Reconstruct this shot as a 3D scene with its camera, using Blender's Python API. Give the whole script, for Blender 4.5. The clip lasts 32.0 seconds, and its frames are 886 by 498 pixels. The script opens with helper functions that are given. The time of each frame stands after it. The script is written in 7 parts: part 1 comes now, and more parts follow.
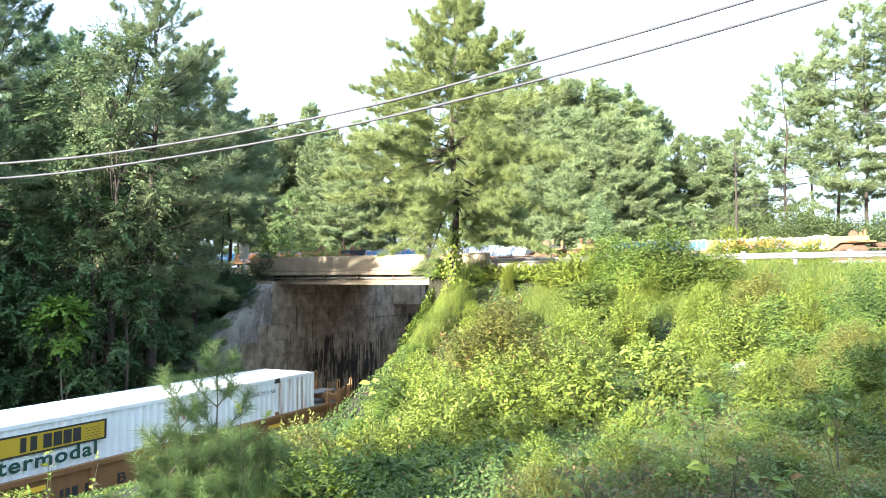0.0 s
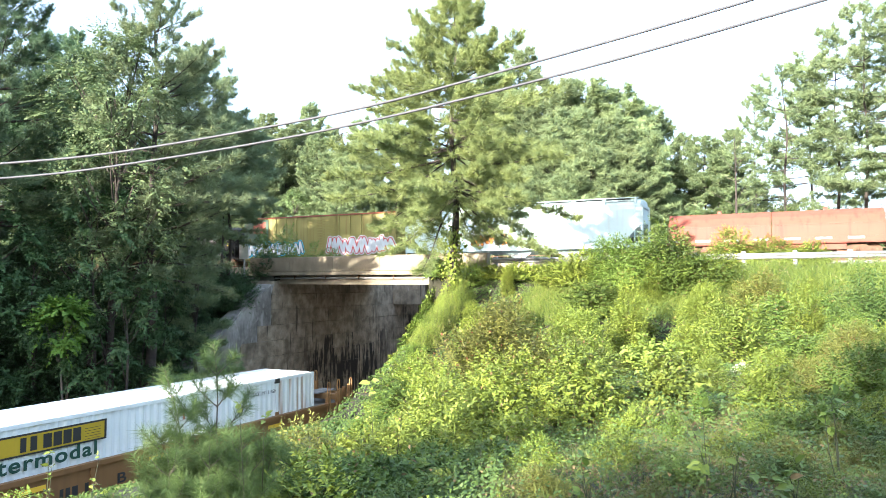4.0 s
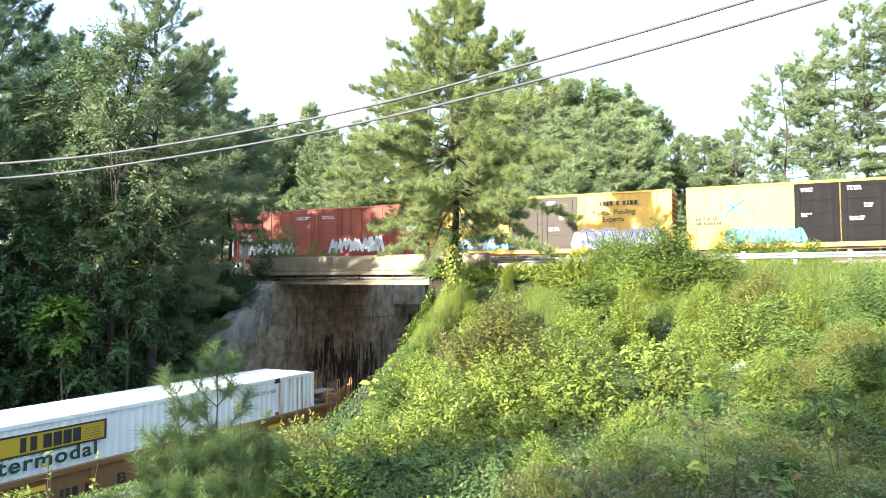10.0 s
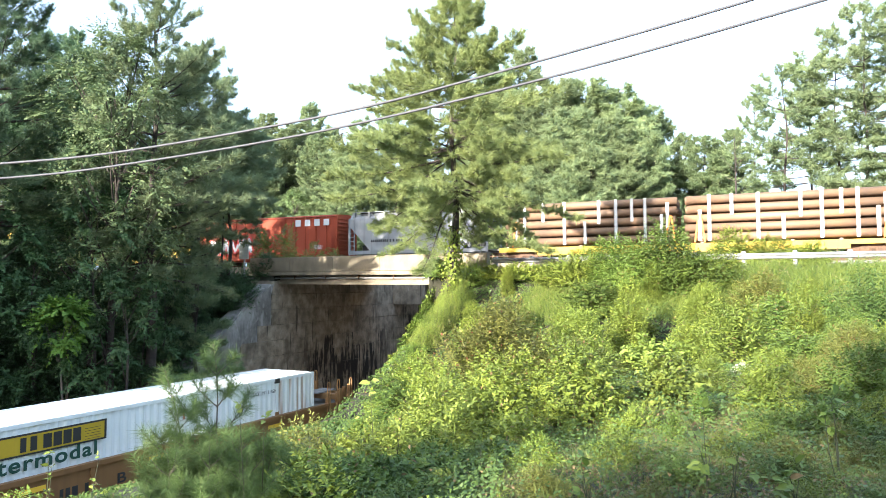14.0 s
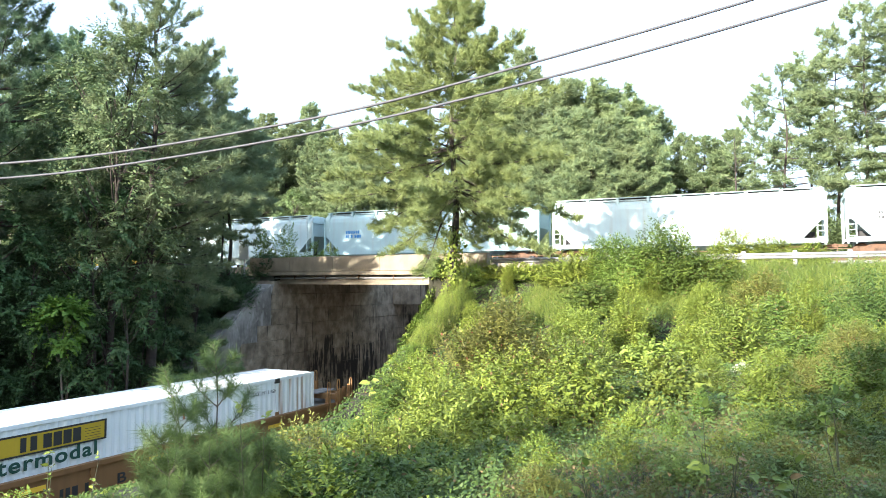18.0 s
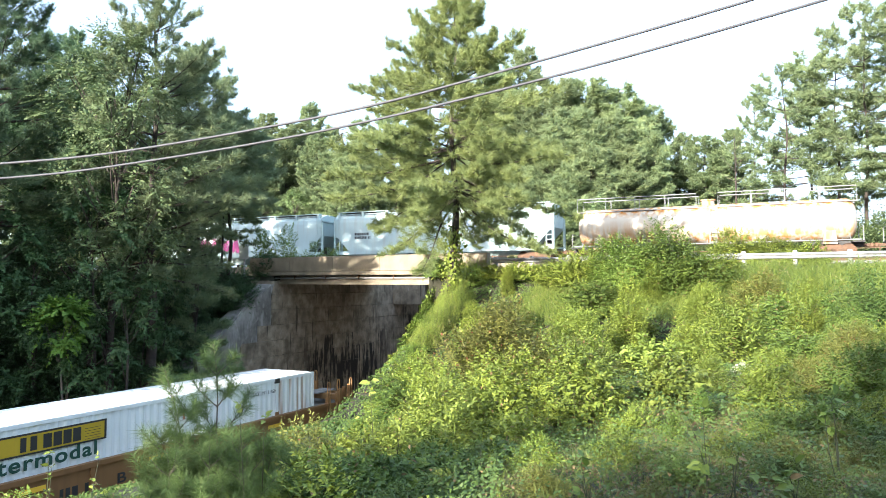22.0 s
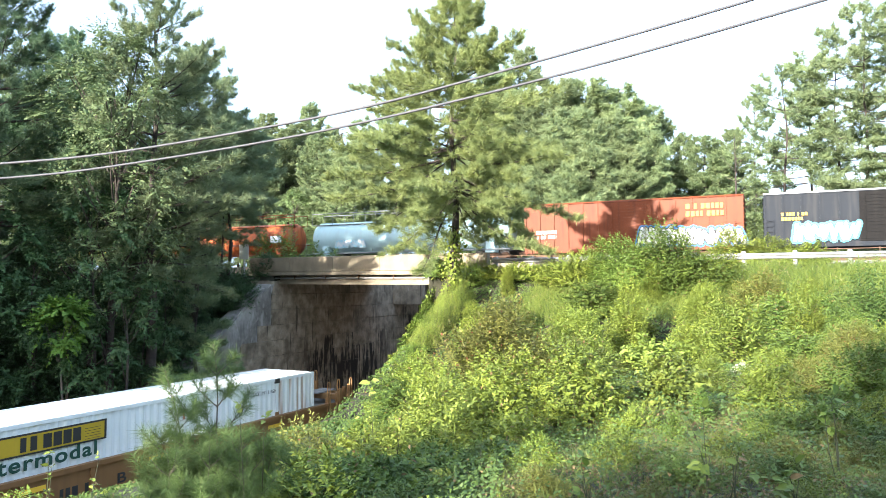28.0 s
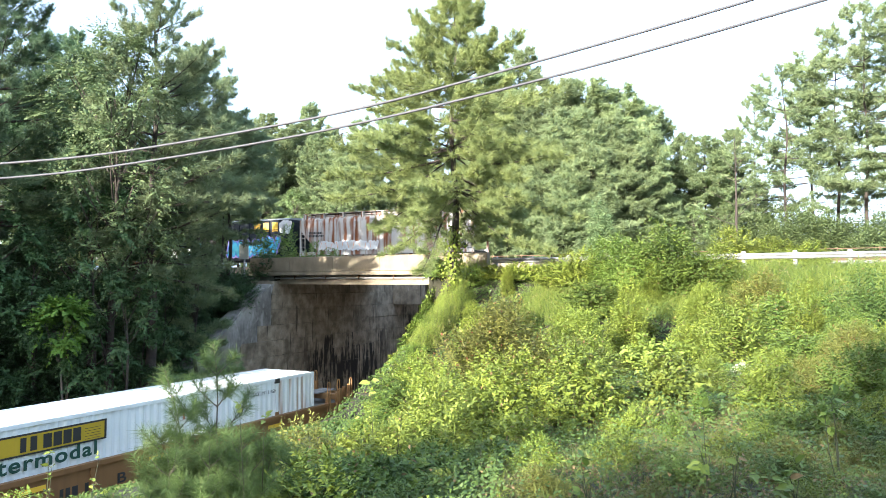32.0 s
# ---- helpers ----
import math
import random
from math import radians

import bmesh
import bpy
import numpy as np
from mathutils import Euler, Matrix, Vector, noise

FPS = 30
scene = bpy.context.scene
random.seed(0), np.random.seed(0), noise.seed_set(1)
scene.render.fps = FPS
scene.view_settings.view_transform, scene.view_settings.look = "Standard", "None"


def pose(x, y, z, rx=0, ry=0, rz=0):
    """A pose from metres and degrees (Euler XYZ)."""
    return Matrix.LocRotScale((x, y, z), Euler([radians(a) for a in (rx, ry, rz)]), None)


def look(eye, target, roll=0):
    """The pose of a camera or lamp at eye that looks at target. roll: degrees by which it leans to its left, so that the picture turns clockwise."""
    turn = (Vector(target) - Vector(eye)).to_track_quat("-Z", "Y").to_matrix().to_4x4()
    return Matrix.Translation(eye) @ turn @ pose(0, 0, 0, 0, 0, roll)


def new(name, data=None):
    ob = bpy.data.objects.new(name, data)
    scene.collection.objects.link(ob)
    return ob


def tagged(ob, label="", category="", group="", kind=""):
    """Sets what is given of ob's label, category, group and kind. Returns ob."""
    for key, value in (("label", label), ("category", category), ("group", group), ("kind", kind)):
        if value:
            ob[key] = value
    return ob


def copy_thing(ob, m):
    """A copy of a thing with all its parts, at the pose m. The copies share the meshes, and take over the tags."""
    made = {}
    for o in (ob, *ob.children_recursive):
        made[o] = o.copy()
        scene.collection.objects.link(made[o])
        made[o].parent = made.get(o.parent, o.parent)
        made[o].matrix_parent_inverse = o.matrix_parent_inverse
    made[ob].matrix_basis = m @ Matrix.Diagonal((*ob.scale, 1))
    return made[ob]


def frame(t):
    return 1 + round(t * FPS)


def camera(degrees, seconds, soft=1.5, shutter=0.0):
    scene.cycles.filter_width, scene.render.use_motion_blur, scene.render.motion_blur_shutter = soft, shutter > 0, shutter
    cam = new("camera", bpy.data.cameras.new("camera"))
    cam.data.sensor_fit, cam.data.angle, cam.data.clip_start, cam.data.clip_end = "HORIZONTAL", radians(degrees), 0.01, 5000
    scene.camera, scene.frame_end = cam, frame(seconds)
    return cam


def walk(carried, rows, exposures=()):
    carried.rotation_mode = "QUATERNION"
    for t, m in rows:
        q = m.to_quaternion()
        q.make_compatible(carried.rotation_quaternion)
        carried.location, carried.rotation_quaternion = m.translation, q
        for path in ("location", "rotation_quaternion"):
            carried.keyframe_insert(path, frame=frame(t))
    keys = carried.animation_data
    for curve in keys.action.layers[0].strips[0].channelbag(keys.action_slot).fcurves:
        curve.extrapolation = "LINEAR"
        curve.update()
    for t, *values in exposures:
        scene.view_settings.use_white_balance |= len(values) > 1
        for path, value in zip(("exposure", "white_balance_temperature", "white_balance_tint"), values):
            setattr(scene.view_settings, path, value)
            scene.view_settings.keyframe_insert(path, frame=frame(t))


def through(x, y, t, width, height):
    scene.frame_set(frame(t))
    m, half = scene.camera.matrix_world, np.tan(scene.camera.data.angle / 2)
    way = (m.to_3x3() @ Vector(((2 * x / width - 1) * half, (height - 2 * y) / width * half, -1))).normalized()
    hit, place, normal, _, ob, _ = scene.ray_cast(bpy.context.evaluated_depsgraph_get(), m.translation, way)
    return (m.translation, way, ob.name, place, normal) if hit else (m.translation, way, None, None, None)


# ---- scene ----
EYE_Z = 7.0
cam = camera(62.2, 32.0, soft=0.6, shutter=0.12)
VIEW = pose(0, 0, EYE_Z, 92.6, 0, 0)
walk(cam, [(0.0, VIEW), (32.0, VIEW)], [(t, stops, 6230, 10) for t, stops in ((0.0, 2.52), (3.3, 2.56), (5.5, 2.30), (14.0, 2.30), (17.0, 2.20), (23.0, 2.11), (26.0, 2.23), (32.0, 2.33))])

# ---- light: low sun from behind the camera's left shoulder, bright hazy sky ----
SUN_AZ = radians(215.5)   # clockwise from +y, where the sun stands
SUN_EL = radians(16.5)
world = bpy.data.worlds.new("world")
scene.world = world
world.use_nodes = True
nt = world.node_tree
sky = nt.nodes.new("ShaderNodeTexSky")
sky.sky_type = "NISHITA"
sky.sun_disc = False
sky.sun_elevation = SUN_EL
sky.sun_rotation = SUN_AZ
sky.dust_density = 4.0
sky.air_density = 1.0
haze = nt.nodes.new("ShaderNodeMix")
haze.data_type = "RGBA"
haze.inputs["Factor"].default_value = 0.55
haze.inputs["B"].default_value = (3.25, 4.3, 5.8, 1)
nt.links.new(sky.outputs[0], haze.inputs["A"])
nt.links.new(haze.outputs["Result"], nt.nodes["Background"].inputs[0])
nt.nodes["Background"].inputs[1].default_value = 0.125
sun = new("sun", bpy.data.lights.new("sun", "SUN"))
sun.data.energy, sun.data.angle, sun.data.color = 4.3, radians(0.6), (1.0, 0.93, 0.83)
SUN_DIR = Vector((math.sin(SUN_AZ) * math.cos(SUN_EL), math.cos(SUN_AZ) * math.cos(SUN_EL), math.sin(SUN_EL)))
sun.matrix_world = look(SUN_DIR * 300, (0, 0, 0))

# ---- plan: two lines that cross ----
# lower track: u along it (away from the eye), q across it (towards the eye)
LO, LD, LR = Vector((-5.41, 31.0)), Vector((0.4505, 0.8928)), Vector((0.8928, -0.4505))
# road edge: a along it (to the right), e across it (towards the eye)
RO, RD, RN = Vector((-2.52, 39.0)), Vector((0.848, -0.53)), Vector((-0.53, -0.848))
# upper track: s along it from this point
TO, TA = Vector((25.89, 47.0)), radians(24.3)
TD = Vector((math.cos(TA), -math.sin(TA)))
TN = Vector((-math.sin(TA), -math.cos(TA)))
RAIL_Z = 8.58
GRADE = 0.0068                    # the upper track climbs gently along s
ROAD_W = 10.4


def low(u, q, z=0.0):
    p = LO + LD * u + LR * q
    return Vector((p.x, p.y, z))


def up_at(s, e, z=0.0):
    p = TO + TD * s + TN * e
    return Vector((p.x, p.y, z))


def at(px, depth, py=500):
    """The place at that depth on a line of sight, px across and py down a view 1568 wide."""
    t = radians(2.6)
    b = (441 - py) / 1300
    k = depth / (math.cos(t) - b * math.sin(t))
    return Vector(((px - 784) / 1300 * k, depth, EYE_Z + k * (math.sin(t) + b * math.cos(t))))


def seen(p):
    """Where a place shows: px, py."""
    t = radians(2.6)
    dz = p[2] - EYE_Z
    f = p[1] * math.cos(t) + dz * math.sin(t)
    return 784 + 1300 * p[0] / f, 441 - 1300 * (dz * math.cos(t) - p[1] * math.sin(t)) / f


def sm(a, b, x):
    t = np.clip((x - a) / (b - a), 0, 1)
    return t * t * (3 - 2 * t)


def height(x, y):
    """The ground's height over the plan; arrays or single numbers."""
    x, y = np.asarray(x, float), np.asarray(y, float)
    q = (x - LO.x) * LR.x + (y - LO.y) * LR.y
    u = (x - LO.x) * LD.x + (y - LO.y) * LD.y
    e = (x - RO.x) * RN.x + (y - RO.y) * RN.y
    te = (x - TO.x) * TN.x + (y - TO.y) * TN.y
    r = np.hypot(x, y)
    bump = 0.12 * np.sin(x * 0.9 + 1.3 * np.sin(y * 0.5)) + 0.1 * np.sin(y * 1.1 + x * 0.35)
    # flat ground round the camera, dipping before the road's embankment
    near = np.minimum(5.35 - 0.045 * np.clip(y, -20, 24) + 0.02 * np.clip(x, -5, 40), 1.6 + 0.245 * (q - 2.2))
    road = 7.35 - 0.55 * np.clip(e - 0.9, 0, 40)
    top = np.maximum(near, road) + bump * sm(1.0, 2.0, e)
    # behind the road: up to the railway's bed, then the wood's floor
    bed = 7.35 + (8.05 - 7.35) * sm(10.5, 13, -e)
    top = np.where(e < 0, bed, top)
    top = np.where(te < -3, 8.0 + bump, top)
    # the cut on the near side of the lower track
    wall = np.where(q > 1.3, 99.0, -0.5)
    slope = -0.5 + np.clip(q - 1.0, 0, 60) * 1.95
    fill = np.clip(1.2 + (u - 0.3) * 0.57, -0.5, 6.8) - 0.15 + np.clip(q - 1.6, 0, 30) * 0.9   # earth held by the wing wall
    slope = np.where((q > 1.5) & (u > -0.5), np.maximum(slope, fill), slope)
    cut = np.where(e < 0.6, wall, slope)
    right = np.minimum(top, cut)
    # the far side: retaining wall from u = 1 on, a wooded bank before it
    bank = -0.5 + np.clip(-q - 7.6, 0, 60) * 0.75 + bump
    ltop = np.where(e > 0.4, np.minimum(7.2 + bump, bank), 99)
    behind = np.clip(2.9 + (u - 2.8) * 0.66, 0.0, 7.3)
    ltop = np.where((e > 0.4) & (u > 0.0), np.minimum(np.where(q < -9.75, np.maximum(bank, behind - 0.3), -0.5), 7.3), ltop)
    ltop = np.where(e <= 0.4, np.where(q < -9.75, top, -0.5), ltop)
    z = np.where(q > -3, right, ltop)
    # far away the cut closes
    far = sm(90, 140, r)
    return z * (1 - far) + 7.0 * far


def gz(x, y):
    return float(height(x, y))


# ---- materials ----
def mat(name, col, col2=None, rough=0.7, metal=0.0, scale=3.0, fine=40.0, bump=0.15, contrast=0.5, obj=0.0, coords="Object", spec=0.5):
    m = bpy.data.materials.new(name)
    m.use_nodes = True
    n, l = m.node_tree.nodes, m.node_tree.links
    b = n["Principled BSDF"]
    col2 = col2 or [c * 0.72 for c in col]
    tc = n.new("ShaderNodeTexCoord")
    n1, n2 = n.new("ShaderNodeTexNoise"), n.new("ShaderNodeTexNoise")
    n1.inputs["Scale"].default_value, n1.inputs["Detail"].default_value = scale, 6
    n2.inputs["Scale"].default_value, n2.inputs["Detail"].default_value = fine, 4
    for k in (n1, n2):
        l.new(tc.outputs[coords], k.inputs["Vector"])
    add = n.new("ShaderNodeMath")
    add.operation = "MULTIPLY_ADD"
    l.new(n2.outputs["Fac"], add.inputs[0])
    add.inputs[1].default_value = 0.35
    l.new(n1.outputs["Fac"], add.inputs[2])
    ramp = n.new("ShaderNodeMapRange")
    ramp.inputs["From Min"].default_value, ramp.inputs["From Max"].default_value = 0.675 - contrast * 0.45, 0.675 + contrast * 0.45
    l.new(add.outputs[0], ramp.inputs["Value"])
    mix = n.new("ShaderNodeMix")
    mix.data_type = "RGBA"
    mix.inputs["A"].default_value, mix.inputs["B"].default_value = (*col2, 1), (*col, 1)
    l.new(ramp.outputs[0], mix.inputs["Factor"])
    out = mix.outputs["Result"]
    if obj:
        oi, hs = n.new("ShaderNodeObjectInfo"), n.new("ShaderNodeHueSaturation")
        mr = n.new("ShaderNodeMapRange")
        mr.inputs["To Min"].default_value, mr.inputs["To Max"].default_value = 1 - obj, 1 + obj
        l.new(oi.outputs["Random"], mr.inputs["Value"])
        l.new(mr.outputs[0], hs.inputs["Value"])
        l.new(out, hs.inputs["Color"])
        out = hs.outputs["Color"]
    l.new(out, b.inputs["Base Color"])
    b.inputs["Roughness"].default_value, b.inputs["Metallic"].default_value = rough, metal
    b.inputs["Specular IOR Level"].default_value = spec
    if bump:
        bp = n.new("ShaderNodeBump")
        bp.inputs["Strength"].default_value, bp.inputs["Distance"].default_value = bump, 0.02
        l.new(add.outputs[0], bp.inputs["Height"])
        l.new(bp.outputs[0], b.inputs["Normal"])
    return m


def leafy(name, col, col2, through=0.35, rough=0.5, dead=None, single=0.45, blotch=0.55, grain=1.6, spec=0.25):
    """Leaves or needles: tones vary from leaf to leaf and, in patches, from shoot to shoot; light comes through."""
    m = bpy.data.materials.new(name)
    m.use_nodes = True
    n, l = m.node_tree.nodes, m.node_tree.links
    b = n["Principled BSDF"]
    geo, oi = n.new("ShaderNodeNewGeometry"), n.new("ShaderNodeObjectInfo")
    tc, no = n.new("ShaderNodeTexCoord"), n.new("ShaderNodeTexNoise")
    no.inputs["Scale"].default_value = grain
    l.new(tc.outputs["Object"], no.inputs["Vector"])
    mix = n.new("ShaderNodeMix")
    mix.data_type = "RGBA"
    mix.inputs["A"].default_value, mix.inputs["B"].default_value = (*col, 1), (*col2, 1)
    av = n.new("ShaderNodeMath")
    av.operation = "MULTIPLY_ADD"
    l.new(geo.outputs["Random Per Island"], av.inputs[0])
    av.inputs[1].default_value = single
    mr0 = n.new("ShaderNodeMapRange")
    mr0.inputs["From Min"].default_value, mr0.inputs["From Max"].default_value, mr0.inputs["To Max"].default_value = 0.36, 0.64, blotch
    l.new(no.outputs["Fac"], mr0.inputs["Value"])
    l.new(mr0.outputs[0], av.inputs[2])
    l.new(av.outputs[0], mix.inputs["Factor"])
    out = mix.outputs["Result"]
    if dead:
        gt = n.new("ShaderNodeMath")
        gt.operation = "GREATER_THAN"
        gt.inputs[1].default_value = 0.985
        l.new(geo.outputs["Random Per Island"], gt.inputs[0])
        m2 = n.new("ShaderNodeMix")
        m2.data_type = "RGBA"
        m2.inputs["B"].default_value = (*dead, 1)
        l.new(gt.outputs[0], m2.inputs["Factor"])
        l.new(out, m2.inputs["A"])
        out = m2.outputs["Result"]
    hs, mr = n.new("ShaderNodeHueSaturation"), n.new("ShaderNodeMapRange")
    mr.inputs["To Min"].default_value, mr.inputs["To Max"].default_value = 0.72, 1.25
    l.new(oi.outputs["Random"], mr.inputs["Value"])
    l.new(mr.outputs[0], hs.inputs["Value"])
    fr, mh = n.new("ShaderNodeMath"), n.new("ShaderNodeMapRange")
    fr.operation = "PINGPONG"
    l.new(oi.outputs["Random"], fr.inputs[0])
    fr.inputs[1].default_value = 0.13
    mh.inputs["From Max"].default_value, mh.inputs["To Min"].default_value, mh.inputs["To Max"].default_value = 0.13, 0.485, 0.500
    l.new(fr.outputs[0], mh.inputs["Value"])
    l.new(mh.outputs[0], hs.inputs["Hue"])
    l.new(out, hs.inputs["Color"])
    out = hs.outputs["Color"]
    l.new(out, b.inputs["Base Color"])
    b.inputs["Roughness"].default_value = rough
    b.inputs["Specular IOR Level"].default_value = spec
    tr, ms = n.new("ShaderNodeBsdfTranslucent"), n.new("ShaderNodeMixShader")
    l.new(out, tr.inputs["Color"])
    ms.inputs[0].default_value = through
    l.new(b.outputs[0], ms.inputs[1])
    l.new(tr.outputs[0], ms.inputs[2])
    l.new(ms.outputs[0], n["Material Output"].inputs[0])
    return m


M_SOIL = mat("soil", (0.038, 0.036, 0.018), (0.018, 0.018, 0.009), 0.95, scale=0.5, fine=9, bump=0.6)
M_CONC = mat("concrete", (0.30, 0.25, 0.175), (0.165, 0.135, 0.095), 0.9, scale=1.2, fine=18, bump=0.25, contrast=0.6)
M_CONC_OLD = mat("old_concrete", (0.44, 0.365, 0.275), (0.22, 0.18, 0.13), 0.92, scale=1.9, fine=20, bump=0.7, contrast=0.32, obj=0.10)
M_CONC_GREY = mat("grey_concrete", (0.43, 0.43, 0.43), (0.28, 0.28, 0.285), 0.9, scale=0.7, fine=12, bump=0.2)
M_PARGED = mat("parged_concrete", (0.37, 0.355, 0.33), (0.15, 0.14, 0.125), 0.92, scale=0.55, fine=5, bump=0.5, contrast=0.45)
M_ASPHALT = mat("asphalt", (0.06, 0.06, 0.06), (0.04, 0.04, 0.04), 0.9, scale=1, fine=60)
M_BALLAST = mat("ballast", (0.30, 0.28, 0.26), (0.12, 0.11, 0.10), 0.95, scale=9, fine=30, bump=0.9)
M_STEEL = mat("galvanised_steel", (0.30, 0.30, 0.29), (0.21, 0.21, 0.205), 0.55, 0.3, scale=3, fine=30, bump=0.05)
M_RUST = mat("rusty_steel", (0.17, 0.09, 0.05), (0.07, 0.045, 0.03), 0.75, 0.3, scale=3, fine=25, bump=0.3)
M_BLACK = mat("black_iron", (0.03, 0.028, 0.027), (0.018, 0.017, 0.016), 0.6, 0.2, scale=4, fine=30, bump=0.1)
M_BARK = mat("pine_bark", (0.062, 0.047, 0.037), (0.028, 0.022, 0.019), 0.95, scale=5, fine=22, bump=0.9)
M_BARK_GREY = mat("grey_bark", (0.12, 0.10, 0.08), (0.05, 0.04, 0.033), 0.95, scale=5, fine=22, bump=0.7)
M_STEM = mat("green_brown_stems", (0.055, 0.06, 0.026), (0.03, 0.034, 0.016), 0.8, scale=5, fine=30)
M_NEEDLE = leafy("pine_needles", (0.122, 0.174, 0.068), (0.244, 0.294, 0.106), 0.35, grain=2.2)
# needles for bank pines in the sun: light and haze put into the colour
M_NEEDLE_BANK = leafy("sunlit_bank_needles", (0.150, 0.225, 0.125), (0.290, 0.360, 0.180), 0.38, grain=2.2)
# paler and bluer than the near pine: distance haze put into the colour
M_NEEDLE_FAR = leafy("hazed_pine_needles", (0.150, 0.215, 0.110), (0.260, 0.325, 0.150), 0.4)
# darker needles for bank pines in shade: the shade is in the colour
M_NEEDLE_SHADED = leafy("shaded_pine_needles", (0.056, 0.112, 0.062), (0.128, 0.190, 0.096), 0.3, grain=2.2)
# leaves of the far wood, paled for haze in the same way
M_LEAF_FAR = leafy("hazed_wood_leaves", (0.115, 0.185, 0.075), (0.205, 0.275, 0.105), 0.35)
M_NEEDLE_SAP = leafy("young_pine_needles", (0.058, 0.112, 0.036), (0.150, 0.212, 0.064), 0.25)
# maple green, with a patch of sunlight put into the colour
M_LEAF_MAPLE = leafy("sunlit_maple_leaves", (0.085, 0.190, 0.034), (0.160, 0.300, 0.050), 0.35)
# bank leaves darkened in colour for the canopy's shade on them
M_LEAF_SHADED = leafy("shaded_bank_leaves", (0.032, 0.076, 0.032), (0.074, 0.140, 0.052), 0.3)
M_LEAF = leafy("green_leaves", (0.110, 0.160, 0.028), (0.235, 0.292, 0.046), 0.2, dead=(0.20, 0.14, 0.06))
M_LEAF_LIGHT = leafy("light_leaves", (0.122, 0.178, 0.032), (0.245, 0.305, 0.056), 0.22, dead=(0.24, 0.17, 0.07))
M_LEAF_MID = leafy("mid_green_leaves", (0.068, 0.122, 0.024), (0.155, 0.225, 0.042), 0.2, dead=(0.20, 0.14, 0.06))
M_LEAF_OLIVE = leafy("olive_leaves", (0.105, 0.120, 0.028), (0.205, 0.215, 0.052), 0.28, dead=(0.25, 0.10, 0.05))
# lighter leaves for the bank tree in sun: the light is in the colour
M_LEAF_BANK = leafy("lit_tree_leaves", (0.090, 0.165, 0.072), (0.235, 0.305, 0.130), 0.33)
M_THICKET = leafy("thicket_leaves", (0.062, 0.092, 0.036), (0.125, 0.160, 0.058), 0.3)
# deep green leaves, darkened to stand for shadow low among the plants
M_LEAF_DEEP = leafy("deep_green_shadow_leaves", (0.045, 0.088, 0.022), (0.105, 0.165, 0.036), 0.2, dead=(0.20, 0.14, 0.06))
M_PALE = leafy("pale_flowers", (0.34, 0.37, 0.24), (0.60, 0.60, 0.48), 0.2)
M_DRY = leafy("dry_leaves", (0.14, 0.09, 0.045), (0.30, 0.21, 0.11), 0.2)
M_GRASS_DULL = leafy("dull_grass", (0.085, 0.125, 0.030), (0.19, 0.215, 0.060), 0.25, dead=(0.36, 0.27, 0.13))
M_GRASS = leafy("grass", (0.085, 0.140, 0.028), (0.190, 0.245, 0.055), 0.3, dead=(0.33, 0.27, 0.14))


def streaks(m, dark, lo=0.52, hi=0.66, amount=0.85, across=0.55, down=0.07):
    """Water stains that run down a wall."""
    n, l = m.node_tree.nodes, m.node_tree.links
    b = n["Principled BSDF"]
    src = b.inputs["Base Color"].links[0].from_socket
    tc, mp, no, mr, mx = (n.new("ShaderNode" + k) for k in ("NewGeometry", "Mapping", "TexNoise", "MapRange", "Mix"))
    mx.data_type = "RGBA"
    mp.inputs["Scale"].default_value = (across, across, down)
    no.inputs["Scale"].default_value, no.inputs["Detail"].default_value = 2.2, 9
    l.new(tc.outputs["Position"], mp.inputs["Vector"])
    l.new(mp.outputs[0], no.inputs["Vector"])
    l.new(no.outputs["Fac"], mr.inputs["Value"])
    mr.inputs["From Min"].default_value, mr.inputs["From Max"].default_value, mr.inputs["To Max"].default_value = lo, hi, amount
    l.new(mr.outputs[0], mx.inputs["Factor"])
    mx.inputs["B"].default_value = (*dark, 1)
    l.new(src, mx.inputs["A"])
    l.new(mx.outputs["Result"], b.inputs["Base Color"])
    return m


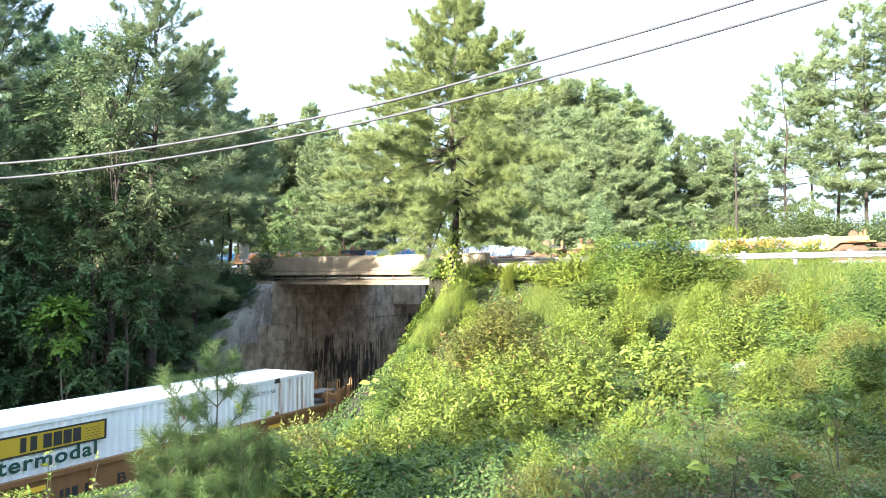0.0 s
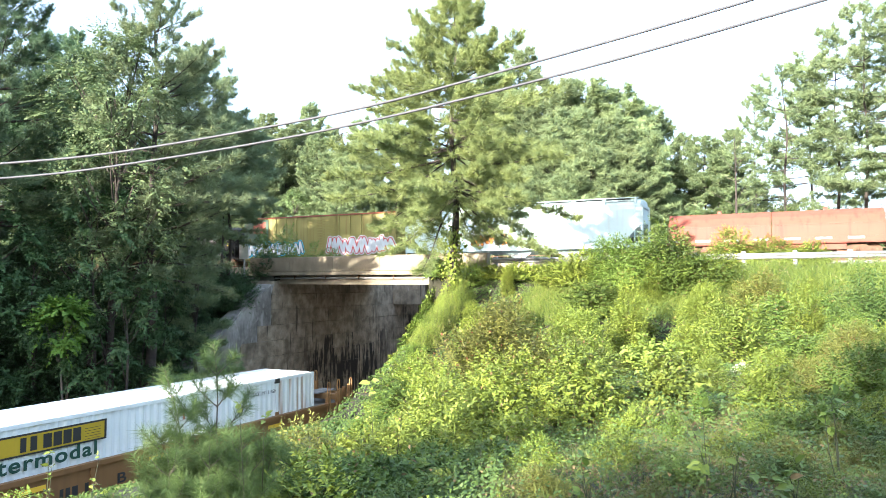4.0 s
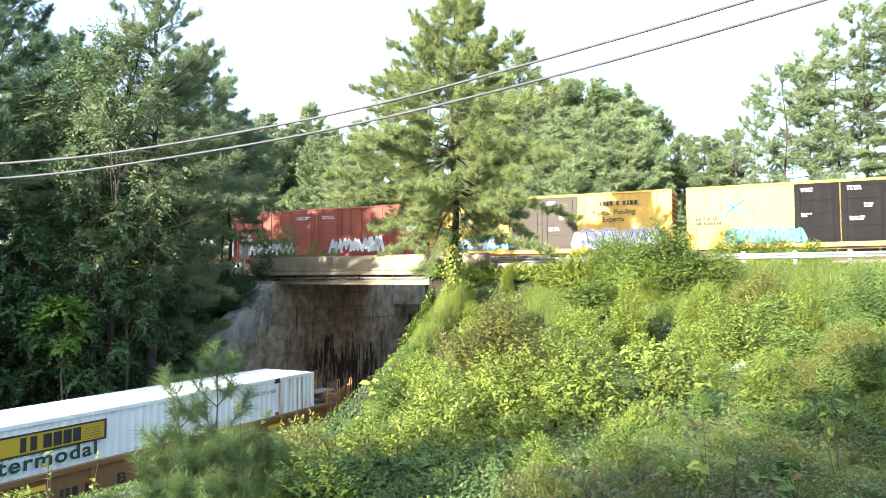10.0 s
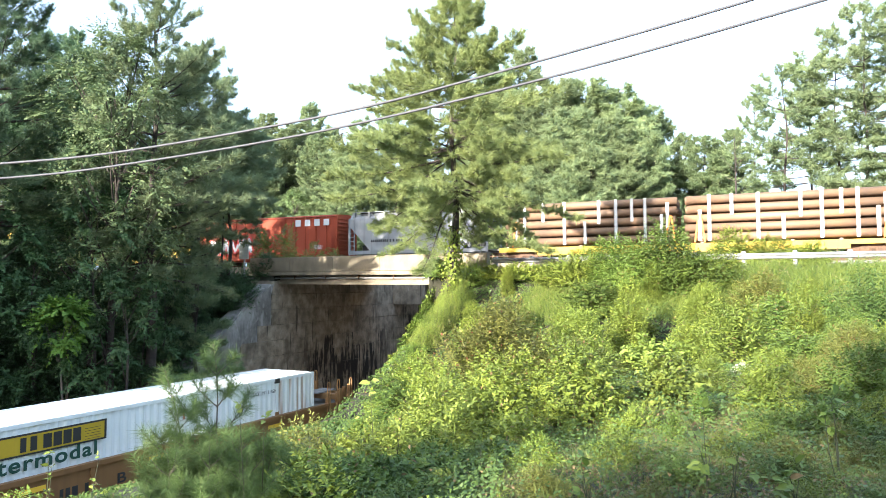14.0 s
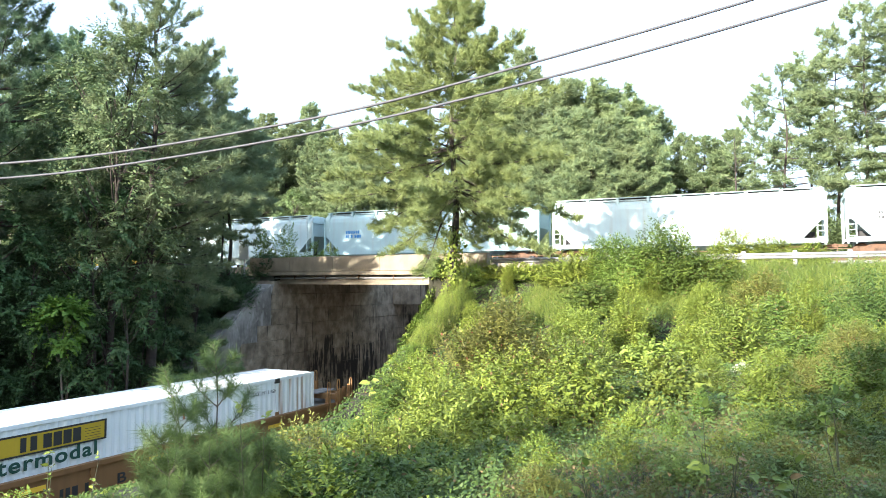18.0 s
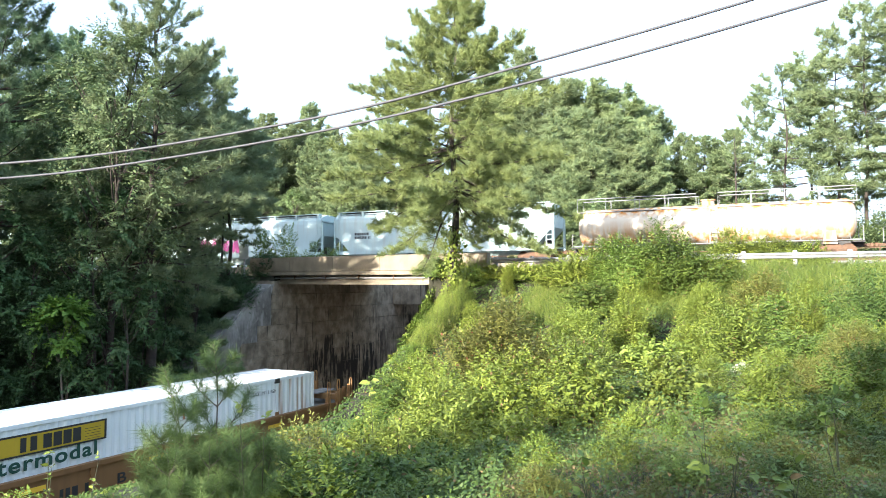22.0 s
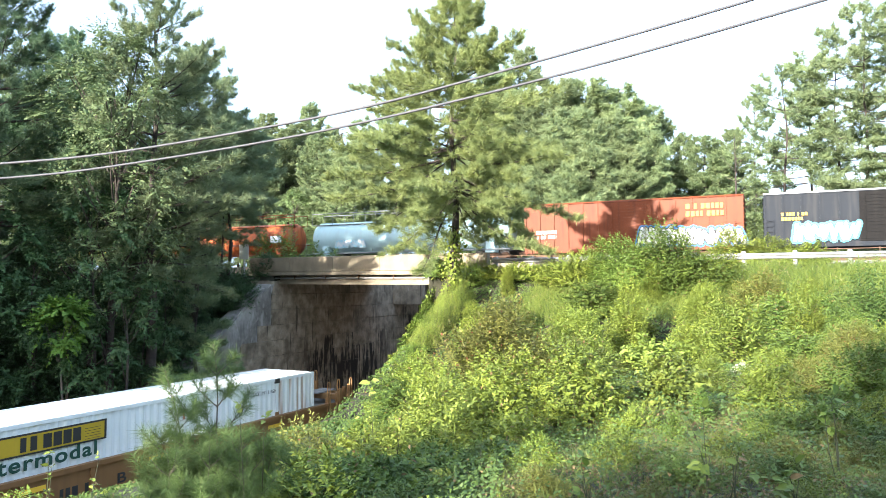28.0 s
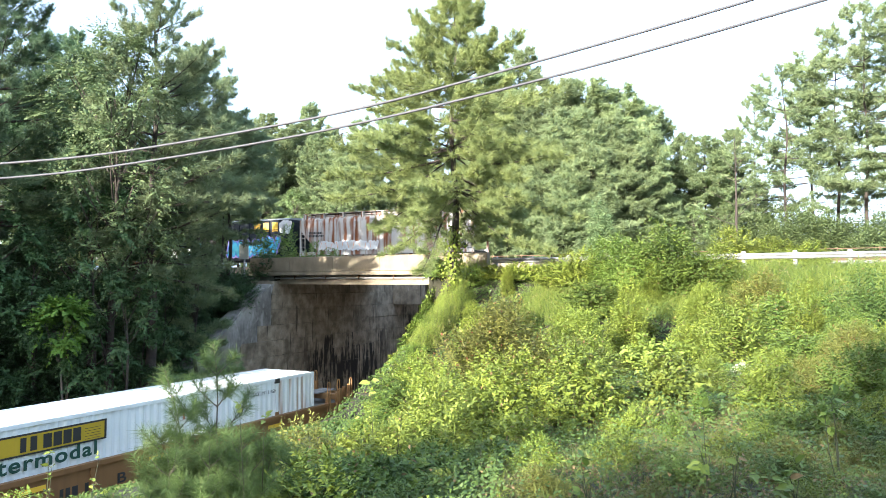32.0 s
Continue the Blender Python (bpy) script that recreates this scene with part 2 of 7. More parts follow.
def seep(m, dark, u0, u1, z0, z1):
    """A dark seepage stain on the wall between two places along the track, ragged at its top, in streaks below."""
    n, l = m.node_tree.nodes, m.node_tree.links
    b = n["Principled BSDF"]
    src = b.inputs["Base Color"].links[0].from_socket
    geo, dot, mp, no, sx = (n.new("ShaderNode" + k) for k in ("NewGeometry", "VectorMath", "Mapping", "TexNoise", "SeparateXYZ"))
    dot.operation = "DOT_PRODUCT"
    l.new(geo.outputs["Position"], dot.inputs[0])
    dot.inputs[1].default_value = (LD.x, LD.y, 0)
    base_u = LO.dot(LD)
    mp.inputs["Scale"].default_value = (1.5, 1.5, 0.28)
    no.inputs["Scale"].default_value, no.inputs["Detail"].default_value = 1.6, 10
    no.inputs["Roughness"].default_value = 0.62
    oi = n.new("ShaderNodeObjectInfo")
    l.new(geo.outputs["Position"], mp.inputs["Vector"])
    l.new(mp.outputs[0], no.inputs["Vector"])
    l.new(geo.outputs["Position"], sx.inputs[0])

    def step(source, lo, hi, up=True):
        k = n.new("ShaderNodeMapRange")
        k.inputs["From Min"].default_value, k.inputs["From Max"].default_value = lo, hi
        k.inputs["To Min"].default_value, k.inputs["To Max"].default_value = (0, 1) if up else (1, 0)
        l.new(source, k.inputs["Value"])
        return k.outputs[0]

    def math_node(op, x, y):
        k = n.new("ShaderNodeMath")
        k.operation = op
        for i, v in enumerate((x, y)):
            if isinstance(v, (int, float)):
                k.inputs[i].default_value = v
            else:
                l.new(v, k.inputs[i])
        return k.outputs[0]

    ragged = math_node("MULTIPLY_ADD", no.outputs["Fac"], 2.6)
    ragged.node.inputs[2].default_value = -1.3
    block = math_node("MULTIPLY_ADD", oi.outputs["Random"], 2.4)
    block.node.inputs[2].default_value = -1.2
    high = math_node("SUBTRACT", math_node("SUBTRACT", sx.outputs["Z"], ragged), block)
    inside = math_node("MULTIPLY", step(dot.outputs["Value"], base_u + u0, base_u + u0 + 0.8), step(dot.outputs["Value"], base_u + u1 - 2.0, base_u + u1, False))
    inside = math_node("MULTIPLY", inside, step(high, z0, z1, False))
    fac = math_node("MULTIPLY", inside, step(no.outputs["Fac"], 0.46, 0.54))
    mx = n.new("ShaderNodeMix")
    mx.data_type = "RGBA"
    l.new(fac, mx.inputs["Factor"])
    l.new(src, mx.inputs["A"])
    mx.inputs["B"].default_value = (*dark, 1)
    l.new(mx.outputs["Result"], b.inputs["Base Color"])


streaks(M_CONC_OLD, (0.070, 0.055, 0.040), 0.46, 0.72, 0.6, 0.5, 0.3)
streaks(M_CONC_OLD, (0.035, 0.029, 0.024), 0.60, 0.66, 0.7, 2.2, 0.16)
streaks(M_CONC_OLD, (0.48, 0.44, 0.37), 0.62, 0.72, 0.45, 2.1, 1.3)
seep(M_CONC_OLD, (0.034, 0.029, 0.025), 11.6, 22.5, 3.4, 3.8)
seep(M_CONC_OLD, (0.036, 0.031, 0.027), 23.5, 28.5, 5.1, 5.5)
streaks(M_PARGED, (0.09, 0.085, 0.08), 0.5, 0.66, 0.75, 0.9, 0.3)
streaks(M_PARGED, (0.50, 0.48, 0.45), 0.56, 0.68, 0.6, 1.4, 0.5)
streaks(M_CONC, (0.16, 0.13, 0.10), 0.5, 0.7, 0.7, 0.9, 0.15)
streaks(M_CONC_GREY, (0.2, 0.19, 0.18), 0.5, 0.75, 0.6, 0.6, 0.1)


# ---- mesh helpers ----
def raw_mesh(name, verts, faces, material, smooth=False):
    """A mesh from arrays: verts (n, 3); faces (m, k), all with k corners."""
    me = bpy.data.meshes.new(name)
    verts, faces = np.asarray(verts, np.float32), np.asarray(faces, np.int32)
    k = faces.shape[1]
    me.vertices.add(len(verts))
    me.vertices.foreach_set("co", verts.ravel())
    me.loops.add(faces.size)
    me.loops.foreach_set("vertex_index", faces.ravel())
    me.polygons.add(len(faces))
    me.polygons.foreach_set("loop_start", np.arange(0, faces.size, k, dtype=np.int32))
    me.polygons.foreach_set("loop_total", np.full(len(faces), k, np.int32))
    me.update(calc_edges=True)
    if smooth:
        me.polygons.foreach_set("use_smooth", np.ones(len(faces), bool))
    me.materials.append(material)
    return me


def place(ob, parent=None, m=None):
    if m is not None:
        ob.matrix_basis = m
    if parent is not None:
        ob.parent = parent
    return ob


def part(name, bm, material, parent, label="", m=None, smooth=False):
    """Links a bmesh as one mesh object under a thing or a part."""
    me = bpy.data.meshes.new(name)
    bm.normal_update()
    bm.to_mesh(me)
    bm.free()
    me.materials.append(material)
    if smooth:
        me.polygons.foreach_set("use_smooth", np.ones(len(me.polygons), bool))
    return tagged(place(new(name, me), parent, m), label)


def box(bm, x0, x1, y0, y1, z0, z1, bevel=0.0):
    m = Matrix.Translation(((x0 + x1) / 2, (y0 + y1) / 2, (z0 + z1) / 2)) @ Matrix.Diagonal((x1 - x0, y1 - y0, z1 - z0, 1))
    vs = bmesh.ops.create_cube(bm, size=1, matrix=m)["verts"]
    if bevel:
        es = {ed for v in vs for ed in v.link_edges}
        bmesh.ops.bevel(bm, geom=list(es), offset=bevel, segments=1, affect="EDGES")
    return bm


def boxes(*args, bevel=0.0):
    bm = bmesh.new()
    for a in args:
        box(bm, *a, bevel=bevel)
    return bm


def prism(bm, pts, y0, y1):
    """A solid with the outline pts in the x-z plane, from y0 to y1."""
    a = [bm.verts.new((x, y0, z)) for x, z in pts]
    b = [bm.verts.new((x, y1, z)) for x, z in pts]
    n = len(pts)
    bm.faces.new(a[::-1])
    bm.faces.new(b)
    for i in range(n):
        bm.faces.new((a[i], a[(i + 1) % n], b[(i + 1) % n], b[i]))
    bmesh.ops.recalc_face_normals(bm, faces=bm.faces)
    return bm


def along(bm, pts, x0, x1):
    """A solid with the outline pts in the y-z plane, from x0 to x1."""
    a = [bm.verts.new((x0, y, z)) for y, z in pts]
    b = [bm.verts.new((x1, y, z)) for y, z in pts]
    n = len(pts)
    bm.faces.new(a)
    bm.faces.new(b[::-1])
    for i in range(n):
        bm.faces.new((a[(i + 1) % n], a[i], b[i], b[(i + 1) % n]))
    bmesh.ops.recalc_face_normals(bm, faces=bm.faces)
    return bm


def tube(bm, pts, radii, sides=6, caps=True):
    """A tapered tube along pts."""
    pts = [Vector(p) for p in pts]
    rings = []
    for i, p in enumerate(pts):
        d = (pts[min(i + 1, len(pts) - 1)] - pts[max(i - 1, 0)]).normalized()
        ref = Vector((0, 0, 1)) if abs(d.z) < 0.9 else Vector((1, 0, 0))
        a = d.cross(ref).normalized()
        b = d.cross(a)
        r = radii[i] if isinstance(radii, (list, tuple)) else radii
        rings.append([bm.verts.new(p + (a * math.cos(2 * math.pi * k / sides) + b * math.sin(2 * math.pi * k / sides)) * r) for k in range(sides)])
    for r0, r1 in zip(rings, rings[1:]):
        for k in range(sides):
            bm.faces.new((r0[k], r0[(k + 1) % sides], r1[(k + 1) % sides], r1[k]))
    if caps:
        bm.faces.new(rings[0][::-1])
        bm.faces.new(rings[-1])
    return bm


def thing(name, m, label, category, group="", kind=""):
    return tagged(place(new(name), None, m), label, category, group, kind)


# ---- ground ----
def grid_lines(near, step, far, grow=1.35):
    out, v, d = list(np.arange(-near, near + 1e-6, step)), near, step
    while v < far:
        d *= grow
        v += d
        out.append(v)
        out.insert(0, -v)
    return np.array(out)


gu = grid_lines(48, 0.6, 2600) + 0.0
gq = grid_lines(40, 0.6, 2600) + 5.0
gq = np.sort(np.concatenate([gq, [-9.65, -9.8, 1.25, 1.35]]))
U, Q = np.meshgrid(gu, gq, indexing="ij")
GX, GY = LO.x + LD.x * U + LR.x * Q, LO.y + LD.y * U + LR.y * Q
GZ = height(GX, GY)
nu, nq = U.shape
idx = np.arange(nu * nq).reshape(nu, nq)
faces = np.stack([idx[:-1, :-1], idx[1:, :-1], idx[1:, 1:], idx[:-1, 1:]], -1).reshape(-1, 4)[:, ::-1]
ground = new("ground", raw_mesh("ground", np.stack([GX, GY, GZ], -1).reshape(-1, 3), faces, M_SOIL, True))
tagged(ground, "brown earth ground with leaf litter under weeds", "ground", kind="structure")


# ---- road, bridges, retaining wall ----
M_BROWN = mat("mossy_concrete", (0.11, 0.095, 0.065), (0.05, 0.055, 0.03), 0.95, scale=2, fine=14, bump=0.4)
def frame_of(origin, direction, z):
    return Matrix.Translation((origin.x, origin.y, z)) @ Matrix.Rotation(math.atan2(direction.y, direction.x), 4, "Z")


ROAD_M = frame_of(RO, RD, 0)      # local x along the road, local -y towards the eye
LOW_M = frame_of(LO, LD, 0)       # local x along the lower track, local -y towards the eye
TRACK_M = frame_of(TO, TD, -0.045) @ Matrix.Rotation(-GRADE, 4, "Y")
A0, A1 = -10.2, 5.0               # the bridge's ends along the road

road = thing("road", ROAD_M, "grey asphalt road along the railway", "road", kind="structure")
part("pavement_sheet", boxes((-160, 200, 0.6, ROAD_W - 0.6, 7.38, 7.5)), M_ASPHALT, road)

bridge = thing("road_bridge", ROAD_M, "concrete road bridge with solid weathered parapets over the cutting", "bridge")
part("deck_slab", boxes((A0 - 1, A1 + 1, 0.5, ROAD_W - 0.5, 7.15, 7.38)), M_CONC, bridge)
n_par = 5
for side, y0 in ((0, -0.12), (1, ROAD_W - 0.3)):
    for i in range(n_par):
        x0, x1 = A0 - 0.6 + (A1 - A0 + 1.2) * i / n_par, A0 - 0.6 + (A1 - A0 + 1.2) * (i + 1) / n_par
        part("parapet", boxes((x0 + 0.008, x1 - 0.008, y0, y0 + 0.32, 7.62, 8.46), bevel=0.025), M_CONC, bridge, "weathered concrete parapet panel")
    part("fascia_beam", boxes((A0 - 1, A1 + 1, y0 - 0.03, y0 + 0.62, 7.40, 7.612), bevel=0.02), M_CONC, bridge)
for i in range(6):
    y = 0.22 + i * (ROAD_W - 0.9) / 5
    part("girder", boxes((A0 - 0.4, A1 + 0.4, y, y + 0.08, 7.0, 7.148), (A0 - 0.4, A1 + 0.4, y - 0.2, y + 0.24, 6.88, 7.02)), M_CONC if i == 0 else M_CONC_GREY, bridge, "pale steel girder")
bm = bmesh.new()
tube(bm, [(A0 - 1, 0.05, 7.24), (A1 + 1, 0.05, 7.24)], 0.05, 8)
pipe_ob = part("conduit", bm, M_STEEL, bridge, "grey utility pipe under the parapet")
for i in range(7):
    x = A0 + 0.6 + i * (A1 - A0 - 1) / 6
    part("bracket", boxes((x - 0.04, x + 0.04, -0.02, 0.12, 7.17, 7.40)), M_RUST, pipe_ob)

# retaining wall and abutments along the lower track, in cast lifts
wall_l = thing("wall_west", LOW_M, "stained concrete abutment and retaining wall beside the track", "wall", kind="structure")
WQ, WU = 9.5, 8.7                 # the wall's distance from the track and where it begins
part("wall_core", boxes((WU, 60, WQ + 0.35, WQ + 1.6, -0.6, 7.1)), M_CONC_OLD, wall_l)
wing = bmesh.new()
prism(wing, [(WU - 0.01, -0.6), (WU - 0.01, 6.9), (7.4, 6.3), (2.8, 2.95), (-0.2, 0.7), (-0.2, -0.6)], WQ + 0.1, WQ + 1.0)
part("wing_wall", wing, M_PARGED, wall_l, "patchy grey sloping wing wall")
# a skin of grey render, broken off along a ragged edge
rq = random.Random(14)
edge = [(WU + 0.35 - 0.56 * i + rq.uniform(-0.28, 0.28), 6.85 - 0.66 * i + rq.uniform(-0.2, 0.2)) for i in range(10)]
skin = bmesh.new()
prism(skin, [(x, max(z, -0.4)) for x, z in edge] + [(0.6, 1.2), (2.8, 2.9), (7.4, 6.2)], WQ - 0.035, WQ + 0.09)
part("render_coat", skin, M_PARGED, wall_l, "grey cement render with a ragged broken edge")
rw = random.Random(3)
lifts = [-0.6, 0.7, 1.75, 2.7, 3.6, 4.5, 5.4, 6.3, 7.08]
for j in range(len(lifts) - 1):
    # courses of cast blocks; the lower ones reach out below the wing wall
    x = WU + 0.01 - (5.6, 4.8, 3.9, 2.6, 1.2, 0, 0, 0)[j]
    while x < 40:
        w = rw.uniform(1.2, 3.4)
        d = rw.uniform(0.0, 0.018)
        part("wall_block", boxes((x + 0.003, min(x + w, 40) - 0.003, WQ + d, WQ + 0.348 if x > WU else WQ + 0.098, lifts[j] + 0.009, lifts[j + 1] - 0.009), bevel=0.008), M_CONC_OLD, wall_l)
        x += w
wall_r = thing("wall_east", LOW_M, "concrete bridge abutment with sloping wing wall beside the cutting", "wall", kind="structure")
part("abutment", boxes((8.6, 45, -2.2, -1.0, -0.6, 6.9)), M_CONC_OLD, wall_r)
wing = bmesh.new()
prism(wing, [(8.58, -0.6), (8.58, 6.1), (7.6, 5.5), (4.0, 3.0), (2.3, 2.12), (0.3, 1.2), (0.3, -0.6)], -1.42, -1.05)
part("wing_wall", wing, M_BROWN, wall_r, "brown stained sloping wing wall")

# the railway's own bridge behind
rbridge = thing("rail_bridge", TRACK_M, "concrete railway bridge behind the road bridge", "bridge")
part("deck", boxes((-52, -28, -4.0, 3.0, 7.6, 8.38)), M_CONC_OLD, rbridge)
for y in (-4.5, 3.0):
    part("girder", boxes((-52, -28, y, y + 0.5, 5.6, 8.0)), M_CONC_OLD, rbridge)
part("kerb", boxes((-52, -28, -4.6, -4.2, 8.01, 8.62)), M_CONC, rbridge)

# guard rail along the road
guard = thing("guard_rail", ROAD_M, "weathered steel guard rail on posts along the road", "guard rail")


def beam_bm(x0, x1):
    bm = bmesh.new()
    along(bm, [(-0.02, 0.0), (-0.09, 0.04), (-0.09, 0.085), (-0.03, 0.125), (-0.09, 0.165), (-0.09, 0.21), (-0.02, 0.25), (-0.015, 0.25), (-0.08, 0.21), (-0.08, 0.165), (-0.02, 0.125), (-0.08, 0.085), (-0.08, 0.04), (-0.015, 0.0)], x0, x1)
    return bm


for i in range(10):
    a = A1 + 0.7 + i * 3.81
    part("beam", beam_bm(0, 3.83), M_STEEL, guard, "", pose(a, 0.14, 7.93))
for i in range(20):
    a = A1 + 0.9 + i * 1.905
    part("post", boxes((a - 0.08, a + 0.08, 0.18, 0.34, 7.0, 8.26), bevel=0.015), M_CONC_GREY, guard)
    part("spacer_block", boxes((a - 0.07, a + 0.07, 0.10, 0.18, 7.95, 8.16)), M_STEEL, guard)
# wire fence by the track
fence = thing("wire_fence", TRACK_M, "low rusty wire fence on thin posts beside the track", "fence")
for i in range(14):
    a = -24 + i * 2.1
    part("post", boxes((a - 0.03, a + 0.03, -6.03, -5.97, 7.6, 9.05)), M_RUST, fence)
bm = boxes((-24, 3.4, -6.01, -5.99, 8.96, 9.0))
box(bm, -24, 3.4, -6.01, -5.99, 8.5, 8.53)
part("wire", bm, M_RUST, fence)
# road sign seen from the back
p = at(432, 47.5)
M_SIGN = mat("bare_sign_metal", (0.76, 0.77, 0.78), (0.66, 0.67, 0.68), 0.5, 0.0, scale=3, fine=30, bump=0.03)
sign = thing("road_sign", pose(p.x, p.y, 7.3, 0, 0, -30), "plain grey back of a square road sign on a post", "road sign")
part("post", boxes((-0.04, 0.04, -0.04, 0.04, 0, 2.2)), M_STEEL, sign)
part("plate", boxes((-0.42, 0.42, -0.06, -0.041, 1.2, 2.15), bevel=0.004), M_SIGN, sign)

# ---- lower track and its container train ----
bed = thing("lower_track_bed", LOW_M, "crushed stone ballast bed of the lower railway", "track bed", kind="structure")
bm = bmesh.new()
along(bm, [(-1.0, -0.55), (-0.6, -0.2), (7.2, -0.2), (7.8, -0.55)], -80, 70)
part("ballast", bm, M_BALLAST, bed)
for yy in (1.3 - 0.72, 1.3 + 0.72):
    part("rail", boxes((-80, 70, yy - 0.035, yy + 0.035, -0.05, 0.0), (-80, 70, yy - 0.01, yy + 0.01, -0.16, -0.05)), M_RUST, bed)

# ---- upper track ----
bed2 = thing("upper_track_bed", TRACK_M, "raised ballast bed of the upper railway", "track bed", kind="structure")
bm = bmesh.new()
along(bm, [(-3.4, 7.7), (-1.9, 8.40), (1.9, 8.40), (3.4, 7.7)], -170, 620)
part("ballast", bm, M_BALLAST, bed2)
for yy in (-0.72, 0.72):
    part("rail", boxes((-170, 620, yy - 0.035, yy + 0.035, 8.53, 8.58), (-170, 620, yy - 0.012, yy + 0.012, 8.41, 8.53)), M_RUST, bed2)


# ---- rolling stock ----
def paint(name, col, worn=None, rough=0.55, streak=0.5, lo=0.50, hi=0.70, belly=None):
    """Car paint: large fading, and streaks that run down the side."""
    m = mat(name, col, [c * 0.82 for c in col], rough, scale=0.8, fine=14, bump=0.04, contrast=0.8, spec=0.2)
    n, l = m.node_tree.nodes, m.node_tree.links
    b = n["Principled BSDF"]
    src = b.inputs["Base Color"].links[0].from_socket
    worn = worn or [c * 0.5 for c in col]
    tc, mp, no, mr, mx = (n.new("ShaderNode" + k) for k in ("TexCoord", "Mapping", "TexNoise", "MapRange", "Mix"))
    mx.data_type = "RGBA"
    mp.inputs["Scale"].default_value = (3.0, 3.0, 0.25)
    no.inputs["Scale"].default_value, no.inputs["Detail"].default_value = 1.2, 8
    l.new(tc.outputs["Object"], mp.inputs["Vector"])
    l.new(mp.outputs[0], no.inputs["Vector"])
    l.new(no.outputs["Fac"], mr.inputs["Value"])
    mr.inputs["From Min"].default_value, mr.inputs["From Max"].default_value, mr.inputs["To Max"].default_value = lo, hi, streak
    fac = mr.outputs[0]
    if belly:
        # stains that have gathered along the underside and run from the top seam
        sx, mz, mt, ad, ml = (n.new("ShaderNode" + k) for k in ("SeparateXYZ", "MapRange", "MapRange", "Math", "Math"))
        l.new(tc.outputs["Object"], sx.inputs[0])
        l.new(sx.outputs["Z"], mz.inputs["Value"])
        mz.inputs["From Min"].default_value, mz.inputs["From Max"].default_value, mz.inputs["To Min"].default_value, mz.inputs["To Max"].default_value = belly[0], belly[1], 0.9, 0.0
        l.new(sx.outputs["Z"], mt.inputs["Value"])
        mt.inputs["From Min"].default_value, mt.inputs["From Max"].default_value, mt.inputs["To Max"].default_value = belly[2], belly[3], 1.0
        ad.operation, ml.operation = "MAXIMUM", "MULTIPLY"
        l.new(mz.outputs[0], ad.inputs[0])
        l.new(mt.outputs[0], ad.inputs[1])
        mn = n.new("ShaderNodeMapRange")
        mn.inputs["From Min"].default_value, mn.inputs["From Max"].default_value = 0.38, 0.6
        l.new(no.outputs["Fac"], mn.inputs["Value"])
        l.new(ad.outputs[0], ml.inputs[0])
        l.new(mn.outputs[0], ml.inputs[1])
        fac = ml.outputs[0]
    l.new(fac, mx.inputs["Factor"])
    mx.inputs["B"].default_value = (*worn, 1)
    l.new(src, mx.inputs["A"])
    l.new(mx.outputs["Result"], b.inputs["Base Color"])
    return m


# white cars, with the cyan of sky-lit shade put into their paint
P_WHITE = paint("white_car_paint", (0.49, 0.61, 0.61), (0.40, 0.37, 0.33), streak=0.35)
P_WHITE2 = paint("shade_tinted_white_paint", (0.41, 0.56, 0.57), (0.34, 0.36, 0.36), streak=0.3)
P_WHITE_RUST = paint("rust_streaked_white_paint", (0.42, 0.40, 0.37), (0.17, 0.06, 0.025), streak=1.0, lo=0.47, hi=0.62)
P_TANK_RUST = paint("rust_bellied_tank_paint", (0.50, 0.46, 0.39), (0.40, 0.17, 0.03), streak=0.9, belly=(1.5, 3.0, 3.0, 3.5))
P_GREY = paint("grey_car_paint", (0.27, 0.275, 0.28), (0.16, 0.155, 0.15), streak=0.45)
P_YELLOW = paint("yellow_car_paint", (0.56, 0.37, 0.085), (0.36, 0.23, 0.09), streak=0.5)
P_TAN = paint("faded_ochre_paint", (0.275, 0.240, 0.080), (0.17, 0.105, 0.04), streak=0.6)
P_RED = paint("red_oxide_paint", (0.235, 0.068, 0.043), (0.13, 0.03, 0.022), streak=0.5)
P_RED2 = paint("orange_red_paint", (0.30, 0.055, 0.024), (0.16, 0.035, 0.025), streak=0.45)
P_BROWN = paint("rust_brown_paint", (0.165, 0.042, 0.015), (0.075, 0.022, 0.011), streak=0.6)
P_NAVY = paint("dark_blue_grey_paint", (0.013, 0.017, 0.024), (0.035, 0.035, 0.035), streak=0.5, rough=0.65)
P_BLACK = paint("black_tank_paint", (0.016, 0.0155, 0.0155), (0.035, 0.03, 0.026), rough=0.55, streak=0.4)
P_ORANGE = paint("rusting_orange_paint", (0.37, 0.100, 0.028), (0.16, 0.036, 0.018), streak=0.85, lo=0.44, hi=0.62)
P_DARKDOOR = paint("dark_door_paint", (0.010, 0.0095, 0.0095), (0.022, 0.02, 0.018), streak=0.4, rough=0.75)
P_DARKDOOR.node_tree.nodes["Principled BSDF"].inputs["Specular IOR Level"].default_value = 0.12
P_BROWNDOOR = paint("brown_door_paint", (0.052, 0.041, 0.027), (0.032, 0.024, 0.016), streak=0.4)
P_GREEN = paint("dull_green_paint", (0.05, 0.085, 0.055), (0.12, 0.09, 0.05), streak=0.5)
P_WELL = paint("brown_well_car_paint", (0.22, 0.115, 0.05), (0.12, 0.065, 0.035), streak=0.4)
P_DECK = paint("yellow_deck_paint", (0.66, 0.43, 0.06), (0.35, 0.22, 0.08), streak=0.3)
P_PIPE = mat("rusty_pipe", (0.26, 0.15, 0.08), (0.15, 0.10, 0.07), 0.65, 0.2, scale=0.5, fine=12, bump=0.1, obj=0.25)
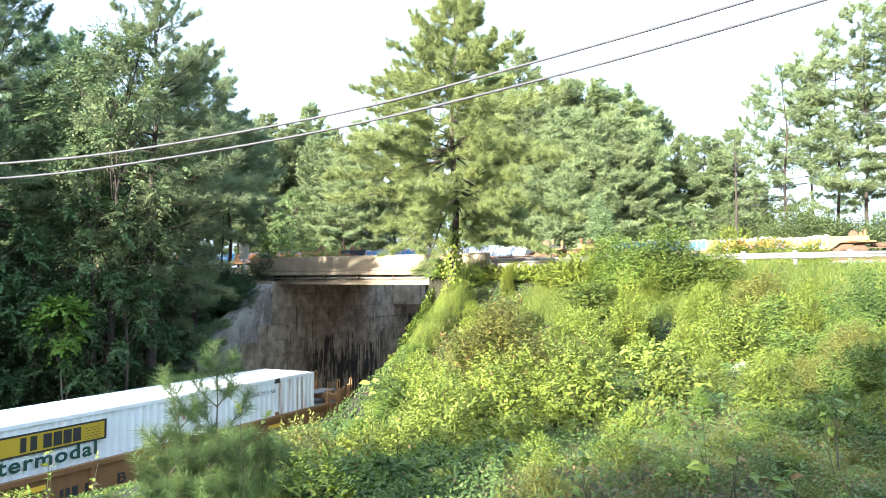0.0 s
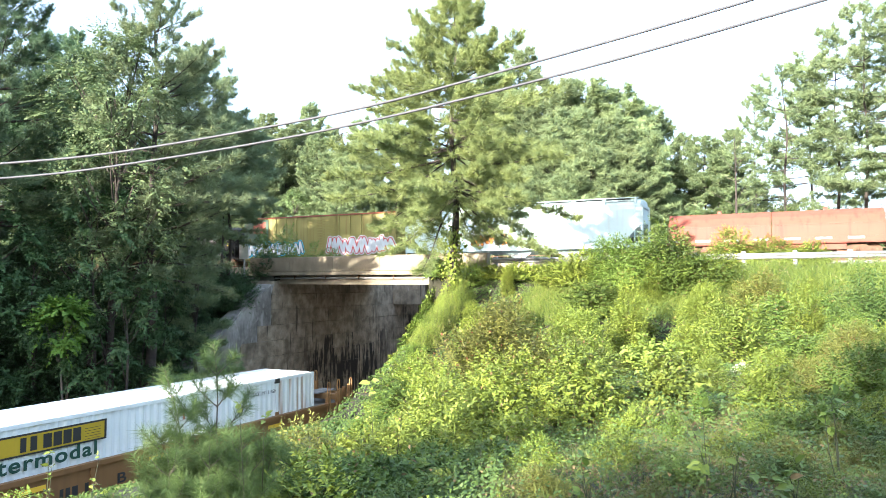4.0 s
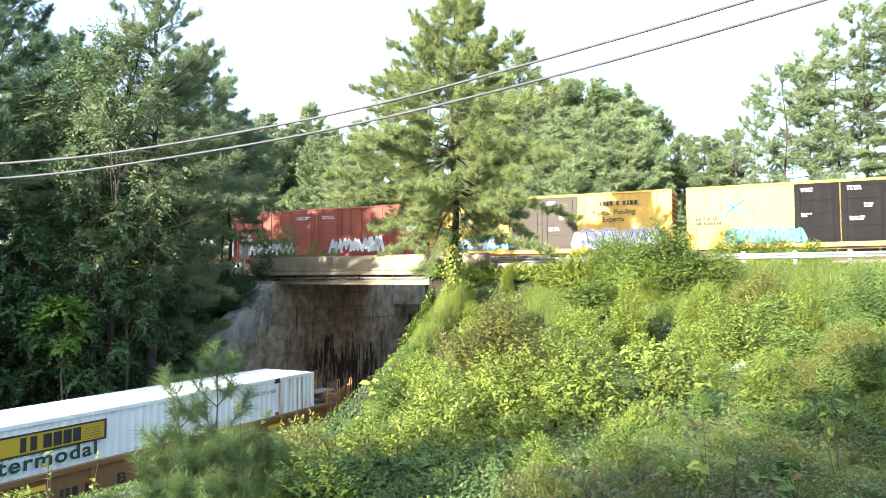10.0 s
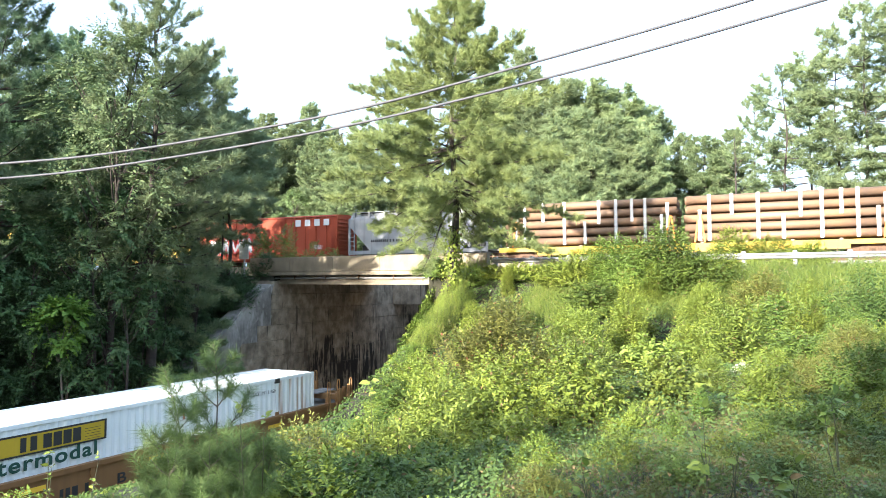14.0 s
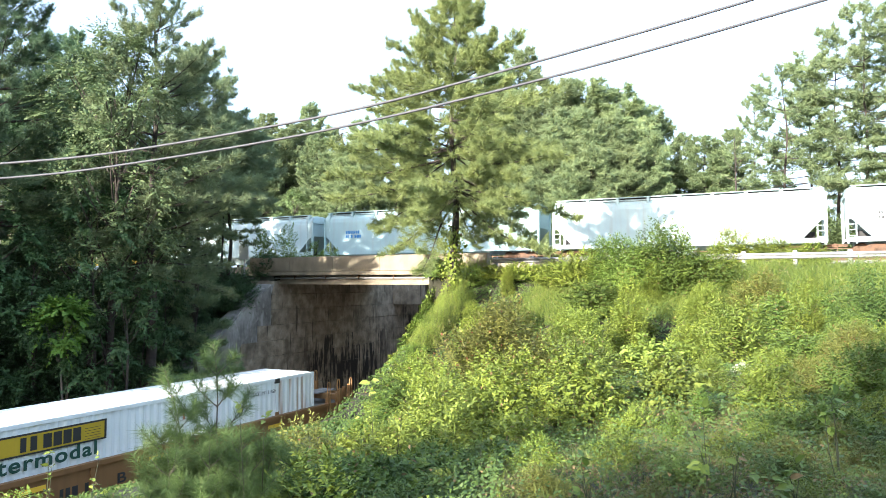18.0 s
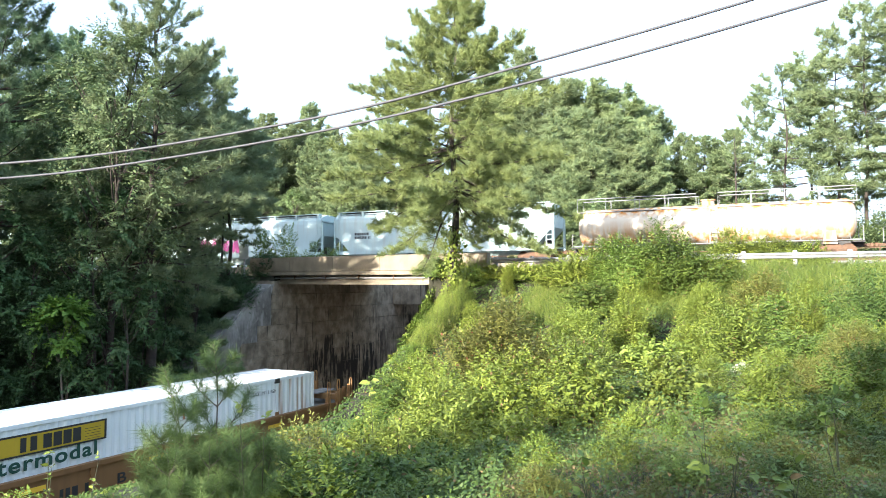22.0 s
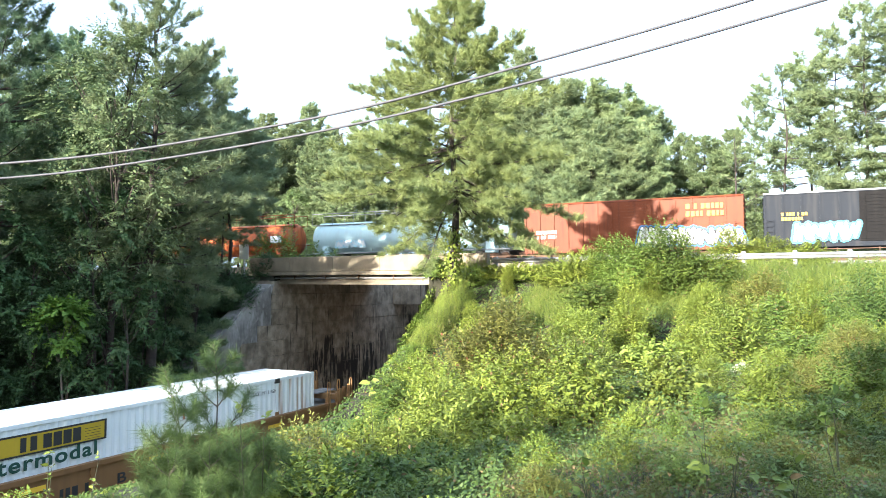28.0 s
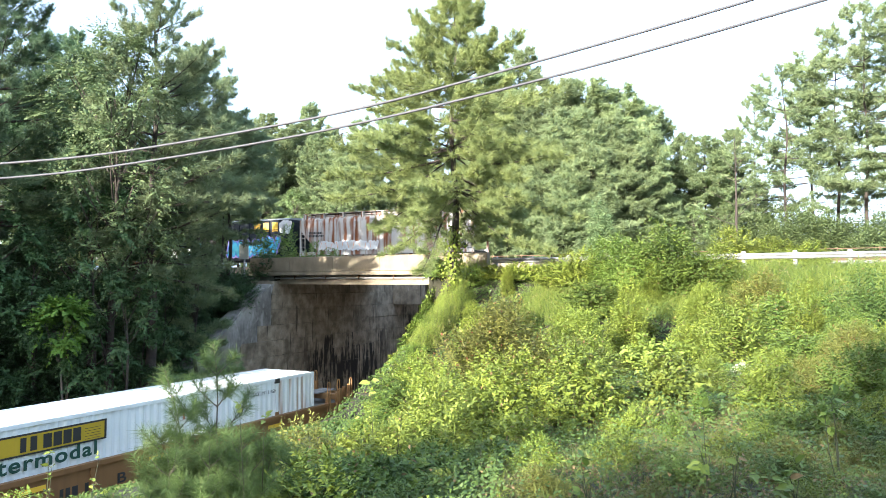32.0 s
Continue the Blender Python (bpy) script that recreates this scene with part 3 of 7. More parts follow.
P_BEAM = mat("weathered_beam", (0.22, 0.20, 0.18), (0.13, 0.115, 0.10), 0.7, 0.2, scale=0.6, fine=14, bump=0.1, obj=0.2)
INK = {k: mat(k + "_marking", c, [v * 0.85 for v in c], 0.6, scale=2, bump=0) for k, c in dict(
    white=(0.55, 0.55, 0.54), black=(0.02, 0.02, 0.022), blue=(0.03, 0.20, 0.50), cyan=(0.06, 0.45, 0.60), pink=(0.65, 0.10, 0.33),
    yellow=(0.75, 0.45, 0.04), purple=(0.30, 0.20, 0.50), red=(0.50, 0.04, 0.03), orange=(0.75, 0.25, 0.03), silver=(0.60, 0.62, 0.63),
    green=(0.008, 0.055, 0.040)).items()}
P_WOOD = mat("dunnage_wood", (0.45, 0.36, 0.25), (0.28, 0.21, 0.14), 0.85, scale=3, fine=20)

MESHES = {}


def shared(key, name, parent, m, build, material, label="", smooth=False):
    """A part whose mesh is made once and then shared."""
    if key not in MESHES:
        bm = build()
        me = bpy.data.meshes.new(name)
        bm.normal_update()
        bm.to_mesh(me)
        bm.free()
        me.materials.append(material)
        if smooth:
            me.polygons.foreach_set("use_smooth", np.ones(len(me.polygons), bool))
        MESHES[key] = me
    return tagged(place(new(name, MESHES[key]), parent, m), label)


def wheel_bm():
    bm = bmesh.new()
    prof = [(-0.07, 0.05), (-0.07, 0.40), (-0.05, 0.455), (0.04, 0.455), (0.05, 0.49), (0.08, 0.49), (0.08, 0.40), (0.03, 0.36), (0.03, 0.16), (0.08, 0.14), (0.08, 0.05)]
    n = 20
    rings = [[bm.verts.new((r * math.cos(2 * math.pi * k / n), y, r * math.sin(2 * math.pi * k / n))) for k in range(n)] for y, r in prof]
    for a, b in zip(rings, rings[1:]):
        for k in range(n):
            bm.faces.new((a[k], a[(k + 1) % n], b[(k + 1) % n], b[k]))
    return bm


def side_frame_bm():
    bm = bmesh.new()
    prism(bm, [(-1.15, 0.42), (-1.15, 0.62), (-0.75, 0.66), (-0.35, 0.86), (0.35, 0.86), (0.75, 0.66), (1.15, 0.62), (1.15, 0.42), (0.78, 0.42), (0.40, 0.20), (-0.40, 0.20), (-0.78, 0.42)], -0.09, 0.09)
    for x in (-0.88, 0.88):
        box(bm, x - 0.15, x + 0.15, -0.13, 0.13, 0.38, 0.60, 0.03)
    for x in (-0.16, 0, 0.16):
        tube(bm, [(x, -0.11, 0.30), (x, -0.11, 0.62)], 0.065, 7)
    return bm


def truck(parent, x):
    t = shared("truck", "truck", parent, pose(x, 0, 0), lambda: boxes((-0.2, 0.2, -1.0, 1.0, 0.45, 0.78), (-0.9, -0.8, -0.9, 0.9, 0.41, 0.50), (0.8, 0.9, -0.9, 0.9, 0.41, 0.50)), M_RUST)
    for y in (-1.0, 1.0):
        shared("sf", "side_frame", t, pose(0, y, 0, 0, 0, 0 if y < 0 else 180), side_frame_bm, M_RUST)
        for wx in (-0.88, 0.88):
            shared("wheel", "wheel", t, pose(wx, y * 0.76, 0.46, 0, 0, 0 if y < 0 else 180), wheel_bm, M_RUST, smooth=False)


def couplers(parent, half):
    for s in (-1, 1):
        bm = bmesh.new()
        box(bm, half - 0.2, half + 0.42, -0.09, 0.09, 0.72, 0.92, 0.02)
        box(bm, half + 0.36, half + 0.6, -0.17, 0.15, 0.68, 0.96, 0.04)
        part("coupler", bm, M_RUST, parent, "", pose(0, 0, 0, 0, 0, 0 if s > 0 else 180))


def ladder_bm(z0, z1, w=0.42, rungs=6):
    bm = bmesh.new()
    for x in (-w / 2, w / 2):
        box(bm, x - 0.03, x + 0.03, -0.05, 0.0, z0, z1)
    for i in range(rungs):
        z = z0 + 0.15 + (z1 - z0 - 0.3) * i / (rungs - 1)
        box(bm, -w / 2, w / 2, -0.04, -0.01, z - 0.02, z + 0.02)
    return bm


def bars(parent, x0, x1, z0, z1, y, rows, ink, seed=0, name="marking", fill=0.8):
    """Small writing as rows of plain bars on a side at y, each a part."""
    r = random.Random(seed)
    for i in range(rows):
        zb = z1 - (z1 - z0) * (i + 0.85) / rows
        zt = z1 - (z1 - z0) * (i + 0.15) / rows
        x, end = x0, x0 + (x1 - x0) * r.uniform(fill, 1)
        while x < end - 0.02:
            w = min(end - x, (zt - zb) * r.uniform(0.4, 0.75))
            part(name, boxes((x, x + w, y - 0.004, y, zb, zt)), INK[ink], parent)
            x += w + (zt - zb) * (0.24 if r.random() < 0.8 else 0.8)


def stroke(bm, pts, width, y, index):
    """A painted stroke: a flat band along pts in the x-z plane with round joins."""
    def face(vs):
        bm.faces.new([bm.verts.new((x, y, z)) for x, z in vs]).material_index = index
    for (x0, z0), (x1, z1) in zip(pts, pts[1:]):
        d = math.hypot(x1 - x0, z1 - z0) or 1e-6
        nx, nz = -(z1 - z0) / d * width / 2, (x1 - x0) / d * width / 2
        face([(x0 - nx, z0 - nz), (x1 - nx, z1 - nz), (x1 + nx, z1 + nz), (x0 + nx, z0 + nz)])
    for x, z in pts:
        y -= 0.0002
        face([(x + width / 2 * math.cos(a), z + width / 2 * math.sin(a)) for a in (i * math.pi / 4 for i in range(8))])


def graffiti(parent, x0, x1, z0, z1, y, inks, seed):
    """Painted letters along a car's side: bent thick strokes with a rim and a wider halo behind them."""
    r = random.Random(seed)
    H = z1 - z0
    n = max(2, int((x1 - x0) / (H * 0.72)))
    for i in range(n):
        a, b = x0 + (x1 - x0) * (i + 0.06) / n, x0 + (x1 - x0) * (i + 0.98) / n
        zl, zh = z0 + H * r.uniform(0.06, 0.18), z1 - H * r.uniform(0.02, 0.22)
        q = (b - a) * 0.16
        # a zigzag scribble that runs into its neighbour
        steps = r.randint(4, 6)
        form = [(a - q + (b - a + 2 * q) * j / steps + r.uniform(-0.1, 0.1) * H, (zh if (j + i) % 2 else zl) + r.uniform(-0.22, 0.22) * H * (1 if j % 2 else 0.6)) for j in range(steps + 1)]
        form = [(x, min(max(z, zl), zh)) for x, z in form]
        bm = bmesh.new()
        wide = H * r.uniform(0.15, 0.22)
        off = 0.0007 * (i % 3)
        stroke(bm, form, wide * 2.3, y - 0.004 - off, 0)
        stroke(bm, form, wide * 1.65, y - 0.008 - off, 1)
        stroke(bm, form, wide, y - 0.012 - off, 2)
        stroke(bm, [(x, z + wide * 0.22) for x, z in form[:2]], wide * 0.25, y - 0.016 - off, 3)
        ob = part("graffiti", bm, INK[inks[0]], parent, "%s and %s graffiti paint on the car's side" % (inks[2], inks[0]) if inks[2] != inks[0] else inks[2] + " graffiti paint on the car's side")
        for ink in inks[1:]:
            ob.data.materials.append(INK[ink])


def car_base(name, L, label, group="freight cars of the passing train"):
    c = thing(name, pose(0, 0, 0), label, name.replace("_", " "), group)
    half = L / 2
    for s in (-1, 1):
        truck(c, s * (half - 1.75))
    couplers(c, half)
    return c


def boxcar(L, H, body, door, label, door_at=(-1.5, 1.5), two=False, ribs=14, roof=None, door_slats=False, end_m=None, W=3.15):
    c = car_base("boxcar", L, label)
    half, w, z0 = L / 2, W / 2, 1.0
    bm = boxes((-half, half, -w + 0.09, w - 0.09, z0, H - 0.12))
    part("body", bm, body, c)
    bm = bmesh.new()
    along(bm, [(-w, H - 0.14), (-w + 0.1, H - 0.02), (0, H + 0.06), (w - 0.1, H - 0.02), (w, H - 0.14)], -half - 0.02, half + 0.02)
    for i in range(int(L / 1.1)):
        x = -half + 0.6 + i * 1.1
        along(bm, [(-w + 0.06, H - 0.03), (0, H + 0.085), (w - 0.06, H - 0.03), (0, H + 0.06)], x - 0.04, x + 0.04)
    part("roof", bm, roof or body, c)
    for i in range(ribs + 1):
        x = -half + 0.06 + (L - 0.12) * i / ribs
        if door_at[0] - 0.1 < x < door_at[1] + 0.1:
            continue
        for s in (-1, 1):
            shared(("post", H, body.name), "side_post", c, pose(x, s * (w - 0.05), 0), lambda: boxes((-0.06, 0.06, -0.045, 0.045, z0, H - 0.14)), body)
    part("side_sill", boxes((-half, half, -w, -w + 0.1, 0.72, z0), (-half, half, w - 0.1, w, 0.72, z0), (-half + 1, half - 1, -0.4, 0.4, 0.6, 0.99)), body, c)
    lo, hi = door_at
    for s in (-1, 1):
        spans = [(lo, (lo + hi) / 2 - 0.02), ((lo + hi) / 2 + 0.02, hi)] if two else [(lo, hi)]
        for a, b in spans:
            bm = boxes((a, b, min(s * (w - 0.03), s * (w + 0.03)), max(s * (w - 0.03), s * (w + 0.03)), z0 + 0.02, H - 0.2))
            d = part("door", bm, door, c, "sliding plug door")
            k = 14 if door_slats else 5
            for i in range(k):
                z = z0 + 0.2 + (H - z0 - 0.6) * i / (k - 1)
                shared(("rib", round(b - a, 2), door.name, door_slats), "door_rib", d, pose((a + b) / 2, s * (w + 0.045), z), lambda: boxes((-(b - a) / 2 + 0.08, (b - a) / 2 - 0.08, -0.016, 0.016, -0.04, 0.04)), door)
            for x in (a + 0.35, b - 0.35):
                bm = bmesh.new()
                tube(bm, [(x, s * (w + 0.085), z0 + 0.05), (x, s * (w + 0.085), H - 0.3)], 0.022, 5)
                part("lock_rod", bm, door, d)
    for s in (-1, 1):
        for i in range(10):
            z = z0 + 0.25 + (H - z0 - 0.6) * i / 9
            shared(("endrib", W, (end_m or body).name), "end_rib", c, pose(s * (half + 0.03), 0, z), lambda: boxes((-0.03, 0.03, -w + 0.15, w - 0.15, -0.07, 0.07), bevel=0.02), end_m or body)
        part("ladder", ladder_bm(0.6, 2.6), body, c, "", pose(s * (half - 0.35), -w - 0.01, 0))
    return c


def hopper(L, H, body, label, slope=1.3, ribs=0, W=3.2):
    c = car_base("covered_hopper_car", L, label)
    half, w = L / 2, W / 2
    hi = half - 0.12
    bm = bmesh.new()
    # side sheets with a rounded shoulder, cut away at the lower ends
    prof = [(w, 1.28), (w, H - 0.75), (w * 0.97, H - 0.45), (w * 0.86, H - 0.22), (w * 0.6, H - 0.08), (0, H - 0.02)]
    full = [(-y, z) for y, z in prof] + [(y, z) for y, z in prof[::-1][1:]]
    for a, b, cut in ((-hi, -hi + slope, -1), (-hi + slope, hi - slope, 0), (hi - slope, hi, 1)):
        def ring(x, zmin):
            return [bm.verts.new((x, y, max(z, zmin))) for y, z in full]
        zc = 1.28 + slope * 1.05
        r0, r1 = ring(a, zc if cut < 0 else 1.28), ring(b, zc if cut > 0 else 1.28)
        for k in range(len(full) - 1):
            bm.faces.new((r0[k], r0[k + 1], r1[k + 1], r1[k]))
        bm.faces.new((r0[0], r1[0], r1[-1], r0[-1]))
        if cut < 0:
            bm.faces.new(r0[::-1])
        if cut > 0:
            bm.faces.new(r1)
    bmesh.ops.recalc_face_normals(bm, faces=bm.faces)
    part("body", bm, body, c)
    part("side_sill", boxes((-half, half, -w - 0.02, -w + 0.12, 0.98, 1.28), (-half, half, w - 0.12, w + 0.02, 0.98, 1.28), (-half + 0.5, half - 0.5, -0.35, 0.35, 0.75, 1.1)), body, c)
    for s in (-1, 1):
        x0, x1 = sorted((s * (half - 0.16), s * half))
        part("end_post", boxes((x0, x1, -w, -w + 0.14, 1.28, H - 0.5), (x0, x1, w - 0.14, w, 1.28, H - 0.5), (x0, x1, -w, w, H - 0.62, H - 0.45)), body, c)
        part("ladder", ladder_bm(0.85, H - 0.4, 0.46, 9), body, c, "", pose(s * (half - 0.34), -w - 0.01, 0))
        bm = boxes((min(s * (half - 1.6), s * (half - 0.1)), max(s * (half - 1.6), s * (half - 0.1)), -w + 0.2, w - 0.2, 1.02, 1.1))
        box(bm, s * (half - 1.0) - 0.35, s * (half - 1.0) + 0.35, -0.5, 0.1, 1.1, 1.75, 0.05)
        part("end_platform", bm, M_BLACK, c)
    if ribs:
        for i in range(ribs + 1):
            x = -hi + 0.4 + (2 * hi - 0.8) * i / ribs
            zc = 1.28 + max(0, (abs(x) - (hi - slope))) * 1.05 + 0.05
            for s in (-1, 1):
                y0, y1 = sorted((s * w, s * (w + 0.07)))
                part("side_post", boxes((x - 0.05, x + 0.05, y0, y1, zc, H - 0.7)), body, c)
    for k in range(3):
        x = (k - 1) * (L - 6.5) / 3
        bm = bmesh.new()
        prism(bm, [(x - 1.6, 1.2), (x + 1.6, 1.2), (x + 0.35, 0.38), (x - 0.35, 0.38)], -1.05, 1.05)
        part("outlet_chute", bm, body, c)
    bm = boxes((-half + 0.3, half - 0.3, -0.45, -0.2, H + 0.02, H + 0.06), (-half + 0.3, half - 0.3, 0.2, 0.45, H + 0.02, H + 0.06))
    for i in range(9):
        x = -half + 0.5 + (L - 1) * i / 8
        box(bm, x - 0.05, x + 0.05, -w * 0.8, w * 0.8, H - 0.2, H - 0.02)
        box(bm, x - 0.03, x + 0.03, -0.45, 0.45, H - 0.05, H + 0.02)
    box(bm, -half + 0.2, half - 0.2, -w * 0.86, -w * 0.82, H - 0.16, H - 0.06)
    part("roof_walk", bm, body, c, "roof walkway of steel grating")
    # running board along the roof's edge, on brackets, with a black strip behind it for the board's shadow
    part("hatch_trough", boxes((-half + 0.9, half - 0.9, -w * 0.74, -w * 0.70, H - 0.16, H + 0.10)), M_BLACK, c)
    board = part("running_board", boxes((-half + 0.3, half - 0.3, -w * 0.98, -w * 0.76, H + 0.04, H + 0.085)), body, c)
    for i in range(9):
        x = -half + 0.5 + (L - 1) * i / 8
        shared("bracket" + body.name, "bracket", board, pose(x, 0, H), lambda: boxes((-0.09, 0.09, -1.552, -1.232, -0.40, 0.04)), body)
    return c


def tank_car(L, H, body, label, railing=True, rail_m=None, walk_m=None):
    c = car_base("tank_car", L, label)
    half, R = L / 2, (H - 1.12) / 2
    zc = 1.12 + R
    bm = bmesh.new()
    n, rings = 28, []
    xs = [(-half + 0.30, 0.05), (-half + 0.34, 0.45), (-half + 0.45, 0.72), (-half + 0.62, 0.90), (-half + 0.85, 1.0)]
    xs = xs + [(x, 1.0) for x in np.linspace(-half + 3, half - 3, 5)] + [(-x, f) for x, f in xs[::-1]]
    for x, f in xs:
        rings.append([bm.verts.new((x, R * f * math.cos(2 * math.pi * k / n), zc + R * f * math.sin(2 * math.pi * k / n))) for k in range(n)])
    for a, b in zip(rings, rings[1:]):
        for k in range(n):
            bm.faces.new((a[k], a[(k + 1) % n], b[(k + 1) % n], b[k]))
    bm.faces.new(rings[0][::-1])
    bm.faces.new(rings[-1])
    bmesh.ops.recalc_face_normals(bm, faces=bm.faces)
    part("tank", bm, body, c, "", smooth=True)
    bm = bmesh.new()
    for x in np.linspace(-half + 1.2, half - 1.2, 6):
        tube(bm, [(x - 0.03, 0, zc), (x + 0.03, 0, zc)], R + 0.012, 28)
    part("weld_band_set", bm, body, c)
    rm = rail_m or body
    part("stub_sill", boxes((-half, -half + 3.4, -0.4, 0.4, 0.7, 1.1), (half - 3.4, half, -0.4, 0.4, 0.7, 1.1), (-half, -half + 0.7, -1.5, 1.5, 0.98, 1.06), (half - 0.7, half, -1.5, 1.5, 0.98, 1.06)), M_BLACK, c)
    for s in (-1, 1):
        bm = bmesh.new()
        y = -1.2
        prism(bm, [(s * (half - 2.3), 0.9), (s * (half - 1.5), 0.9), (s * (half - 1.6), 1.75), (s * (half - 2.2), 1.75)], -1.25, 1.25)
        part("saddle", bm, body, c)
        bm = bmesh.new()
        x = s * (half - 0.08)
        tube(bm, [(x, -1.45, 0.95), (x, -1.45, 2.0), (x, 1.45, 2.0), (x, 1.45, 0.95)], 0.03, 5)
        part("end_handrail", bm, rm, c)
    bm = bmesh.new()
    tube(bm, [(-half + 0.2, -1.52, 1.13), (half - 0.2, -1.52, 1.13)], 0.04, 5)
    for x in np.linspace(-half + 0.8, half - 0.8, 7):
        tube(bm, [(x, -1.52, 1.13), (x, -1.2, 1.45)], 0.02, 4)
    part("side_handrail", bm, rm, c)
    # manway, platform and railing on top
    bm = bmesh.new()
    tube(bm, [(0, 0, H - 0.1), (0, 0, H + 0.28)], 0.42, 14)
    tube(bm, [(0.0, 0, H + 0.28), (0.0, 0, H + 0.36)], 0.5, 14)
    part("manway", bm, body, c)
    span = half - 0.35 if railing else 1.4
    bm = boxes((-span, span, -0.95, -0.45, H - 0.26, H - 0.21), (-span, span, 0.45, 0.95, H - 0.26, H - 0.21))
    part("walkway", bm, walk_m or rm, c)
    bm = bmesh.new()
    top = H + (0.72 if railing else 0.25)
    for a, b in (((-span, -0.7), (0.7, span)) if railing else ((-span, span),)):
        for y in (-0.95, 0.95):
            tube(bm, [(a, y, H - 0.25), (a, y, top), (b, y, top), (b, y, H - 0.25)], 0.032, 5)
            k = max(2, int((b - a) / 1.9))
            for i in range(1, k):
                x = a + (b - a) * i / k
                tube(bm, [(x, y, H - 0.25), (x, y, top)], 0.028, 5)
    part("top_railing", bm, rm, c)
    part("ladder", ladder_bm(1.1, H - 0.2, 0.42, 8), rm, c, "", pose(0.4, -R - 0.1, 0))
    return c


def coil_car(L, H, body, label):
    c = car_base("coil_car", L, label)
    half, w = L / 2, 1.5
    part("underframe", boxes((-half, half, -1.5, 1.5, 0.95, 1.12), (-half + 2.4, half - 2.4, -1.3, 1.3, 0.55, 0.95)), body, c)
    part("side_sill", boxes((-half, half, -1.56, -1.5, 1.0, 1.35), (-half, half, 1.5, 1.56, 1.0, 1.35)), body, c)
    bm = bmesh.new()
    x = -half + 0.2
    while x < half - 0.6:
        box(bm, x, x + 0.9, -1.566, -1.56, 1.2, 1.33)
        x += 1.8
    part("reflector_strip", bm, INK["white"], c)
    for a, b in ((-half + 0.25, -0.03), (0.03, half - 0.25)):
        bm = bmesh.new()
        along(bm, [(-w, 1.36), (-w, 2.2), (-w * 0.82, H - 0.35), (-w * 0.55, H), (w * 0.55, H), (w * 0.82, H - 0.35), (w, 2.2), (w, 1.36)], a, b)
        cv = part("cover", bm, body, c, "red steel coil cover")
        part("lift_lug", boxes(((a + b) / 2 - 0.12, (a + b) / 2 + 0.12, -0.1, 0.1, H, H + 0.25)), body, cv)
        part("cover_lip", boxes((a, b, -w - 0.03, -w, 2.16, 2.24)), body, cv)
    return c


def flat_car(L, label):
    c = car_base("flat_car", L, label)
    half = L / 2
    part("deck", boxes((-half, half, -1.5, 1.5, 1.0, 1.12), bevel=0.01), P_DECK, c)
    part("side_sill", boxes((-half, half, -1.55, -1.45, 0.85, 1.16), (-half, half, 1.45, 1.55, 0.85, 1.16), (-half + 3, half - 3, -1.53, -1.43, 0.55, 0.85)), P_DECK, c)
    part("centre_sill", boxes((-half, half, -0.35, 0.35, 0.6, 1.0)), M_RUST, c)
    return c


def text_part(name, words, size, material, parent, m, bold=0.0, side="LEFT"):
    cu = bpy.data.curves.new(name, "FONT")
    cu.body, cu.size, cu.offset, cu.extrude, cu.align_x, cu.space_character = words, size, bold, 0.002, side, 1.13 if side == "RIGHT" else 1.0
    ob = new(name, cu)
    me = bpy.data.meshes.new_from_object(ob)
    bpy.data.objects.remove(ob)
    me.materials.append(material) if not me.materials else None
    me.materials[0] = material
    return place(new(name, me), parent, m)


# offsets along the train, from the front car's reference
SLOTS = {1: (2.1, 17.7), 2: (18.56, 33.95), 3: (34.49, 53.3), 4: (54.4, 68.06), 5: (68.56, 86.3), 6: (87.3, 111.8), 7: (112.85, 131.34),
         8: (132.21, 150.83), 9: (151.46, 170.13), 10: (170.7, 185.98), 11: (186.76, 199.35), 12: (199.9, 226.4), 13: (227.0, 243.6),
         14: (244.39, 263.4), 15: (264.07, 282.17), 16: (282.84, 301.96), 17: (302.73, 321.89), 18: (322.8, 341.6), 19: (342.5, 361.4),
         20: (362.3, 380.6), 21: (381.4, 400.3), 22: (400.93, 416.29), 23: (417.16, 432.78), 24: (433.5, 449.82)}
SLOTS = {i: (a + 0.25, b - 0.09) for i, (a, b) in SLOTS.items()}
TRAIN = []


def slot(i, c):
    a, b = SLOTS[i]
    TRAIN.append((c, (a + b) / 2))
    return c


def LN(i):
    return SLOTS[i][1] - SLOTS[i][0]


W2, HW = 3.15 / 2, 3.2 / 2
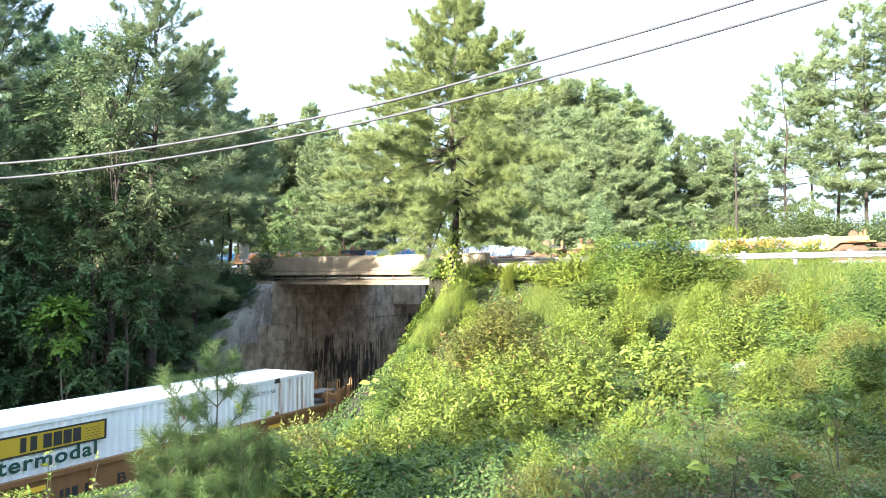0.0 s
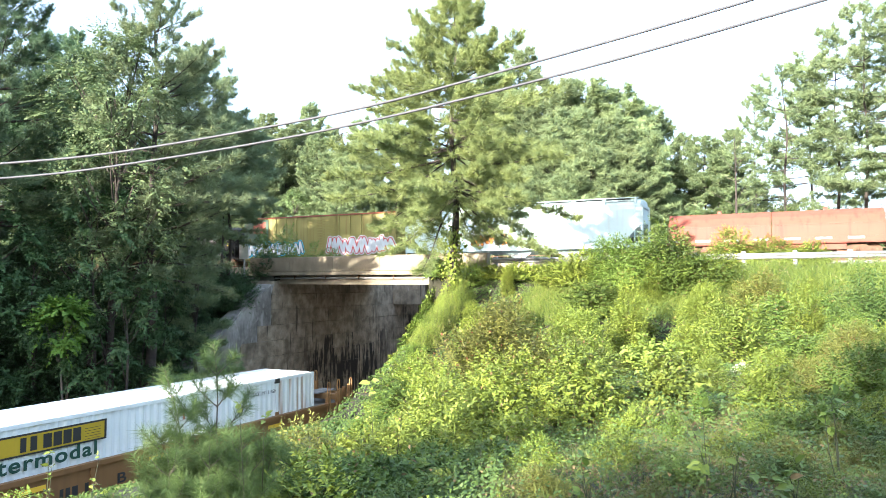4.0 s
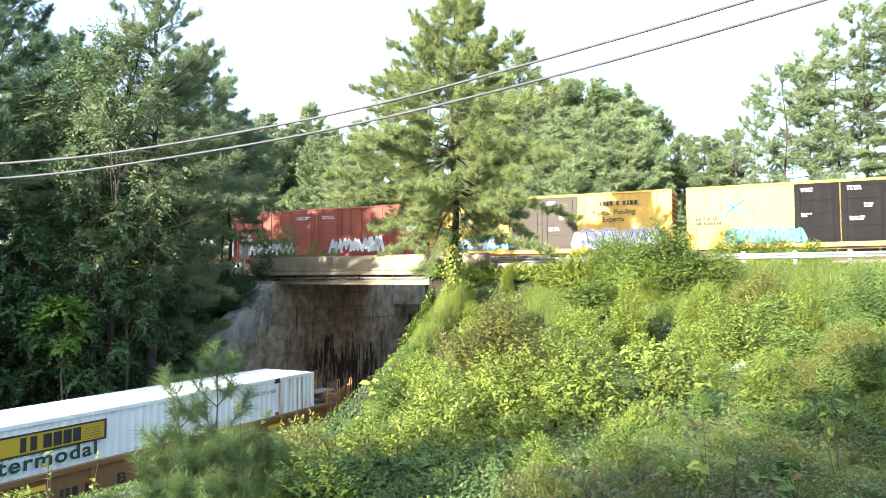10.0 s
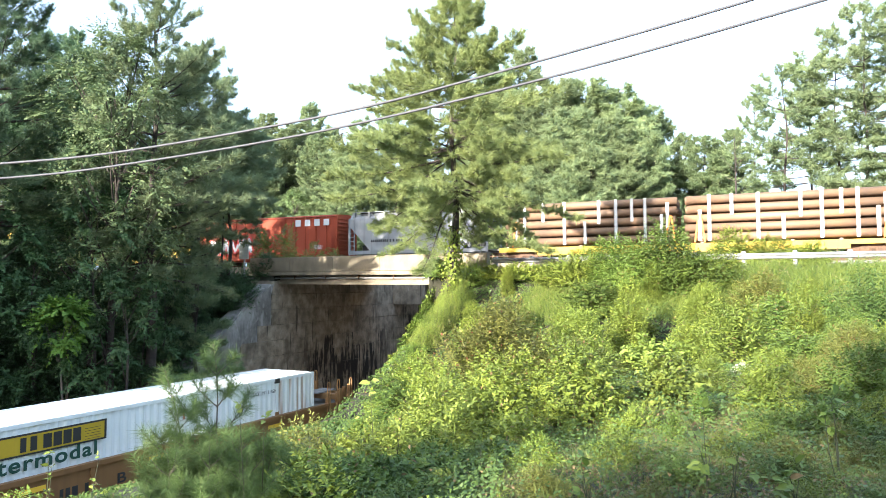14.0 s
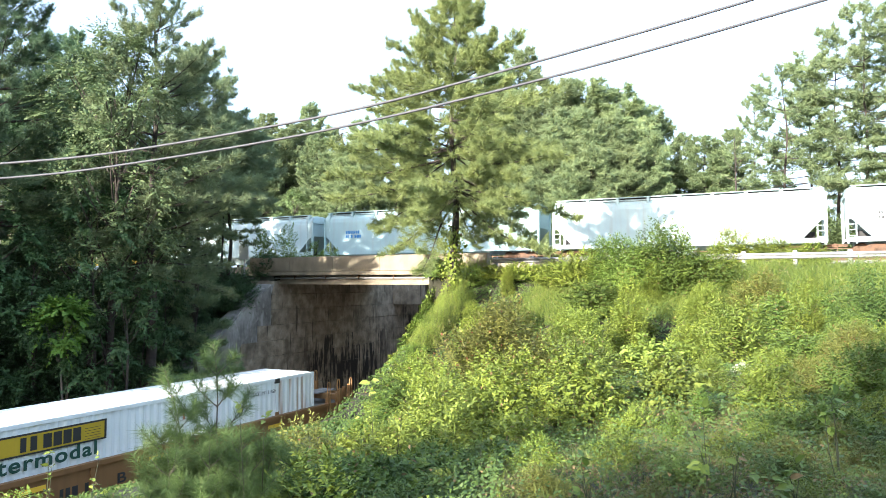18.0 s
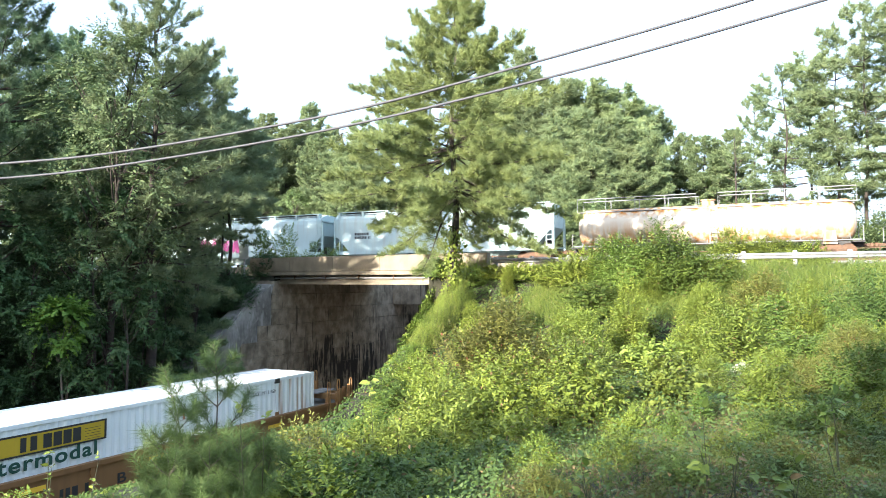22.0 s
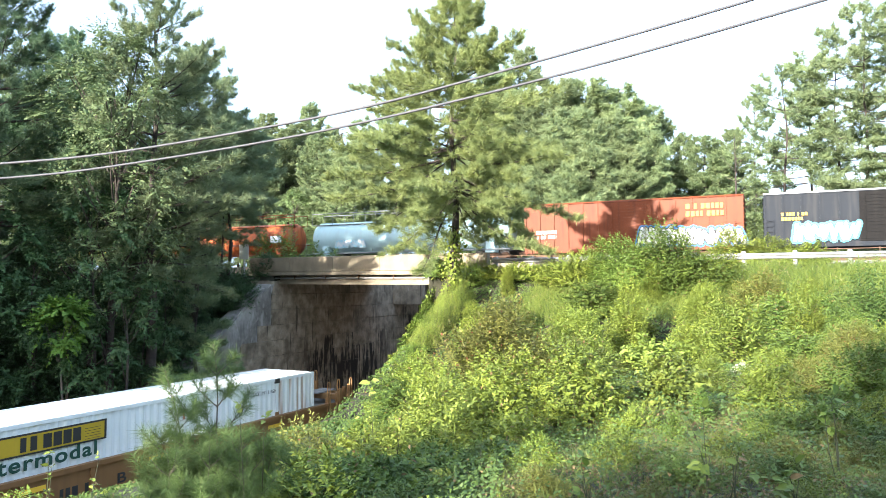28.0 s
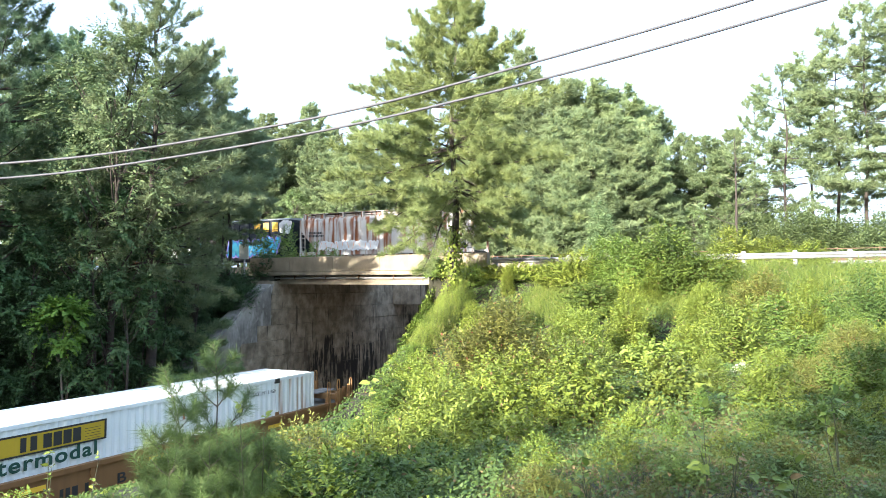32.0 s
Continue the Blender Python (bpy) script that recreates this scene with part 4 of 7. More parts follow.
# empty intermodal cars at the head
rc = random.Random(11)
for k in range(6):
    L = 19.0
    c = car_base("empty_spine_car", L, "empty low intermodal well car with faded graffiti-covered sides")
    half = L / 2
    body = (P_TAN, P_NAVY, P_WELL, P_TAN, P_NAVY, P_TAN)[k]
    bm = bmesh.new()
    prism(bm, [(-half + 2.6, 0.5), (-half + 1.9, 1.0), (-half + 0.4, 1.05), (-half + 0.4, 1.35), (half - 0.4, 1.35), (half - 0.4, 1.05), (half - 1.9, 1.0), (half - 2.6, 0.5)], -1.5, -1.4)
    prism(bm, [(-half + 2.6, 0.5), (-half + 1.9, 1.0), (-half + 0.4, 1.05), (-half + 0.4, 1.35), (half - 0.4, 1.35), (half - 0.4, 1.05), (half - 1.9, 1.0), (half - 2.6, 0.5)], 1.4, 1.5)
    part("side_sill", bm, body, c)
    part("end_deck", boxes((-half, -half + 2.4, -1.4, 1.4, 0.95, 1.05), (half - 2.4, half, -1.4, 1.4, 0.95, 1.05), (-half + 2.4, half - 2.4, -1.4, 1.4, 0.4, 0.46)), P_WELL, c)
    for s in (-1, 1):
        for y in (-1.25, 1.25):
            part("stanchion", boxes((s * (half - 0.6) - 0.08, s * (half - 0.6) + 0.08, y - 0.08, y + 0.08, 1.05, 1.75), bevel=0.02), P_WELL, c)
        bm = bmesh.new()
        tube(bm, [(s * (half - 1.2), -1.0, 1.45), (s * (half - 1.2), -0.92, 1.45)], 0.28, 12)
        part("brake_wheel", bm, M_RUST, c)
    graffiti(c, -half + 2.8, -0.5, 0.62, 1.33, -1.5, (rc.choice(["cyan", "white"]), "black", rc.choice(["white", "silver", "blue"]), "orange"), k)
    graffiti(c, 0.5, half - 2.8, 0.62, 1.33, -1.5, ("white", "blue", rc.choice(["white", "orange"]), "silver"), k + 20)
    TRAIN.append((c, 2.1 - 0.6 - L / 2 - k * (L + 0.9)))

c = slot(1, tank_car(LN(1), 3.82, P_BLACK, "black tank car with yellow marks and white graffiti", railing=False))
for x in (-5.9, -1.2, 2.9, 6.6):
    part("conspicuity_mark", boxes((x, x + 0.14, -1.33, -1.31, 2.05, 2.75)), INK["yellow"], c)
bars(c, -5.2, -3.4, 2.0, 2.3, -1.36, 1, "yellow", 3)
bars(c, -5.2, -3.6, 1.65, 1.95, -1.34, 2, "yellow", 4)
graffiti(c, -2.6, 0.6, 1.55, 2.15, -1.36, ("black", "black", "white", "silver"), 5)
graffiti(c, 3.4, 5.2, 1.5, 2.0, -1.36, ("black", "black", "white", "silver"), 6)

c = slot(2, boxcar(LN(2), 4.42, P_TAN, P_TAN, "weathered ochre boxcar with green end panel and graffiti", (-1.2, 1.9), door_slats=True, roof=P_BROWN))
part("door_panel_paint", boxes((-7.6, -5.0, -1.585, -1.577, 1.1, 4.2)), P_GREEN, c, "green painted end panel")
part("emblem", boxes((-6.6, -5.3, -1.592, -1.586, 3.0, 4.05)), P_RED, c, "faded red square emblem")
graffiti(c, 1.4, 7.3, 1.1, 2.4, -1.64, ("white", "red", "silver", "white"), 7)
graffiti(c, -7.4, -1.4, 1.1, 2.2, -1.64, ("cyan", "black", "white", "cyan"), 8)

c = slot(3, hopper(LN(3), 4.42, P_WHITE, "white covered hopper car with graffiti along the sill"))
graffiti(c, -3.4, -0.4, 1.4, 2.2, -HW - 0.01, ("white", "black", "orange", "white"), 9)
bars(c, -8.0, -6.6, 2.6, 3.2, -HW - 0.01, 2, "blue", 9)
c = slot(4, coil_car(LN(4), 3.1, P_RED, "red covered coil car with white reflector strips"))
c = slot(5, hopper(LN(5), 4.38, P_WHITE2, "pale white covered hopper car with a blue mark"))
bars(c, 5.2, 6.9, 3.5, 3.9, -HW - 0.01, 1, "blue", 2, "emblem", 1.0)
bars(c, -7.0, -5.4, 2.3, 2.9, -HW - 0.01, 2, "black", 2)

c = slot(6, flat_car(LN(6), "yellow flat car carrying long strapped steel beams"))
for k in range(9):
    x = -10.5 + k * 2.62
    part("dunnage_block", boxes((x - 0.08, x + 0.08, -1.4, 1.4, 1.12, 1.32)), P_WOOD, c)
rb = random.Random(2)
beam_h = 0.38
for row in range(3):
    for col in range(5):
        y = -1.3 + col * 0.56
        a, b = -11.2 + rb.uniform(-0.5, 0.6), 9.6 + rb.uniform(-0.8, 0.8)
        z = 1.33 + row * beam_h
        part("steel_beam", boxes((a, b, y, y + 0.5, z, z + 0.05), (a, b, y, y + 0.5, z + beam_h - 0.06, z + beam_h - 0.01), (a, b, y + 0.02, y + 0.07, z + 0.05, z + beam_h - 0.06)), P_BEAM, c)
for x in (-9.6, -7.2, -4.5, -2.2, 0.6, 1.6, 4.6, 7.4):
    bm = bmesh.new()
    prism(bm, [(x, 1.3), (x + 0.28, 1.3), (x + 0.5, 2.5), (x + 0.22, 2.5)], -1.345, -1.325)
    part("strap", bm, INK["white"], c, "white load strap")

c = slot(7, boxcar(LN(7), 4.95, P_RED, P_RED, "tall red boxcar with white graffiti along the bottom", (-3.0, 2.2), two=True, ribs=18))
graffiti(c, -7.0, -2.6, 1.1, 2.3, -1.65, ("black", "black", "white", "silver"), 10)
graffiti(c, 1.2, 6.0, 1.1, 2.4, -1.65, ("red", "black", "white", "silver"), 12)
bars(c, -8.6, -6.9, 2.3, 3.0, -1.58, 2, "white", 1)
bars(c, -2.2, -0.9, 4.0, 4.3, -1.64, 2, "white", 2)
bars(c, 0.4, 1.6, 4.0, 4.3, -1.64, 2, "white", 4)
graffiti(c, 8.3, 9.0, 2.6, 3.9, -1.58, ("red", "red", "white", "white"), 13)


def yellow_box(i, door, seed, inks, label):
    c = slot(i, boxcar(LN(i), 4.95, P_YELLOW, door, label, (-2.6, 2.6), two=True, ribs=18, roof=P_YELLOW, end_m=P_BROWN))
    # crossed-arrows emblem as plain bars
    bm = bmesh.new()
    for sx in (-1, 1):
        x = -6.2
        prism(bm, [(x - sx * 0.75, 3.95), (x - sx * 0.5, 3.95), (x + sx * 0.75, 2.95), (x + sx * 0.5, 2.95)], -1.59, -1.58)
    part("emblem", bm, INK["blue"], c, "crossed bar emblem")
    for k, (x0, z1) in enumerate(((-2.2, 4.5), (0.4, 4.5), (-2.2, 2.9), (0.5, 2.6), (1.3, 3.4))):
        bars(c, x0, x0 + (0.9, 1.2, 0.6, 1.0, 0.5)[k], z1 - 0.3, z1, -1.645, 2, "white", seed + k, fill=0.5)
    graffiti(c, -6.6, -2.2, 1.1, 2.0, -1.645, inks[0], seed)
    if inks[1]:
        graffiti(c, 2.5, 8.2, 1.1, 2.3, -1.645, inks[1], seed + 5)
    bars(c, 4.2, 7.0, 3.9, 4.35, -1.585, 1, "black" if i == 8 else "red", seed, "emblem", 1.0)
    t = text_part("slogan", "Railcar Pooling\n     Experts" if i == 8 else "RAILCAR POOLING EXPERTS", 0.5 if i == 8 else 0.3, INK["black"], c, pose(3.7, -1.585, 3.35, 90, 0, 0), 0.004)
    bars(c, -8.6, -6.9, 2.3, 2.9, -1.58, 2, "black", seed + 7)
    return c


yellow_box(8, P_BROWNDOOR, 30, (("cyan", "blue", "white", "cyan"), ("white", "purple", "silver", "green")), "tall yellow boxcar with brown doors and graffiti")
yellow_box(9, P_DARKDOOR, 50, (("cyan", "black", "cyan", "blue"), None), "tall yellow boxcar with black doors and blue graffiti")

c = slot(10, boxcar(LN(10), 4.40, P_RED2, P_RED2, "orange-red boxcar with white graffiti and ribbed door", (-1.2, 2.2), door_slats=True))
graffiti(c, -6.0, -1.4, 1.2, 2.6, -1.645, ("red", "red", "white", "white"), 60)
for k in range(4):
    part("emblem_block", boxes((3.3 + k * 0.95, 3.85 + k * 0.95, -1.588, -1.58, 3.5, 4.05)), INK["white"], c, "white block mark")
bars(c, 5.2, 6.1, 1.5, 1.9, -1.58, 2, "white", 5)

c = slot(11, hopper(LN(11), 4.36, P_GREY, "short grey covered hopper car with faded markings", slope=1.9))
bars(c, -4.0, -0.8, 1.9, 2.2, -HW - 0.01, 1, "black", 6)
graffiti(c, 3.3, 4.6, 1.4, 1.9, -HW - 0.01, ("silver", "black", "black", "silver"), 61)

c = slot(12, flat_car(LN(12), "long yellow flat car stacked with large rusty steel pipes"))
for k in range(10):
    x = -12.4 + k * 2.75
    part("dunnage_block", boxes((x - 0.09, x + 0.09, -1.42, 1.42, 1.12, 1.26)), P_WOOD, c)


def pipe_bm(L, r=0.3):
    bm = bmesh.new()
    n = 14
    rings = []
    for x, rr in ((-L / 2, r - 0.03), (-L / 2, r), (L / 2, r), (L / 2, r - 0.03), (-L / 2, r - 0.03)):
        rings.append([bm.verts.new((x, rr * math.cos(2 * math.pi * k / n), rr * math.sin(2 * math.pi * k / n))) for k in range(n)])
    for a, b in zip(rings, rings[1:]):
        for k in range(n):
            bm.faces.new((a[k], a[(k + 1) % n], b[(k + 1) % n], b[k]))
    bmesh.ops.recalc_face_normals(bm, faces=bm.faces)
    return bm


for x0 in (-6.45, 6.45):
    for row in range(5):
        for col in range(5):
            shared("pipe", "steel_pipe", c, pose(x0 + rb.uniform(-0.15, 0.15), -1.22 + col * 0.61, 1.57 + row * 0.635, rb.uniform(0, 360)), lambda: pipe_bm(12.2, 0.272), P_PIPE, smooth=True)
    for dx, z0, z1 in ((-5.2, 1.3, 3.4), (-4.6, 1.3, 4.4), (-3.2, 3.0, 4.4), (-1.6, 1.3, 4.4), (-0.1, 1.3, 2.9), (0.9, 2.7, 4.4), (2.1, 1.3, 4.4), (3.2, 2.8, 4.4), (4.1, 1.3, 4.4), (5.2, 1.3, 3.2), (5.6, 2.2, 4.0)):
        part("strap", boxes((x0 + dx - 0.1, x0 + dx + 0.1, -1.55, -1.53, z0, z1)), INK["white"], c, "white wooden load separator")
    for dx in (-5.6, 5.4):
        bm = bmesh.new()
        prism(bm, [(x0 + dx, 1.2), (x0 + dx + 0.1, 1.2), (x0 + dx + 0.4, 3.1), (x0 + dx + 0.28, 3.1)], -1.575, -1.56)
        prism(bm, [(x0 + dx + 0.75, 1.2), (x0 + dx + 0.65, 1.2), (x0 + dx + 0.4, 3.1), (x0 + dx + 0.5, 3.1)], -1.577, -1.562)
        part("sling", bm, INK["orange"], c, "orange lifting sling")

c = slot(13, hopper(LN(13), 4.36, P_WHITE, "white covered hopper car with round-cut ends"))
bars(c, -7.0, -5.4, 2.2, 2.9, -HW - 0.01, 2, "black", 12)
c = slot(14, hopper(LN(14), 4.45, P_WHITE2, "long pale covered hopper car"))
bars(c, -7.2, -5.6, 2.3, 3.0, -HW - 0.01, 2, "blue", 13)
c = slot(15, hopper(LN(15), 4.42, P_WHITE, "long white covered hopper car"))
bars(c, 4.0, 4.6, 1.6, 1.8, -HW - 0.01, 1, "yellow", 14)
c = slot(16, hopper(LN(16), 4.42, P_WHITE, "long white covered hopper car with pink graffiti"))
graffiti(c, -4.2, 0.3, 1.5, 2.6, -HW - 0.01, ("white", "pink", "pink", "white"), 70)
graffiti(c, -5.6, -4.4, 1.6, 3.1, -HW - 0.01, ("white", "black", "silver", "white"), 71)
bars(c, -7.6, -6.3, 2.3, 2.9, -HW - 0.01, 2, "black", 15)
c = slot(17, hopper(LN(17), 4.42, P_WHITE, "long white covered hopper car with small markings"))
bars(c, -7.4, -5.9, 2.2, 2.8, -HW - 0.01, 2, "black", 16)

c = slot(18, tank_car(LN(18), 3.85, P_TANK_RUST, "white tank car with rust-stained belly and top railing", rail_m=P_GREY))
c = slot(19, tank_car(LN(19), 3.85, P_WHITE, "white tank car with graffiti and a full-length railing", rail_m=P_GREY))
graffiti(c, -5.2, -1.8, 1.6, 2.2, -1.35, ("white", "black", "red", "silver"), 80)
graffiti(c, 1.0, 6.4, 1.5, 2.0, -1.33, ("white", "orange", "yellow", "orange"), 81)
c = slot(20, tank_car(LN(20), 3.9, P_ORANGE, "rusting orange tank car with brown railing", rail_m=P_BROWN))
part("placard_board", boxes((6.4, 7.6, -1.42, -1.40, 2.2, 2.8)), INK["silver"], c)
bars(c, 2.2, 6.2, 1.95, 2.15, -1.40, 1, "black", 22)
c = slot(21, tank_car(LN(21), 3.8, P_WHITE2, "white tank car with green scrawl and grey railing", rail_m=P_GREY))
graffiti(c, -6.2, -3.6, 1.6, 2.2, -1.34, ("white", "cyan", "white", "cyan"), 82)

c = slot(22, boxcar(LN(22), 4.36, P_BROWN, P_BROWN, "rust-brown boxcar with blue and white graffiti", (-1.4, 1.6), door_slats=True, roof=P_BROWN))
graffiti(c, 0.8, 7.4, 1.05, 2.3, -1.645, ("blue", "black", "white", "silver"), 90)
bars(c, -6.6, -4.8, 1.7, 2.4, -1.58, 2, "white", 24)
bars(c, 3.9, 6.6, 2.9, 3.9, -1.58, 2, "orange", 25)

c = slot(23, boxcar(LN(23), 4.30, P_NAVY, P_DARKDOOR, "dark blue-grey boxcar with yellow block marks and bright graffiti", (-2.2, 0.9), door_slats=True, roof=P_GREY))
graffiti(c, -5.8, -2.4, 1.1, 2.2, -1.645, ("cyan", "blue", "white", "yellow"), 91)
graffiti(c, 1.2, 6.2, 1.1, 2.6, -1.645, ("purple", "blue", "cyan", "white"), 92)
for k in range(3):
    part("emblem_block", boxes((3.9 + k * 0.95, 4.5 + k * 0.95, -1.588, -1.58, 3.35, 3.95), (3.9 + k * 0.95, 4.5 + k * 0.95, -1.588, -1.58, 3.17, 3.25)), INK["yellow"], c, "yellow block mark")
graffiti(c, 6.8, 7.6, 3.0, 4.0, -1.58, ("white", "white", "white", "white"), 93)
bars(c, -6.6, -5.0, 2.4, 3.0, -1.58, 2, "yellow", 27)
c = slot(24, hopper(LN(24), 4.44, P_WHITE_RUST, "white covered hopper car with rust streaks and ribbed sides", slope=1.7, ribs=9))
graffiti(c, -5.8, -0.5, 1.4, 2.1, -HW - 0.075, ("silver", "silver", "white", "orange"), 94)
bars(c, -7.0, -5.4, 2.5, 3.0, -HW - 0.075, 2, "black", 28)

# how far the train has gone, second by second
GONE = (0.0, 16.53, 33.05, 49.48, 65.69, 81.69, 97.6, 113.51, 129.48, 145.44, 161.29, 176.98, 192.52, 207.94, 223.23, 238.45, 253.54,
        268.48, 283.24, 297.83, 312.26, 326.52, 340.61, 354.55, 368.33, 381.94, 395.43, 408.84, 422.23, 435.56, 448.75, 461.8, 474.81)


def car_pose(s):
    p = up_at(s, 0)
    return pose(p.x, p.y, RAIL_Z - 0.045 + GRADE * s, 0, 0, -math.degrees(TA)) @ Matrix.Rotation(-GRADE, 4, "Y")


def motions():
    for c, s in TRAIN:
        walk(c, [(float(t), car_pose(s - g)) for t, g in enumerate(GONE)])


# ---- the standing container train on the lower track ----
well = thing("well_car", LOW_M @ pose(-6.5, 1.3, 0), "brown steel well car standing on the lower track", "railway car")
WL = 10.2                          # half length of the well's sides
bm = bmesh.new()
for s in (-1, 1):
    y0, y1 = sorted((s * 1.34, s * 1.44))
    prism(bm, [(-WL, 1.0), (-WL, 1.83), (7.3, 1.83), (8.2, 1.75), (8.2, 1.1), (6.9, 0.32), (-8.4, 0.32)], y0, y1)
    y0, y1 = sorted((s * 1.34, s * 1.52))
    box(bm, -WL, 7.3, y0, y1, 1.70, 1.84)
    box(bm, -8.4, 6.9, y0, y1, 0.30, 0.42)
    for x in np.arange(-8.4, 6.4, 2.1):
        box(bm, x - 0.06, x + 0.06, min(s * 1.44, s * 1.50), max(s * 1.44, s * 1.50), 0.42, 1.70)
part("well_sides", bm, P_WELL, well)
part("well_floor", boxes((-8.4, 6.8, -1.34, 1.34, 0.24, 0.34)), P_WELL, well)
part("end_deck", boxes((-11.3, -8.4, -1.3, 1.3, 0.95, 1.2)), M_BLACK, well)
truck(well, -10.3)
# the end that shows: grated platform, cross beams, posts and grab irons over the truck
P_POST = paint("orange_brown_post_paint", (0.30, 0.165, 0.07), (0.15, 0.085, 0.045), streak=0.5)
M_GRATE = mat("grey_deck_grating", (0.30, 0.29, 0.28), (0.14, 0.135, 0.13), 0.8, 0.2, scale=3, fine=40)
part("end_deck", boxes((6.75, 9.9, -1.2, 1.34, 1.46, 1.56)), M_GRATE, well, "grey grated end platform")
part("end_sill", boxes((6.75, 10.4, -0.35, 0.35, 0.85, 1.45)), P_WELL, well)
truck(well, 8.9)
for x, y, z0, z1, w_ in ((7.35, -1.38, 1.2, 2.2, 0.16), (8.05, -1.38, 0.85, 2.2, 0.16), (8.75, -1.05, 1.3, 2.25, 0.22), (9.7, -0.9, 1.56, 2.35, 0.2), (7.5, 0.2, 1.56, 2.05, 0.16), (8.9, 1.25, 1.3, 2.3, 0.2), (10.2, 1.3, 1.2, 2.3, 0.18)):
    part("stanchion", boxes((x - w_ / 2, x + w_ / 2, y - 0.06, y + 0.06, z0, z1), bevel=0.02), P_POST, well, "orange-brown end post")
for x, y, z0, z1 in ((7.35, -1.46, 1.3, 2.72), (8.05, -1.46, 0.9, 2.76), (9.7, -1.0, 1.6, 2.62), (10.25, 1.38, 1.5, 2.75), (8.9, 1.34, 1.5, 2.7)):
    bm = bmesh.new()
    tube(bm, [(x - 0.09, y, z0), (x - 0.09, y, z1 - 0.06), (x - 0.05, y, z1), (x + 0.05, y, z1), (x + 0.09, y, z1 - 0.06), (x + 0.09, y, z0)], 0.028, 5)
    part("grab_iron", bm, P_POST, well)
for x, z in ((8.6, 2.02), (9.6, 1.95)):
    part("cross_beam", boxes((x, x + 0.3, -1.02, 1.2, z - 0.26, z), bevel=0.02), P_POST, well)
part("walkway", boxes((8.2, 9.6, -0.25, 0.5, 2.03, 2.08)), M_GRATE, well)
part("brake_lever", boxes((9.05, 9.2, -1.1, -0.95, 1.56, 2.3)), P_WELL, well)
bm = bmesh.new()
tube(bm, [(8.3, -1.3, 1.4), (8.5, -1.36, 0.9), (8.9, -1.34, 0.75), (9.3, -1.3, 1.3)], 0.025, 5)
part("air_hose", bm, M_BLACK, well)
for x in (-6.4, -2.2, 3.4):
    part("reflector", boxes((x, x + 0.75, -1.506, -1.50, 1.42, 1.56)), INK["yellow"], well, "yellow reflector")
bars(well, -8.2, -6.6, 0.85, 1.35, -1.447, 1, "white", 41)
bars(well, -5.2, -4.2, 0.95, 1.35, -1.447, 1, "black", 42)
bars(well, 0.3, 1.6, 0.8, 1.4, -1.447, 3, "black", 44)

P_CONT = paint("white_container_paint", (0.74, 0.77, 0.77), (0.55, 0.50, 0.44), streak=0.2)
P_SIGN = paint("ochre_sign_paint", (0.46, 0.32, 0.03), (0.30, 0.20, 0.03), streak=0.4)
P_CONT_RUST = paint("rust_streaked_container_paint", (0.72, 0.73, 0.71), (0.33, 0.17, 0.07), streak=0.75, lo=0.5, hi=0.66)
box_c = thing("shipping_container", LOW_M @ pose(0, 0, 0), "long white corrugated intermodal container with yellow sign panel", "container")
CL, CZ0, CZ1 = 16.15, 0.36, 3.26


def corrugated(x0, x1, y, out):
    """A corrugated side sheet between two places along the container."""
    bm = bmesh.new()
    x, pts = x0, []
    while x < x1:
        for dx, d in ((0, 0.0), (0.07, 0.035), (0.16, 0.035), (0.23, 0.0)):
            if x + dx <= x1:
                pts.append((x + dx, d))
        x += 0.29
    pts.append((x1, 0.0))
    prev = None
    for px, d in pts:
        v = (bm.verts.new((px, y + out * d, CZ0 + 0.16)), bm.verts.new((px, y + out * d, CZ1 - 0.11)))
        if prev:
            bm.faces.new((prev[0], v[0], v[1], prev[1]))
        prev = v
    bmesh.ops.recalc_face_normals(bm, faces=bm.faces)
    return bm


POST = -2.35
for y, out in ((0.03, 1), (2.56, -1)):
    for a, b in ((-CL + 0.1, -CL - POST - 0.1), (-CL - POST + 0.1, POST - 0.1), (POST + 0.1, -0.1)):
        part("side_panel", corrugated(a, b, y, out), P_CONT_RUST if b > -0.2 else P_CONT, box_c)
bm = boxes((-CL, 0, 0.0, 0.09, CZ0, CZ0 + 0.16), (-CL, 0, 2.5, 2.59, CZ0, CZ0 + 0.16), (-CL, 0, 0.0, 0.08, CZ1 - 0.11, CZ1), (-CL, 0, 2.51, 2.59, CZ1 - 0.11, CZ1))
for x in (-CL, -CL - POST - 0.09, POST - 0.09, -0.14):
    box(bm, x, x + 0.14, -0.004, 0.1, CZ0, CZ1)
    box(bm, x, x + 0.14, 2.49, 2.594, CZ0, CZ1)
part("frame", bm, P_CONT, box_c)
bm = bmesh.new()
box(bm, -CL + 0.02, -0.02, 0.08, 2.51, CZ1 - 0.05, CZ1 - 0.012)
rf = part("roof", bm, P_CONT, box_c)
for i in range(28):
    x = -CL + 0.4 + i * 0.57
    shared("roofrib", "roof_rib", rf, pose(x, 0, 0), lambda: boxes((0, 0.28, 0.2, 2.4, CZ1 - 0.012, CZ1 + 0.004)), P_CONT)
part("end_wall", boxes((-0.10, -0.03, 0.1, 2.49, CZ0, CZ1 - 0.11)), P_CONT, box_c)
part("floor_panel", boxes((-CL, -0.02, 0.09, 2.5, CZ0, CZ0 + 0.12)), M_RUST, box_c)
